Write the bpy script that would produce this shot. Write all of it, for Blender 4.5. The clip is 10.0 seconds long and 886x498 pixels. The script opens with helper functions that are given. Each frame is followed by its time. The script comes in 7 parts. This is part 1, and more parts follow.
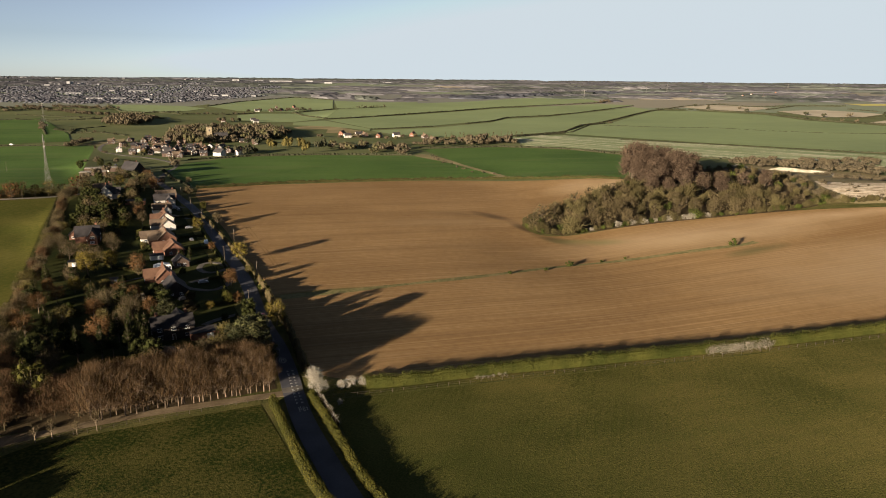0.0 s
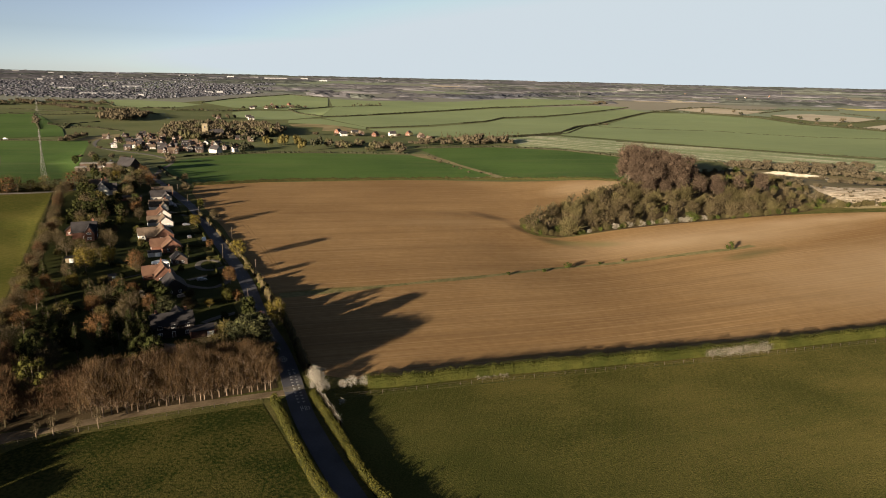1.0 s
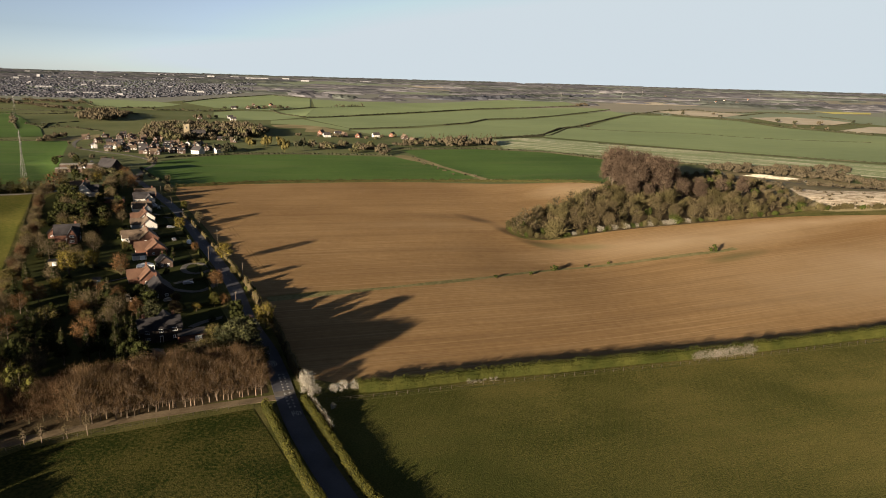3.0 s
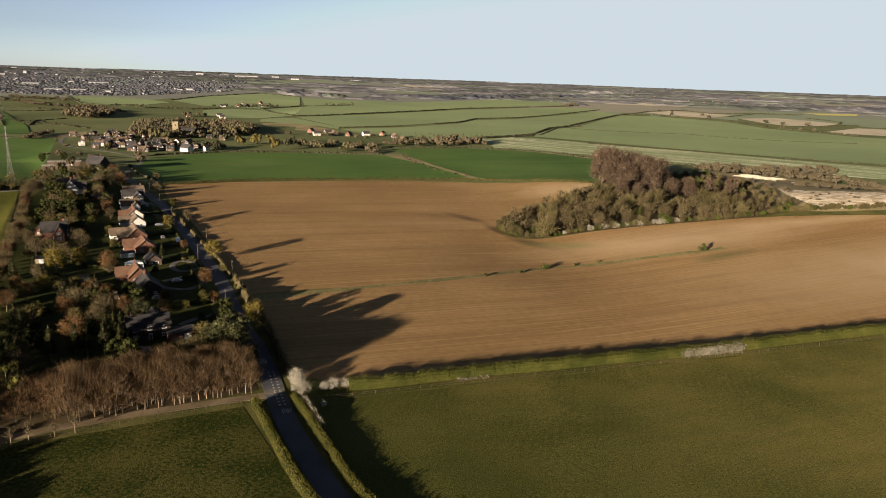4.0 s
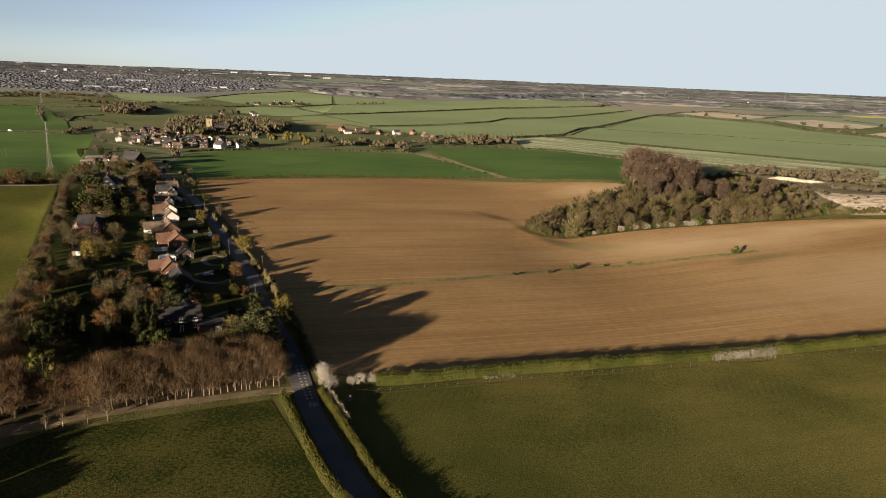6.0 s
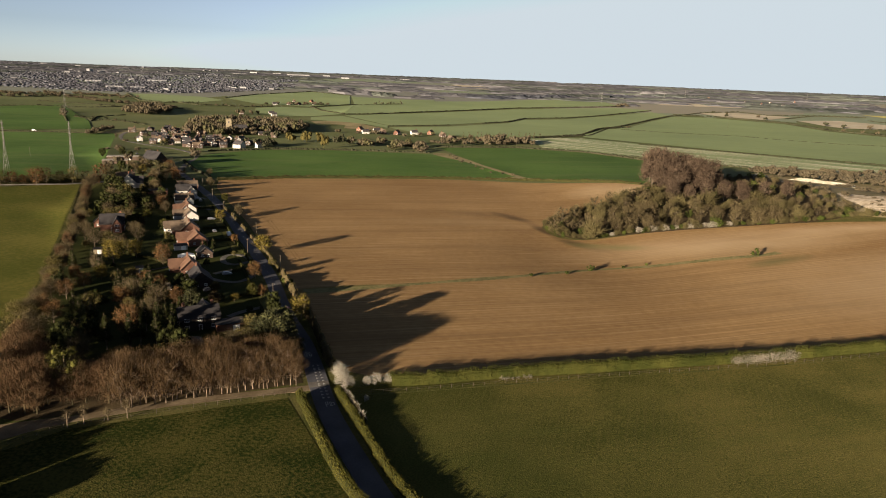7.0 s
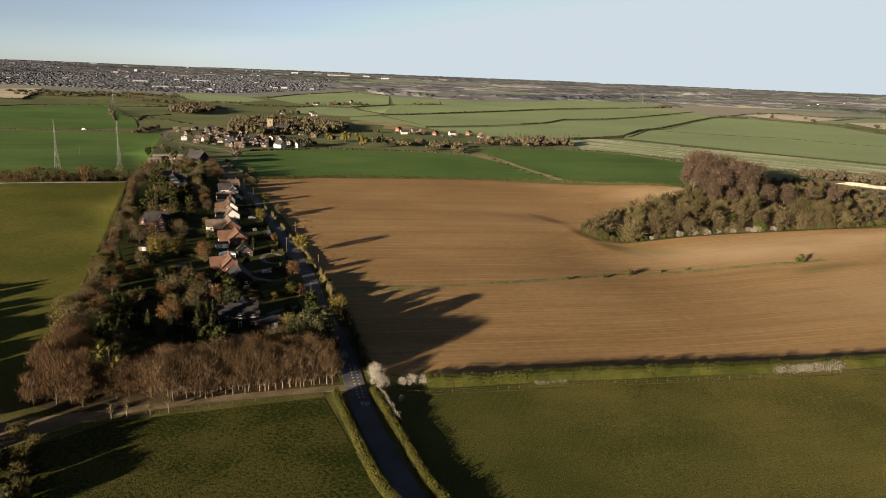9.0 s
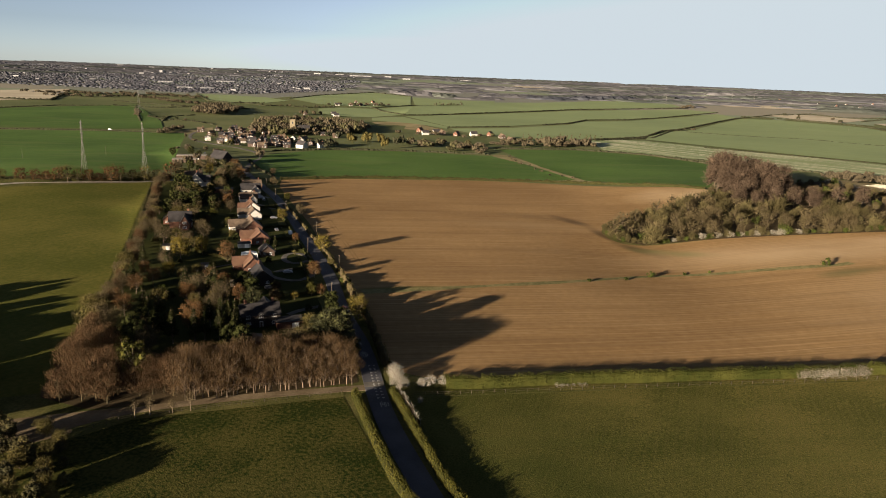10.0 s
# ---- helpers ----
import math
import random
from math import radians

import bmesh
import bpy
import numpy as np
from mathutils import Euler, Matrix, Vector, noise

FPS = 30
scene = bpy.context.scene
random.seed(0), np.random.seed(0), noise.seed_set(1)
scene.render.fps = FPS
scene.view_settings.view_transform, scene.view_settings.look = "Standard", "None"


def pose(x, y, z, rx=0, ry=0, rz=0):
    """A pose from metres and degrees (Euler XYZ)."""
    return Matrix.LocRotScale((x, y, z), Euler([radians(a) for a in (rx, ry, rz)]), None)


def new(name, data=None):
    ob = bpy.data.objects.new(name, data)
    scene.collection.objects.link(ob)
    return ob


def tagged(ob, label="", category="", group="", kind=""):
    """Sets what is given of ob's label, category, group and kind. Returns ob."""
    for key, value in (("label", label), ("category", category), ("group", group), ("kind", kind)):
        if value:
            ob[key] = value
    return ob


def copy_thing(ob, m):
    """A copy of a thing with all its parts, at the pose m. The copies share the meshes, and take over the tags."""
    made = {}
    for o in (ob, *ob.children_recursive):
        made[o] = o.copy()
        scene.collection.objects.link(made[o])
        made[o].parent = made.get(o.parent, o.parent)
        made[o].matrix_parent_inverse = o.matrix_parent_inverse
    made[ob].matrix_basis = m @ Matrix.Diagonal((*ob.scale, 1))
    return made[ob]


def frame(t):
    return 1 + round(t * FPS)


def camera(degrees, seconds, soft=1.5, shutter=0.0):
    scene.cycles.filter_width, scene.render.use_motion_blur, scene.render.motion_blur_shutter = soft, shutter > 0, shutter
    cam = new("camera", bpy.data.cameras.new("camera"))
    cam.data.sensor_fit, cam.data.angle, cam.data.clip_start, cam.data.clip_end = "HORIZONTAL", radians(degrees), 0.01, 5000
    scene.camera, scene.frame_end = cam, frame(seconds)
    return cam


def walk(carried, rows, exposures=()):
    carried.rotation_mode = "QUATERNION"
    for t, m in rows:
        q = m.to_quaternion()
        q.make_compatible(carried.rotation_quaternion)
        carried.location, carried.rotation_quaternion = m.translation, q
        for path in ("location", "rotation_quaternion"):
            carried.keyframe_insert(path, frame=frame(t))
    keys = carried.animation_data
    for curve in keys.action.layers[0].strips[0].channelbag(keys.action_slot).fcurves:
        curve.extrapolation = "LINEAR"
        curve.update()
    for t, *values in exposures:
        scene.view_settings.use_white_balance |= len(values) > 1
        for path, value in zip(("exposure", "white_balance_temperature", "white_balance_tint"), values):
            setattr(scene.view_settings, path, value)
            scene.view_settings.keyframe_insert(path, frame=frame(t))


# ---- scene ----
# ---------------------------------------------------------------- camera
cam = camera(65.1, 10.0, soft=1.0)
ROWS = [
    (0.0, pose(5.60, 0.64, 86.58, 76.100, -0.519, -0.000)),
    (0.5, pose(4.75, 0.62, 86.54, 76.087, -0.935, -0.183)),
    (1.0, pose(2.72, 0.42, 87.01, 76.048, -1.285, -0.419)),
    (1.2, pose(2.13, 0.36, 87.18, 76.025, -1.347, -0.435)),
    (1.3, pose(1.85, 0.33, 87.26, 75.998, 1.968, -0.626)),
    (1.4, pose(1.61, 0.30, 87.34, 76.028, 4.248, -0.700)),
    (1.5, pose(1.40, 0.25, 87.38, 76.051, 4.338, -0.555)),
    (1.6, pose(1.24, 0.28, 87.49, 76.071, 4.036, -0.501)),
    (1.7, pose(1.11, 0.28, 87.57, 76.104, 3.513, -0.563)),
    (1.8, pose(0.92, 0.26, 87.65, 76.133, -0.423, -0.953)),
    (2.0, pose(0.60, 0.23, 87.81, 76.159, -1.464, -1.117)),
    (2.5, pose(0.31, 0.18, 88.04, 76.145, -1.531, -1.205)),
    (3.0, pose(0.07, 0.05, 88.10, 76.148, -1.630, -1.878)),
    (3.2, pose(-0.01, 0.09, 88.03, 76.166, -1.738, -2.437)),
    (3.75, pose(-0.18, 0.06, 87.74, 76.14, -1.93, -2.90)),
    (4.3, pose(-0.38, 0.04, 87.38, 76.099, -2.109, -2.001)),
    (4.5, pose(-0.40, 0.05, 87.27, 76.066, -2.184, -1.494)),
    (5.0, pose(-0.37, -0.06, 87.00, 76.032, -2.254, -0.942)),
    (5.5, pose(-0.20, 0.13, 86.81, 76.021, -2.280, -0.619)),
    (5.7, pose(-0.20, 0.10, 86.84, 76.012, -2.269, -0.499)),
    (6.8, pose(-0.14, 0.00, 87.06, 75.971, -2.268, 1.047)),
    (7.0, pose(-0.12, -0.00, 87.11, 75.949, -2.240, 1.275)),
    (7.5, pose(-0.13, 0.03, 87.25, 75.928, -2.237, 1.878)),
    (8.0, pose(-0.11, -0.07, 87.34, 75.898, -2.248, 2.669)),
    (8.5, pose(-0.10, 0.02, 87.47, 75.874, -2.251, 3.494)),
    (9.0, pose(-0.12, 0.00, 87.71, 75.849, -2.265, 4.409)),
    (9.5, pose(-0.13, 0.12, 87.73, 75.835, -2.249, 5.254)),
    (10.0, pose(-0.00, -0.00, 88.00, 75.818, -2.195, 6.139)),
]
walk(cam, ROWS)

# ---------------------------------------------------------------- sky, sun, exposure
SUN_ELEVATION = radians(8.8)
SUN_FROM = radians(217.0)          # compass bearing of the sun, clockwise from +y
world = bpy.data.worlds.new("evening_sky")
scene.world = world
world.use_nodes = True
wn = world.node_tree.nodes
wn.clear()
sky = wn.new("ShaderNodeTexSky")
sky.sky_type = "NISHITA"
sky.sun_disc = False
sky.sun_elevation = SUN_ELEVATION
sky.sun_rotation = SUN_FROM
sky.air_density, sky.dust_density, sky.ozone_density = 0.6, 0.1, 1.0
sky_back = wn.new("ShaderNodeBackground")
sky_back.inputs["Strength"].default_value = 0.166
pale = wn.new("ShaderNodeHueSaturation")
pale.inputs["Saturation"].default_value = 0.36
tint = wn.new("ShaderNodeMix")
tint.data_type, tint.blend_type = "RGBA", "MULTIPLY"
tint.inputs["Factor"].default_value = 1.0
tint.inputs["B"].default_value = (0.168, 0.177, 0.194, 1)
deep = wn.new("ShaderNodeGamma")               # a clear evening sky: deep overhead
deep.inputs["Gamma"].default_value = 1.5
veil = wn.new("ShaderNodeMix")                 # and veiled by thin even haze low down
veil.data_type, veil.blend_type = "RGBA", "DARKEN"
veil.inputs["Factor"].default_value = 1.0
veil.inputs["B"].default_value = (0.93, 1.05, 1.13, 1)
sky_out = wn.new("ShaderNodeOutputWorld")
for a, b in ((sky.outputs[0], pale.inputs["Color"]), (pale.outputs[0], tint.inputs["A"]), (tint.outputs["Result"], deep.inputs["Color"]), (deep.outputs[0], veil.inputs["A"]), (veil.outputs["Result"], sky_back.inputs[0]), (sky_back.outputs[0], sky_out.inputs[0])):
    world.node_tree.links.new(a, b)

sun_data = bpy.data.lights.new("sun", "SUN")
sun_data.energy, sun_data.angle, sun_data.color = 5.0, radians(0.6), (1.0, 0.81, 0.60)
sun = new("sun", sun_data)
sun_way = Vector((math.sin(SUN_FROM) * math.cos(SUN_ELEVATION), math.cos(SUN_FROM) * math.cos(SUN_ELEVATION), math.sin(SUN_ELEVATION)))
sun.rotation_euler = sun_way.to_track_quat("Z", "Y").to_euler()
sun.location = (0, 0, 300)
scene.view_settings.exposure = 2.03


# ---------------------------------------------------------------- materials
def mat(name, dark, light, scales=(0.03, 0.6), rough=0.9, bump=0.0, bump_scale=2.0, spec=0.2, metal=0.0, vary=0.0, islands=0.0, fine=0.35, local=False):
    """A surface of two colours mixed by noise at two scales; vary: brightness from object to object, islands: from piece to piece."""
    m = bpy.data.materials.new(name)
    m.use_nodes = True
    n, link = m.node_tree.nodes, m.node_tree.links.new
    p = n["Principled BSDF"]
    p.inputs["Roughness"].default_value = rough
    p.inputs["Metallic"].default_value = metal
    p.inputs["Specular IOR Level"].default_value = spec
    if local:
        place = n.new("ShaderNodeTexCoord").outputs["Object"]
    else:
        place = n.new("ShaderNodeNewGeometry").outputs["Position"]
    big, small = n.new("ShaderNodeTexNoise"), n.new("ShaderNodeTexNoise")
    big.inputs["Scale"].default_value, small.inputs["Scale"].default_value = scales
    big.inputs["Detail"].default_value, small.inputs["Detail"].default_value = 4, 5
    link(place, big.inputs["Vector"])
    link(place, small.inputs["Vector"])
    add = n.new("ShaderNodeMath")
    add.operation = "MULTIPLY_ADD"
    link(small.outputs[0], add.inputs[0])
    add.inputs[1].default_value = fine
    link(big.outputs[0], add.inputs[2])
    ramp = n.new("ShaderNodeMapRange")
    ramp.inputs["From Min"].default_value = 0.32 + 0.5 * fine - 0.0
    ramp.inputs["From Max"].default_value = 0.68 + 0.5 * fine
    link(add.outputs[0], ramp.inputs["Value"])
    mix = n.new("ShaderNodeMix")
    mix.data_type = "RGBA"
    mix.inputs["A"].default_value = (*dark, 1)
    mix.inputs["B"].default_value = (*light, 1)
    link(ramp.outputs[0], mix.inputs["Factor"])
    colour = mix.outputs["Result"]
    for amount, source in ((vary, "object"), (islands, "island")):
        if amount:
            if source == "object":
                r = n.new("ShaderNodeObjectInfo").outputs["Random"]
            else:
                r = n.new("ShaderNodeNewGeometry").outputs["Random Per Island"]
            v = n.new("ShaderNodeMapRange")
            v.inputs["To Min"].default_value, v.inputs["To Max"].default_value = 1 - amount, 1 + amount
            link(r, v.inputs["Value"])
            hsv = n.new("ShaderNodeHueSaturation")
            link(v.outputs[0], hsv.inputs["Value"])
            link(colour, hsv.inputs["Color"])
            colour = hsv.outputs[0]
    link(colour, p.inputs["Base Color"])
    if bump:
        b = n.new("ShaderNodeBump")
        b.inputs["Strength"].default_value = 1.0
        b.inputs["Distance"].default_value = bump
        t = n.new("ShaderNodeTexNoise")
        t.inputs["Scale"].default_value = bump_scale
        t.inputs["Detail"].default_value = 5
        link(place, t.inputs["Vector"])
        link(t.outputs[0], b.inputs["Height"])
        link(b.outputs[0], p.inputs["Normal"])
    return m


def rows_on(m, angle, spacing, strength, colour, warp=3.0, sharp=0.55, patch=0.02):
    """Adds drill rows (bands of another colour) to a field's material: angle of the rows, metres between them."""
    n, link = m.node_tree.nodes, m.node_tree.links.new
    p = n["Principled BSDF"]
    old = p.inputs["Base Color"].links[0].from_socket
    place = n.new("ShaderNodeNewGeometry").outputs["Position"]
    turn = n.new("ShaderNodeMapping")
    turn.inputs["Rotation"].default_value = (0, 0, -radians(angle))
    link(place, turn.inputs["Vector"])
    wave = n.new("ShaderNodeTexWave")
    wave.bands_direction = "Y"
    wave.inputs["Scale"].default_value = 0.314 / spacing
    wave.inputs["Distortion"].default_value = warp
    wave.inputs["Detail"].default_value = 2
    wave.inputs["Detail Scale"].default_value = 0.6
    link(turn.outputs[0], wave.inputs["Vector"])
    patches = n.new("ShaderNodeTexNoise")
    patches.inputs["Scale"].default_value = patch
    link(place, patches.inputs["Vector"])
    cut = n.new("ShaderNodeMapRange")
    cut.inputs["From Min"].default_value = sharp
    cut.inputs["From Max"].default_value = min(sharp + 0.4, 1.0)
    link(wave.outputs["Fac"], cut.inputs["Value"])
    mul = n.new("ShaderNodeMath")
    mul.operation = "MULTIPLY"
    link(cut.outputs[0], mul.inputs[0])
    link(patches.outputs[0], mul.inputs[1])
    mul2 = n.new("ShaderNodeMath")
    mul2.operation = "MULTIPLY"
    mul2.inputs[1].default_value = strength * 2
    mul2.use_clamp = True
    link(mul.outputs[0], mul2.inputs[0])
    mix = n.new("ShaderNodeMix")
    mix.data_type = "RGBA"
    mix.inputs["B"].default_value = (*colour, 1)
    link(mul2.outputs[0], mix.inputs["Factor"])
    link(old, mix.inputs["A"])
    link(mix.outputs["Result"], p.inputs["Base Color"])
    return m


def streaks_on(m, angle, across, length, strength, colour, sharp=(0.5, 0.72)):
    """Adds uneven streaks along a direction: tractor and drill lines, metres across and long."""
    n, link = m.node_tree.nodes, m.node_tree.links.new
    p = n["Principled BSDF"]
    old = p.inputs["Base Color"].links[0].from_socket
    place = n.new("ShaderNodeNewGeometry").outputs["Position"]
    turn = n.new("ShaderNodeMapping")
    turn.vector_type = "TEXTURE"
    turn.inputs["Rotation"].default_value = (0, 0, radians(angle))
    turn.inputs["Scale"].default_value = (length, across, 1000.0)
    link(place, turn.inputs["Vector"])
    t = n.new("ShaderNodeTexNoise")
    t.inputs["Scale"].default_value = 1.0
    t.inputs["Detail"].default_value = 3
    link(turn.outputs[0], t.inputs["Vector"])
    cut = n.new("ShaderNodeMapRange")
    cut.inputs["From Min"].default_value, cut.inputs["From Max"].default_value = sharp
    cut.inputs["To Max"].default_value = strength
    link(t.outputs[0], cut.inputs["Value"])
    mix = n.new("ShaderNodeMix")
    mix.data_type = "RGBA"
    mix.inputs["B"].default_value = (*colour, 1)
    link(cut.outputs[0], mix.inputs["Factor"])
    link(old, mix.inputs["A"])
    link(mix.outputs["Result"], p.inputs["Base Color"])
    return m


def patch_on(m, x, y, angle, a, b, colour, strength, grain=0.05):
    """Adds one soft-edged patch: an ellipse of given half axes on the ground, broken up by noise."""
    n, link = m.node_tree.nodes, m.node_tree.links.new
    p = n["Principled BSDF"]
    old = p.inputs["Base Color"].links[0].from_socket
    place = n.new("ShaderNodeNewGeometry").outputs["Position"]
    at = n.new("ShaderNodeMapping")
    at.vector_type = "TEXTURE"
    at.inputs["Location"].default_value = (x, y, 0)
    at.inputs["Rotation"].default_value = (0, 0, radians(angle))
    at.inputs["Scale"].default_value = (a, b, 10000.0)
    link(place, at.inputs["Vector"])
    g = n.new("ShaderNodeTexGradient")
    g.gradient_type = "SPHERICAL"
    link(at.outputs[0], g.inputs["Vector"])
    t = n.new("ShaderNodeTexNoise")
    t.inputs["Scale"].default_value = grain
    t.inputs["Detail"].default_value = 4
    link(place, t.inputs["Vector"])
    mul = n.new("ShaderNodeMath")
    mul.operation = "MULTIPLY"
    link(g.outputs["Fac"], mul.inputs[0])
    link(t.outputs[0], mul.inputs[1])
    gain = n.new("ShaderNodeMath")
    gain.operation = "MULTIPLY"
    gain.inputs[1].default_value = strength * 3
    gain.use_clamp = True
    link(mul.outputs[0], gain.inputs[0])
    mix = n.new("ShaderNodeMix")
    mix.data_type = "RGBA"
    mix.inputs["B"].default_value = (*colour, 1)
    link(gain.outputs[0], mix.inputs["Factor"])
    link(old, mix.inputs["A"])
    link(mix.outputs["Result"], p.inputs["Base Color"])
    return m


def patchwork(name, colours, scale=0.0016):
    """Far farmland: Voronoi parcels, each in one of some crop colours, broken up by noise."""
    m = mat(name, (0.115, 0.128, 0.092), (0.175, 0.182, 0.130), scales=(0.004, 0.05), rough=0.95)
    n, link = m.node_tree.nodes, m.node_tree.links.new
    p = n["Principled BSDF"]
    old = p.inputs["Base Color"].links[0].from_socket
    place = n.new("ShaderNodeNewGeometry").outputs["Position"]
    stretch = n.new("ShaderNodeMapping")
    stretch.inputs["Rotation"].default_value = (0, 0, 0.3)
    stretch.inputs["Scale"].default_value = (0.75, 1.0, 0.0)
    link(place, stretch.inputs["Vector"])
    cells = n.new("ShaderNodeTexVoronoi")
    cells.inputs["Scale"].default_value = scale
    link(stretch.outputs[0], cells.inputs["Vector"])
    pick = n.new("ShaderNodeSeparateColor")
    link(cells.outputs["Color"], pick.inputs[0])
    ramp = n.new("ShaderNodeValToRGB")
    ramp.color_ramp.interpolation = "CONSTANT"
    while len(ramp.color_ramp.elements) < len(colours):
        ramp.color_ramp.elements.new(0.5)
    for i, c in enumerate(colours):
        ramp.color_ramp.elements[i].position = i / len(colours)
        ramp.color_ramp.elements[i].color = (*c, 1)
    link(pick.outputs[0], ramp.inputs[0])
    mix = n.new("ShaderNodeMix")
    mix.data_type = "RGBA"
    mix.inputs["Factor"].default_value = 0.7
    link(old, mix.inputs["A"])
    link(ramp.outputs[0], mix.inputs["B"])
    link(mix.outputs["Result"], p.inputs["Base Color"])
    return m


M = {}
M["soil"] = mat("ploughed_soil", (0.1901, 0.1172, 0.0517), (0.2750, 0.1780, 0.0833), scales=(0.010, 0.35), rough=1.0, bump=0.14, bump_scale=4.0, spec=0.03, fine=0.5)
streaks_on(M["soil"], 15, 1.1, 70, 0.55, (0.3089, 0.2176, 0.1194), (0.52, 0.75))
streaks_on(M["soil"], 15, 1.4, 50, 0.5, (0.1264, 0.0759, 0.0351), (0.55, 0.75))
rows_on(M["soil"], 15, 2.6, 0.24, (0.1404, 0.0877, 0.0407), warp=2.4, sharp=0.5, patch=0.015)
streaks_on(M["soil"], 14, 0.7, 140, 0.55, (0.150, 0.094, 0.044), (0.54, 0.70))
streaks_on(M["soil"], 16, 0.8, 110, 0.45, (0.420, 0.300, 0.165), (0.56, 0.72))
streaks_on(M["soil"], 12, 9.0, 220, 0.45, (0.1334, 0.0829, 0.0392), (0.5, 0.75))
# dark curves by the wood, a pale corner, greenish spots along the strip
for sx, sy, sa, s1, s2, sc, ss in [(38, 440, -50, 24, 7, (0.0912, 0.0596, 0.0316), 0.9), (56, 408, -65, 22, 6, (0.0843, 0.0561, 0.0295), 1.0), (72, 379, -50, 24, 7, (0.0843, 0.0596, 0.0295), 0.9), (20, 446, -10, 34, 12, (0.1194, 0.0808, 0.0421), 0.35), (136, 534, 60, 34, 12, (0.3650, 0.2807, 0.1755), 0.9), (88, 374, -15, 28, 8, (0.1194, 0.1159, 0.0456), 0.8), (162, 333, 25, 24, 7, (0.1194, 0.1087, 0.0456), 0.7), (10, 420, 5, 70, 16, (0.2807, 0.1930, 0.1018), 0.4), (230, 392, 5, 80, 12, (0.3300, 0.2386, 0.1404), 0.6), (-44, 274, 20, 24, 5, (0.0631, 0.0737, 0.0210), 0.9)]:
    patch_on(M["soil"], sx, sy, sa, s1, s2, sc, ss)
# broad paler areas, most of them to the right
for sx, sy, sa, s1, s2 in [(250, 300, 12, 150, 60), (360, 330, 20, 120, 45), (150, 370, 10, 110, 30), (120, 540, 40, 50, 28)]:
    patch_on(M["soil"], sx, sy, sa, s1, s2, (0.3650, 0.2702, 0.1615), 0.55, grain=0.03)
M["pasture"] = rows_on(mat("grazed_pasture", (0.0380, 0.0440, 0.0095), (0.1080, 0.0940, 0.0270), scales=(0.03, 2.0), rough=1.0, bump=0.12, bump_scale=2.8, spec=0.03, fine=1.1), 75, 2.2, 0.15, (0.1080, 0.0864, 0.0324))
# darker green towards the lane, paler olive far to the right
patch_on(M["pasture"], 10, 110, 0, 130, 100, (0.036, 0.043, 0.010), 0.5, grain=0.04)
patch_on(M["pasture"], 280, 150, 12, 260, 130, (0.150, 0.128, 0.042), 0.45, grain=0.02)
streaks_on(M["pasture"], 14, 7, 60, 0.4, (0.050, 0.060, 0.014), (0.5, 0.75))
# west turf: dimness of ground tilted from the sun, put into the colour
M["pasture_dark"] = mat("turf_toned_for_shade", (0.0150, 0.0220, 0.0046), (0.0600, 0.0560, 0.0150), scales=(0.05, 1.1), rough=1.0, bump=0.13, bump_scale=2.4, spec=0.03, fine=1.3)
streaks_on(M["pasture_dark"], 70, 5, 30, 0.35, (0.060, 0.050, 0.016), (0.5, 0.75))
M["pasture_bright"] = mat("sunny_turf", (0.0612, 0.0684, 0.0130), (0.1080, 0.1008, 0.0245), scales=(0.02, 0.6), rough=1.0, bump=0.08, bump_scale=4.0, spec=0.03, fine=0.7)
streaks_on(M["pasture_bright"], 62, 2.2, 40, 0.4, (0.045, 0.052, 0.010), (0.5, 0.75))
M["litter"] = mat("leaf_litter", (0.0396, 0.0302, 0.0173), (0.0720, 0.0540, 0.0302), scales=(0.05, 0.8), rough=1.0, bump=0.1, spec=0.03)
M["wheat"] = mat("winter_wheat", (0.0466, 0.0891, 0.0191), (0.0785, 0.1325, 0.0317), scales=(0.008, 0.2), rough=0.95, bump=0.08, bump_scale=2.0, spec=0.05)
streaks_on(M["wheat"], 6, 5, 150, 0.4, (0.0922, 0.1428, 0.0461), (0.52, 0.75))
streaks_on(M["wheat"], 4, 1.6, 90, 0.45, (0.0415, 0.0755, 0.0184), (0.5, 0.72))
streaks_on(M["wheat"], 8, 22, 120, 0.4, (0.1152, 0.1336, 0.0507), (0.52, 0.75))
# far crop greens, tinted a little paler for haze
M["wheat_pale"] = mat("pale_green_crop", (0.1620, 0.2064, 0.1008), (0.2064, 0.2568, 0.1224), scales=(0.004, 0.05), rough=0.95, spec=0.05)
streaks_on(M["wheat_pale"], -34, 14, 400, 0.35, (0.1740, 0.1980, 0.0864))
streaks_on(M["wheat_pale"], 20, 60, 500, 0.35, (0.2280, 0.2580, 0.1260))
M["wheat_strips"] = mat("strip_sown_crop", (0.1500, 0.1944, 0.0840), (0.1920, 0.2352, 0.1032), scales=(0.006, 0.08), rough=0.95)
streaks_on(M["wheat_strips"], -36, 5.0, 200, 0.95, (0.62, 0.57, 0.42), (0.53, 0.59))
streaks_on(M["wheat_strips"], -36, 9, 300, 0.5, (0.1500, 0.1800, 0.0696), (0.48, 0.62))
M["stubble"] = mat("pale_stubble", (0.30, 0.26, 0.185), (0.41, 0.36, 0.26), scales=(0.01, 0.1), rough=1.0)
M["rape"] = mat("yellow_rape_crop", (0.36, 0.33, 0.09), (0.42, 0.38, 0.11), scales=(0.01, 0.1), rough=1.0)
M["dry_grass"] = mat("dry_grass", (0.1625, 0.1400, 0.0700), (0.2687, 0.2225, 0.1225), scales=(0.03, 0.7), rough=1.0, bump=0.08, spec=0.05)
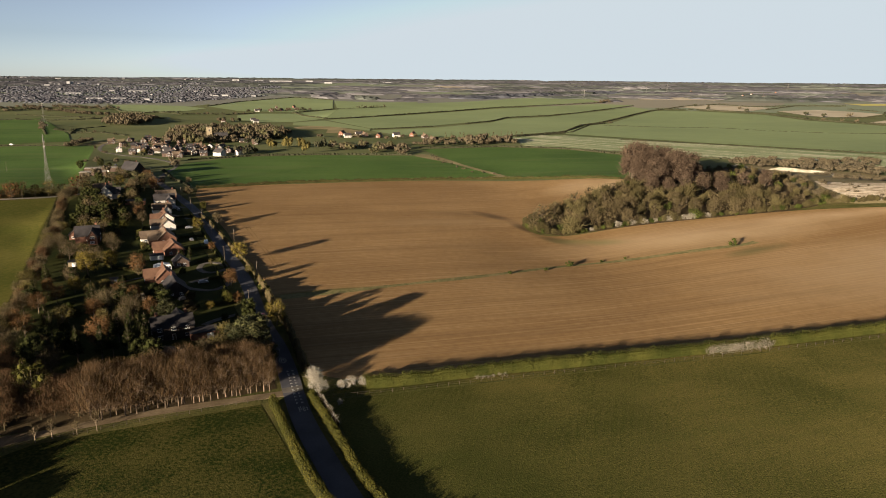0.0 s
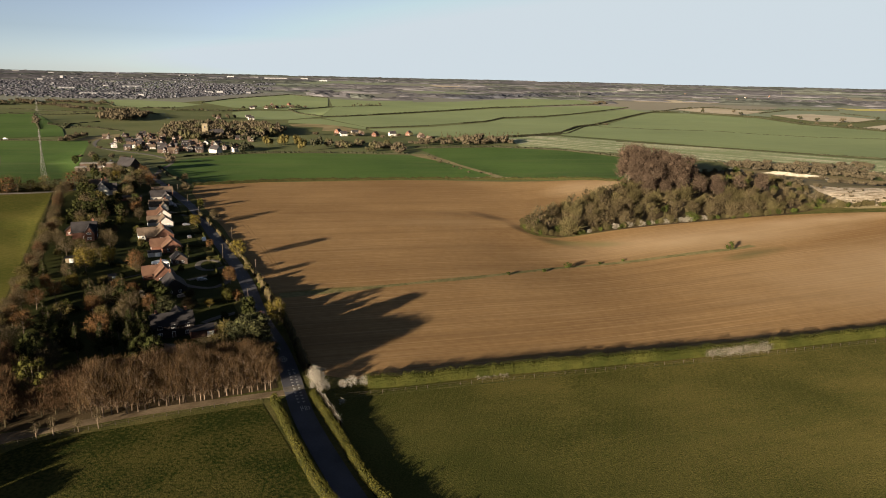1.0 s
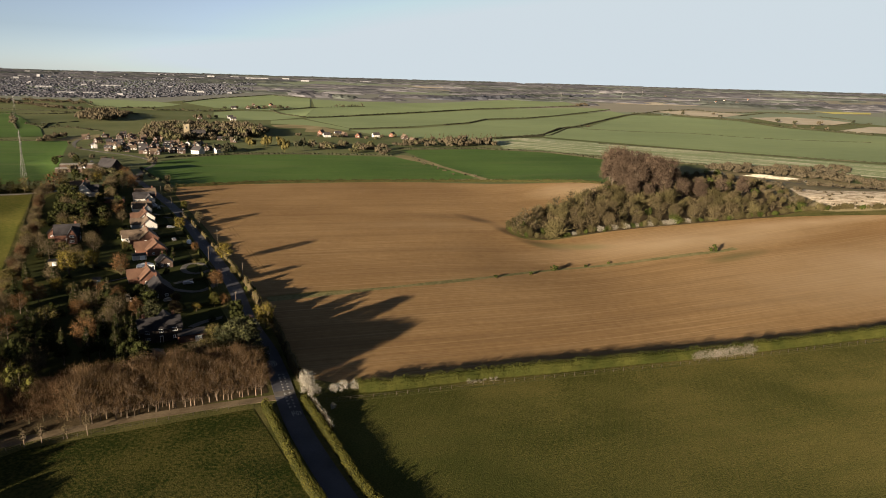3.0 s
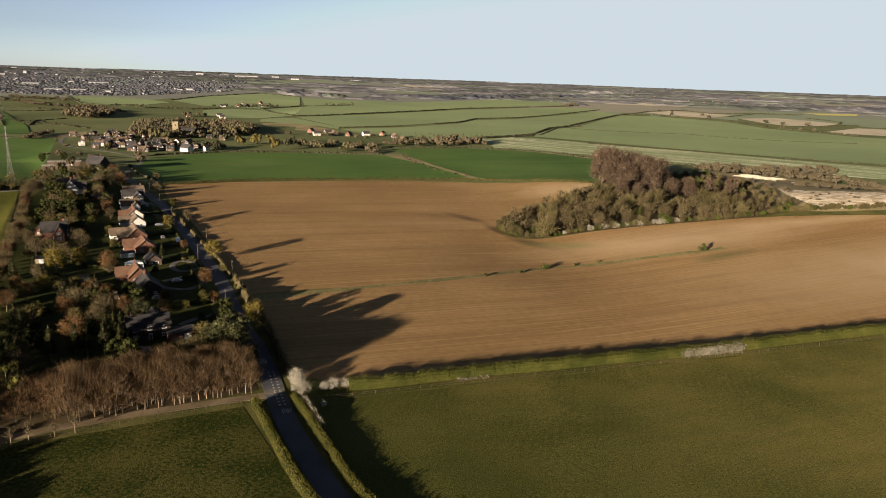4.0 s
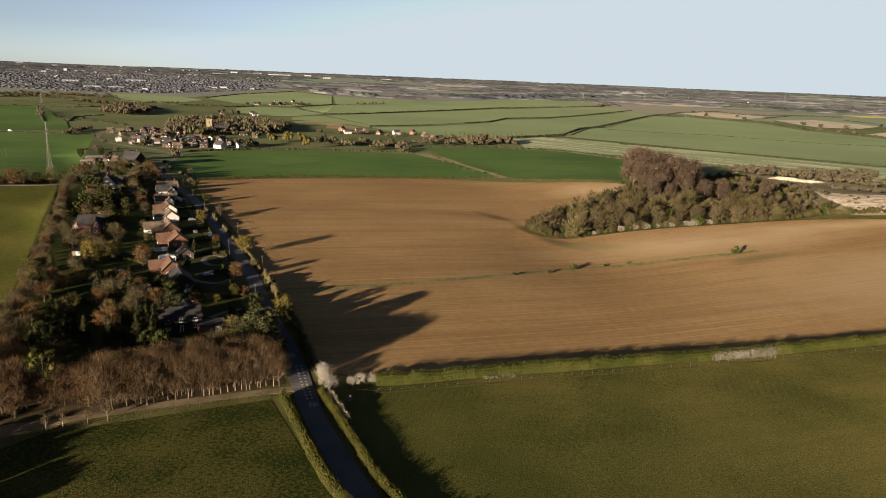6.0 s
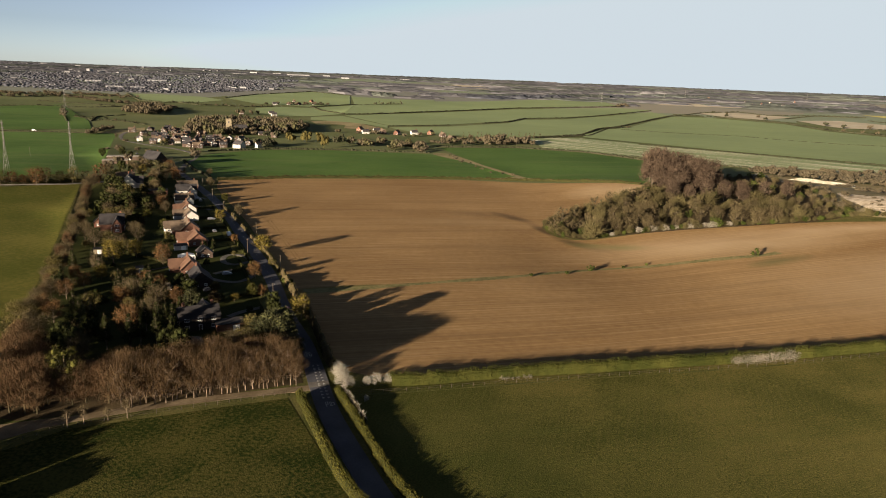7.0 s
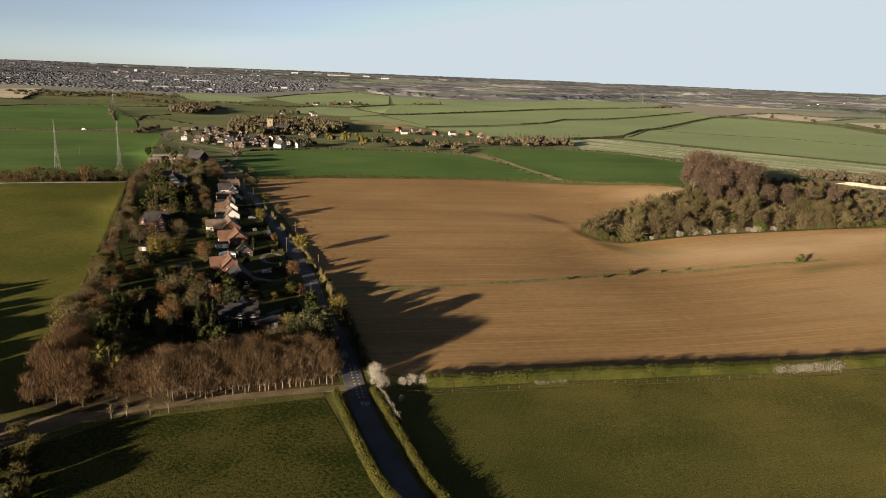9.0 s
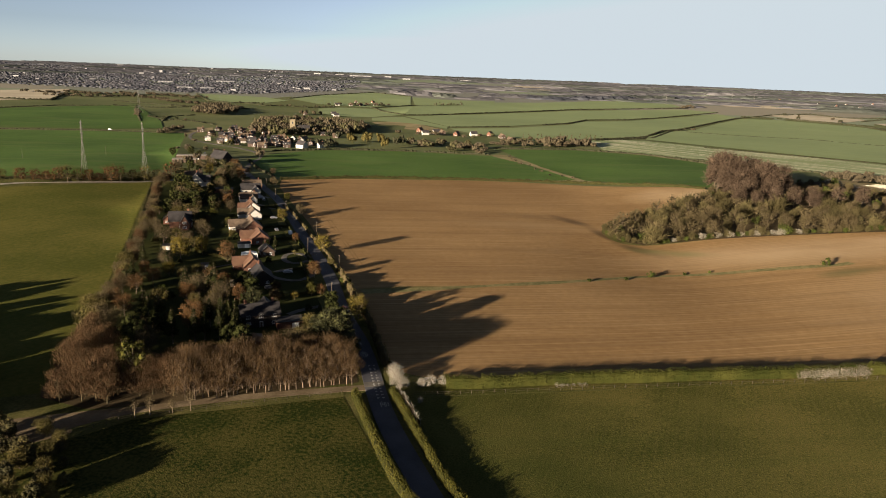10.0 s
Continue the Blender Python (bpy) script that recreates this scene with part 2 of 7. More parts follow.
M["verge"] = mat("verge_grass", (0.0446, 0.0504, 0.0144), (0.1044, 0.0936, 0.0346), scales=(0.08, 1.2), rough=1.0, bump=0.1, spec=0.03, fine=0.7)
M["baulk_grass"] = mat("thin_strip_grass", (0.110, 0.106, 0.044), (0.190, 0.165, 0.078), scales=(0.12, 0.6), rough=1.0, bump=0.08, spec=0.03, fine=0.9)
M["rut"] = mat("pressed_soil", (0.150, 0.094, 0.042), (0.230, 0.150, 0.070), scales=(0.1, 1.0), rough=1.0, bump=0.03, bump_scale=4.0, spec=0.03)
M["drive"] = mat("dull_gravel", (0.0648, 0.0612, 0.0540), (0.1224, 0.1116, 0.0972), scales=(0.2, 3.0), rough=1.0, bump=0.02, bump_scale=8)
M["fence_wood"] = mat("grey_fence_wood", (0.0302, 0.0251, 0.0181), (0.0562, 0.0454, 0.0324), scales=(0.5, 4.0), rough=0.95, vary=0.15)
M["lawn"] = mat("lawn", (0.0180, 0.0240, 0.0076), (0.0360, 0.0390, 0.0116), scales=(0.05, 0.8), rough=1.0, bump=0.05, spec=0.03)
M["chalk"] = mat("mottled_chalk", (0.2700, 0.2050, 0.1250), (0.7200, 0.6250, 0.4750), scales=(0.16, 0.9), rough=1.0, bump=0.4, bump_scale=0.4, spec=0.05, fine=0.8)
M["chalk_white"] = mat("bare_chalk", (0.1497, 0.1378, 0.1027), (0.2395, 0.2305, 0.1891), scales=(0.25, 1.2), rough=1.0, bump=0.25, bump_scale=0.6, spec=0.05, fine=0.7)
M["dirt"] = mat("dirt_track", (0.0979, 0.0734, 0.0441), (0.1763, 0.1371, 0.0881), scales=(0.15, 1.5), rough=1.0, bump=0.06, spec=0.05)
M["asphalt"] = mat("asphalt", (0.0419, 0.0430, 0.0520), (0.0681, 0.0692, 0.0809), scales=(0.1, 2.0), rough=0.85, bump=0.01, bump_scale=12, spec=0.3)
M["paint"] = mat("road_paint", (0.2455, 0.2455, 0.2321), (0.3482, 0.3482, 0.3348), scales=(0.6, 6.0), rough=0.7)
# parcel colours greyed and lightened: distance haze put into the colour
M["far_land"] = patchwork("hazy_far_farmland", [(0.1313, 0.1375, 0.1063), (0.1400, 0.1750, 0.1025), (0.1475, 0.1562, 0.1187), (0.2125, 0.1875, 0.1400), (0.1313, 0.1475, 0.1100), (0.1475, 0.1850, 0.1075), (0.1350, 0.1350, 0.1187)], 0.0028)
M["meadow"] = mat("rough_meadow", (0.074, 0.090, 0.036), (0.124, 0.134, 0.060), scales=(0.006, 0.08), rough=1.0, spec=0.05)
M["bark"] = mat("bark", (0.0518, 0.0403, 0.0288), (0.1152, 0.0922, 0.0662), scales=(0.8, 6.0), rough=0.95, spec=0.1, vary=0.2)
# darker bark copy: shade inside dense crowns put into the colour
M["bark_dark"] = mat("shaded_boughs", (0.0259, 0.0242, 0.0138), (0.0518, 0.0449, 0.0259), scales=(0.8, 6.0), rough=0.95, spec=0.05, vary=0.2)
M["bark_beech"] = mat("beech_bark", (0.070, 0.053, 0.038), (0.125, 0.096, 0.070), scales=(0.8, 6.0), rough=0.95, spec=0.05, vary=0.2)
# paler bark copy, its sunlit look put into the colour
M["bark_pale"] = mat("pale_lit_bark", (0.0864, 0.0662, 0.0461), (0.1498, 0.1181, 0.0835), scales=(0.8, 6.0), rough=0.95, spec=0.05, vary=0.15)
M["twigs"] = mat("bare_twigs", (0.0440, 0.0282, 0.0138), (0.0740, 0.0485, 0.0245), scales=(0.2, 2.0), rough=0.95, spec=0.03, vary=0.2, islands=0.25)
M["twigs_rust"] = mat("rusty_twigs", (0.0450, 0.0275, 0.0145), (0.0770, 0.0475, 0.0250), scales=(0.2, 2.0), rough=0.95, spec=0.03, vary=0.2, islands=0.2)
M["twigs_grey"] = mat("grey_brown_twigs", (0.0420, 0.0335, 0.0178), (0.0740, 0.0590, 0.0310), scales=(0.2, 2.0), rough=0.95, spec=0.03, vary=0.25, islands=0.18)
M["twigs_purple"] = mat("purple_brown_twigs", (0.0360, 0.0258, 0.0182), (0.0630, 0.0455, 0.0318), scales=(0.2, 2.0), rough=0.95, spec=0.03, vary=0.15, islands=0.25)
M["twigs_village"] = mat("grey_village_twigs", (0.040, 0.034, 0.023), (0.064, 0.054, 0.036), scales=(0.05, 0.5), rough=1.0, spec=0.03, islands=0.12)
M["wood_mid"] = mat("village_tree_twigs", (0.046, 0.038, 0.024), (0.066, 0.055, 0.035), scales=(0.05, 0.5), rough=1.0, spec=0.03, islands=0.12)
M["wood_olive"] = mat("olive_tree_twigs", (0.046, 0.044, 0.022), (0.066, 0.062, 0.032), scales=(0.05, 0.5), rough=1.0, spec=0.03, islands=0.12)
M["leaf"] = mat("spring_leaves", (0.0214, 0.0294, 0.0066), (0.0428, 0.0499, 0.0114), scales=(0.3, 2.0), rough=0.85, spec=0.05, vary=0.25, islands=0.3)
M["leaf_gold"] = mat("golden_new_leaves", (0.066, 0.052, 0.010), (0.100, 0.080, 0.017), scales=(0.3, 2.0), rough=0.85, spec=0.05, vary=0.15, islands=0.25)
M["leaf_lime"] = mat("lime_new_leaves", (0.0340, 0.0345, 0.0070), (0.0550, 0.0530, 0.0125), scales=(0.3, 2.0), rough=0.85, spec=0.05, vary=0.15, islands=0.25)
M["leaf_olive"] = mat("olive_buds", (0.0441, 0.0384, 0.0135), (0.0804, 0.0674, 0.0233), scales=(0.3, 2.0), rough=0.9, spec=0.03, vary=0.25, islands=0.3)
M["leaf_copper"] = mat("copper_leaves", (0.0530, 0.0290, 0.0118), (0.0860, 0.0490, 0.0205), scales=(0.3, 2.0), rough=0.9, spec=0.03, vary=0.2, islands=0.25)
M["needles"] = mat("dark_needles", (0.0120, 0.0146, 0.0050), (0.0270, 0.0300, 0.0092), scales=(0.3, 2.0), rough=0.9, spec=0.03, vary=0.25, islands=0.18)
M["hedge_leaf"] = mat("hedge_leaves", (0.0316, 0.0327, 0.0071), (0.0639, 0.0593, 0.0132), scales=(0.15, 1.8), rough=0.9, spec=0.03, islands=0.2)
M["hedge_field"] = mat("field_hedge_leaves", (0.0210, 0.0250, 0.0058), (0.0420, 0.0430, 0.0105), scales=(0.12, 1.2), rough=0.9, spec=0.03, islands=0.12)
M["hedge_brown"] = mat("bare_hedge_twigs", (0.0378, 0.0302, 0.0171), (0.0706, 0.0564, 0.0302), scales=(0.12, 1.5), rough=0.95, spec=0.03, islands=0.3)
# core green darkened to give the shade in the gaps between leaves
M["hedge_core"] = mat("shaded_hedge_inside", (0.0158, 0.0173, 0.0065), (0.0324, 0.0317, 0.0108), scales=(0.5, 3.0), rough=1.0, spec=0.02)
M["blossom"] = mat("white_blossom", (0.1700, 0.1560, 0.1230), (0.2900, 0.2720, 0.2280), scales=(0.4, 2.5), rough=0.9, spec=0.03, islands=0.3)
M["blossom_grey"] = mat("grey_blossom", (0.1063, 0.0956, 0.0744), (0.1913, 0.1753, 0.1435), scales=(0.3, 2.0), rough=0.9, spec=0.03, islands=0.3)
M["brick"] = mat("red_brick", (0.0827, 0.0402, 0.0271), (0.1358, 0.0679, 0.0461), scales=(0.4, 5.0), rough=0.9, vary=0.2)
M["render"] = mat("white_render", (0.3283, 0.3146, 0.2804), (0.4378, 0.4241, 0.3899), scales=(0.2, 2.0), rough=0.9, vary=0.12)
M["brick_dark"] = mat("dark_brick", (0.0432, 0.0302, 0.0245), (0.0792, 0.0547, 0.0418), scales=(0.4, 5.0), rough=0.9)
# the barn's own dark boards; on two houses, tree shade as wall colour
M["dark_walls"] = mat("dark_boards_and_shaded_brick", (0.018, 0.015, 0.013), (0.034, 0.027, 0.023), scales=(0.4, 5.0), rough=0.9)
# dark roofs; over those two houses the colour includes the shade
M["slate_black"] = mat("dark_and_shaded_slate", (0.014, 0.013, 0.014), (0.028, 0.026, 0.027), scales=(0.3, 3.0), rough=0.9)
M["stone"] = mat("pale_stone", (0.1714, 0.1411, 0.0907), (0.2419, 0.2016, 0.1361), scales=(0.2, 1.5), rough=0.9)
M["tile_brown"] = mat("brown_roof_tiles", (0.060, 0.044, 0.032), (0.110, 0.082, 0.058), scales=(0.3, 3.0), rough=0.85, vary=0.25)
M["tile_red"] = mat("terracotta_roof_tiles", (0.070, 0.038, 0.025), (0.110, 0.062, 0.040), scales=(0.3, 3.0), rough=0.85, vary=0.15)
M["slate"] = mat("dark_slate", (0.0201, 0.0187, 0.0201), (0.0424, 0.0393, 0.0402), scales=(0.3, 3.0), rough=0.85, vary=0.2)
M["glass"] = mat("window_glass", (0.03, 0.035, 0.045), (0.05, 0.055, 0.065), rough=0.08, spec=0.6)
M["frame"] = mat("white_frame_paint", (0.70, 0.70, 0.68), (0.80, 0.80, 0.78), rough=0.5)
M["dark_wood"] = mat("dark_door_paint", (0.0360, 0.0288, 0.0252), (0.0720, 0.0504, 0.0360), rough=0.6)
M["wood"] = mat("weathered_wood", (0.0648, 0.0540, 0.0405), (0.1134, 0.0945, 0.0702), scales=(0.5, 4.0), rough=0.95, vary=0.15)
M["steel"] = mat("galvanised_steel", (0.100, 0.098, 0.090), (0.150, 0.146, 0.134), scales=(0.5, 3.0), rough=0.7, metal=0.0)
M["rubber"] = mat("tyre_rubber", (0.02, 0.02, 0.02), (0.035, 0.035, 0.035), rough=0.9)
M["car_red"] = mat("red_car_paint", (0.1123, 0.0052, 0.0060), (0.1469, 0.0086, 0.0086), rough=0.35, spec=0.5)
M["car_white"] = mat("white_car_paint", (0.75, 0.75, 0.75), (0.82, 0.82, 0.82), rough=0.3, spec=0.6)
M["car_grey"] = mat("grey_car_paint", (0.1008, 0.1080, 0.1224), (0.1584, 0.1656, 0.1800), rough=0.3, spec=0.6, vary=0.5)
M["gravel"] = mat("gravel_drive", (0.1728, 0.1584, 0.1368), (0.2736, 0.2520, 0.2160), scales=(0.2, 3.0), rough=1.0, bump=0.02, bump_scale=8)
M["warehouse_white"] = mat("pale_cladding", (0.195, 0.197, 0.203), (0.27, 0.273, 0.28), scales=(0.01, 0.1), rough=0.8, vary=0.3)
M["block_pale"] = mat("pale_block_walls", (0.105, 0.106, 0.112), (0.165, 0.166, 0.174), scales=(0.01, 0.1), rough=0.8, vary=0.3)
# town and far woods: bluish haze of the distance mixed into these colours
M["roof_far"] = mat("hazy_far_roofs", (0.052, 0.053, 0.064), (0.074, 0.074, 0.084), scales=(0.01, 0.1), rough=0.95, spec=0.05, islands=0.15)
M["wall_far"] = mat("hazy_far_walls", (0.050, 0.051, 0.060), (0.088, 0.087, 0.096), scales=(0.02, 0.05), rough=0.95, spec=0.05, islands=0.2)
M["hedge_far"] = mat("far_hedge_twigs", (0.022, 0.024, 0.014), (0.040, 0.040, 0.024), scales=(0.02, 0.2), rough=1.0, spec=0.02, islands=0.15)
M["wood_town"] = mat("hazy_town_trees", (0.052, 0.056, 0.068), (0.070, 0.073, 0.084), scales=(0.01, 0.1), rough=1.0, spec=0.02, islands=0.15)
M["wood_far"] = mat("hazy_far_woodland", (0.068, 0.069, 0.078), (0.098, 0.096, 0.101), scales=(0.004, 0.03), rough=1.0, spec=0.02, islands=0.1)
M["wood_far_green"] = mat("hazy_far_evergreen", (0.056, 0.064, 0.060), (0.080, 0.088, 0.076), scales=(0.004, 0.03), rough=1.0, spec=0.02, islands=0.2)
# ---------------------------------------------------------------- the lie of the land
from mathutils.geometry import delaunay_2d_cdt


def smooth(a, b, x):
    q = min(max((x - a) / (b - a), 0.0), 1.0)
    return q * q * (3 - 2 * q)


def lie(x, y):
    """Height of the ground: level round the road, swelling up to the east and to the pasture, rising to a far rim."""
    r = math.hypot(x, y)
    z = 67 * smooth(1500, 4650, r) - 60 * smooth(4700, 6500, r)
    q = min(max(x / 140, 0.0), 1.0)
    z += 0.055 * (140 * (q ** 3 - q ** 4 / 2) + max(min(x, 380) - 140, 0.0)) * (1 - smooth(560, 850, r))
    z += 7 * math.exp(-((x - 345) / 150) ** 2 - ((y - 430) / 75) ** 2)
    z -= 5 * math.exp(-((x - 420) / 110) ** 2 - ((y - 600) / 80) ** 2)
    z -= 3.5 * math.exp(-((x - 75) / 45) ** 2 - ((y - 355) / 70) ** 2)
    z += 4 * math.exp(-((x - 140) / 60) ** 2 - ((y - 570) / 60) ** 2)
    z += 9 * math.exp(-((x + 340) / 110) ** 2 - ((y - 470) / 150) ** 2)
    return z


def inside(poly, x, y):
    hit, j = False, len(poly) - 1
    for i in range(len(poly)):
        (xi, yi), (xj, yj) = poly[i], poly[j]
        if (yi > y) != (yj > y) and x < (xj - xi) * (y - yi) / (yj - yi) + xi:
            hit = not hit
        j = i
    return hit


def rounded(points, steps=6, closed=False):
    """A Catmull-Rom curve through plan points."""
    pts = [Vector((p[0], p[1])) for p in points]
    n, out = len(pts), []
    for i in range(n if closed else n - 1):
        if closed:
            a, b, c, d = pts[i - 1], pts[i], pts[(i + 1) % n], pts[(i + 2) % n]
        else:
            b, c = pts[i], pts[i + 1]
            a = pts[i - 1] if i else b + (b - c)
            d = pts[i + 2] if i + 2 < n else c + (c - b)
        for s in range(steps):
            t = s / steps
            q = 0.5 * ((2 * b) + (c - a) * t + (2 * a - 5 * b + 4 * c - d) * t * t + (3 * b - a - 3 * c + d) * t ** 3)
            out.append((q.x, q.y))
    if not closed:
        out.append((pts[-1].x, pts[-1].y))
    return out


def evenly(line, step):
    """Points at even steps along a plan line, with the direction at each."""
    out, left = [], 0.0
    for (x0, y0), (x1, y1) in zip(line, line[1:]):
        d = math.hypot(x1 - x0, y1 - y0)
        if d < 1e-6:
            continue
        s = left
        while s < d:
            out.append((x0 + (x1 - x0) * s / d, y0 + (y1 - y0) * s / d, (x1 - x0) / d, (y1 - y0) / d))
            s += step
        left = s - d
    return out


def mesh_ob(name, verts, faces, material, parent=None, label="", smooth_faces=False):
    me = bpy.data.meshes.new(name)
    me.from_pydata(verts, [], faces)
    if isinstance(material, (list, tuple)):
        for m in material:
            me.materials.append(m)
    else:
        me.materials.append(material)
    if smooth_faces:
        me.polygons.foreach_set("use_smooth", [True] * len(me.polygons))
    me.update()
    ob = new(name, me)
    if parent is not None:
        ob.parent = parent
    if label:
        ob["label"] = label
    return ob


# fields: name, label, category, material, corners
FIELDS = []


def field(name, label, category, material, corners):
    FIELDS.append((name, label, category, material, corners))


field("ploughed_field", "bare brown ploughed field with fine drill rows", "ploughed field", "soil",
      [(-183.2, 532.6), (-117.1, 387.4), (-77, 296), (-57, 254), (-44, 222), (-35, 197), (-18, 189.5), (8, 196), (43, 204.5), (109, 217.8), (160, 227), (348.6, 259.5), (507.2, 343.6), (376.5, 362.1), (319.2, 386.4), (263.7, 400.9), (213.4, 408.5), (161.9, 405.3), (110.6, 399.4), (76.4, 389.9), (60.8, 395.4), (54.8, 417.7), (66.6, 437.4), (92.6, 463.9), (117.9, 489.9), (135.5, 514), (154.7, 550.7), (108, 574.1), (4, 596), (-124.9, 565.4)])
field("pasture_behind_gardens", "sunlit yellow-green pasture behind the gardens", "pasture", "pasture_bright",
      [(-324.1, 404.8), (-257, 468.7), (-180.7, 297.4), (-155.9, 242.4), (-131.1, 180.2), (-124, 160), (-180.2, 130.1), (-419.2, 199.6), (-517.9, 358.6)])
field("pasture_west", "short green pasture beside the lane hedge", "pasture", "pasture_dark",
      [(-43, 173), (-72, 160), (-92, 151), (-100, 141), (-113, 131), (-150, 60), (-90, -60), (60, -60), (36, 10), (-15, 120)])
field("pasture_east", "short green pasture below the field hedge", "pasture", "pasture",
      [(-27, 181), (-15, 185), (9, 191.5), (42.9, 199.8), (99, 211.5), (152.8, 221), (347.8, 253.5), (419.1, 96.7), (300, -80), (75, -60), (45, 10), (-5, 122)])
field("dark_wheat_field", "dark green winter wheat field", "crop field", "wheat",
      [(-250.9, 631.7), (-250.7, 694.5), (-217, 757), (-137, 786), (-25, 784), (16, 718), (55.8, 623.5), (4, 606), (-126.9, 574.4), (-187.9, 541), (-218.2, 579)])
field("wheat_field_beyond_track", "green winter wheat field beside a grass track", "crop field", "wheat",
      [(-21, 860), (76, 897), (160, 876), (222, 810), (159.8, 557.4), (110.2, 588.9), (64.6, 618.3), (27, 710)])
field("grass_track", "dry grass track between two wheat fields", "grass track", "dry_grass",
      [(-25, 784), (-10, 800), (27, 717), (65.6, 624.2), (88.6, 602.2), (10, 609), (49.9, 626.7), (14, 712)])
field("strip_sown_field", "green field with pale sown strips", "crop field", "wheat_strips",
      [(108, 1088), (198, 1098), (370, 964), (543, 843), (900, 640), (820, 560), (466, 720), (307, 794), (224, 848), (114, 908)])
field("open_green_field", "wide pale green cereal field", "crop field", "wheat_pale",
      [(-229, 1430), (-79, 1623), (153, 1939), (491, 2203), (583, 2146), (455, 1965), (344, 1796), (255, 1683), (153, 1602), (104, 1454), (-11, 1286), (-116, 1198)])
field("open_green_field_east", "wide green cereal field beyond a dark hedge", "crop field", "wheat_pale",
      [(339, 1402), (451, 1653), (577, 1893), (669, 1894), (734, 1823), (801, 1741), (803, 1547), (856, 1442), (894, 1357), (1250, 1180), (905, 650), (555, 863), (376, 982), (202, 1121), (215, 1180), (280, 1330)])
field("distant_green_field", "distant green cereal field", "crop field", "wheat_pale",
      [(-269, 1859), (-186, 1921), (-72, 2174), (69, 2269), (208, 2418), (371, 2612), (513, 2592), (518, 2324), (159, 2018), (27, 1835), (-83, 1690), (-195, 1519), (-239, 1487)])
field("distant_pale_field", "distant bright green cereal field", "crop field", "wheat_pale",
      [(-628, 1905), (-608, 2124), (-500, 2408), (-348, 2286), (-282, 1849), (-351, 1689), (-496, 1730)])
field("stubble_field", "pale tan bare field far off", "bare field", "stubble",
      [(701, 2059), (769, 2158), (842, 2141), (891, 2093), (947, 2028), (816, 1876), (734, 1942)])
field("stubble_field_east", "pale tan bare field far off", "bare field", "stubble",
      [(899, 1890), (1033, 1938), (1085, 1864), (1111, 1769), (1001, 1668), (903, 1664), (893, 1726)])
field("stubble_field_north", "pale tan bare field far off", "bare field", "stubble",
      [(674, 2609), (784, 2661), (936, 2665), (1002, 2429), (921, 2397), (700, 2440)])
field("rape_field", "yellow flowering rape field far off", "crop field", "rape",
      [(1256, 2221), (1308, 2192), (1424, 2182), (1375, 2105), (1262, 2114)])
field("green_field_by_pylons", "green wheat field behind the pylons", "crop field", "wheat",
      [(-634, 803), (-546, 840), (-428, 874), (-274.2, 528.7), (-285.2, 496.6), (-349.5, 437.1), (-700, 520), (-900, 700)])
field("upper_green_field", "dull green field below a wooded ridge", "crop field", "wheat",
      [(-897, 1143), (-794, 1403), (-547, 1036), (-483, 920), (-537, 875), (-659, 836), (-1000, 880)])
field("stubble_field_west", "pale tan field below the town", "bare field", "stubble",
      [(-1283, 1642), (-1218, 1826), (-1021, 1467), (-1049, 1340), (-1300, 1350)])
field("bare_soil_strip", "strip of bare tan soil below a far hedge", "bare field", "dry_grass",
      [(-469, 839), (-452, 899), (-436, 976), (-409, 910), (-423, 868), (-447, 817)])
field("wood_floor", "dark leaf litter under the wood", "woodland floor", "litter",
      [(57, 416), (63, 397), (76, 391), (111, 400), (162, 406), (213, 409), (234, 416), (243, 434), (256, 490), (298, 636), (306, 700), (250, 648), (205, 612), (170, 592), (152, 560), (154, 551), (136, 516), (94, 466)])
field("tree_row_floor", "brown leaf litter under the row of trees", "woodland floor", "litter",
      [(-88, 160.5), (-60, 173.5), (-41, 183), (-48, 203), (-100, 190), (-122, 196), (-134, 178), (-122, 158), (-106, 154)])
field("chalk_face", "bare white chalk face of the pit", "chalk", "chalk",
      [(331, 676), (362, 686), (380, 676), (376, 650), (350, 652), (322, 644)])
field("chalk_floor", "white chalk scree with brown scrub patches", "chalk", "chalk",
      [(291, 530), (301, 503), (330, 480), (360, 440), (300, 420), (272, 416), (262, 432), (272, 482)])
field("chalk_bank", "small bare white chalk bank", "chalk", "chalk",
      [(305, 705), (314, 690), (309, 661), (295, 666)])
field("chalk_pit", "overgrown chalk pit floor with bare white patches", "quarry", "dry_grass",
      [(306, 718), (345, 702), (396, 686), (450, 620), (420, 480), (330, 412), (272, 410), (252, 417), (248, 440), (262, 507), (290, 640)])
field("track_verge", "rough green-brown grass verge beside the farm track", "verge", "verge",
      [(-43, 174), (-72, 160.5), (-92, 151.5), (-101, 141), (-106, 146), (-95, 158), (-74, 169), (-45, 183)])
field("trackside_dirt", "trodden brown dirt beside the farm track", "dirt", "dirt",
      [(-80, 163), (-95, 152.5), (-104, 141), (-117, 128), (-128, 118), (-136, 124), (-121, 146), (-106, 153), (-88, 161)])
field("garden_ground", "dark lawns and garden ground round the houses", "garden", "lawn",
      [(-252, 510.7), (-201.7, 535.3), (-150.2, 415.4), (-100.1, 312.3), (-70, 246), (-51, 205), (-44, 182), (-75, 169), (-119, 161), (-153.8, 242.2), (-178.5, 297.1), (-243.3, 458.9)])
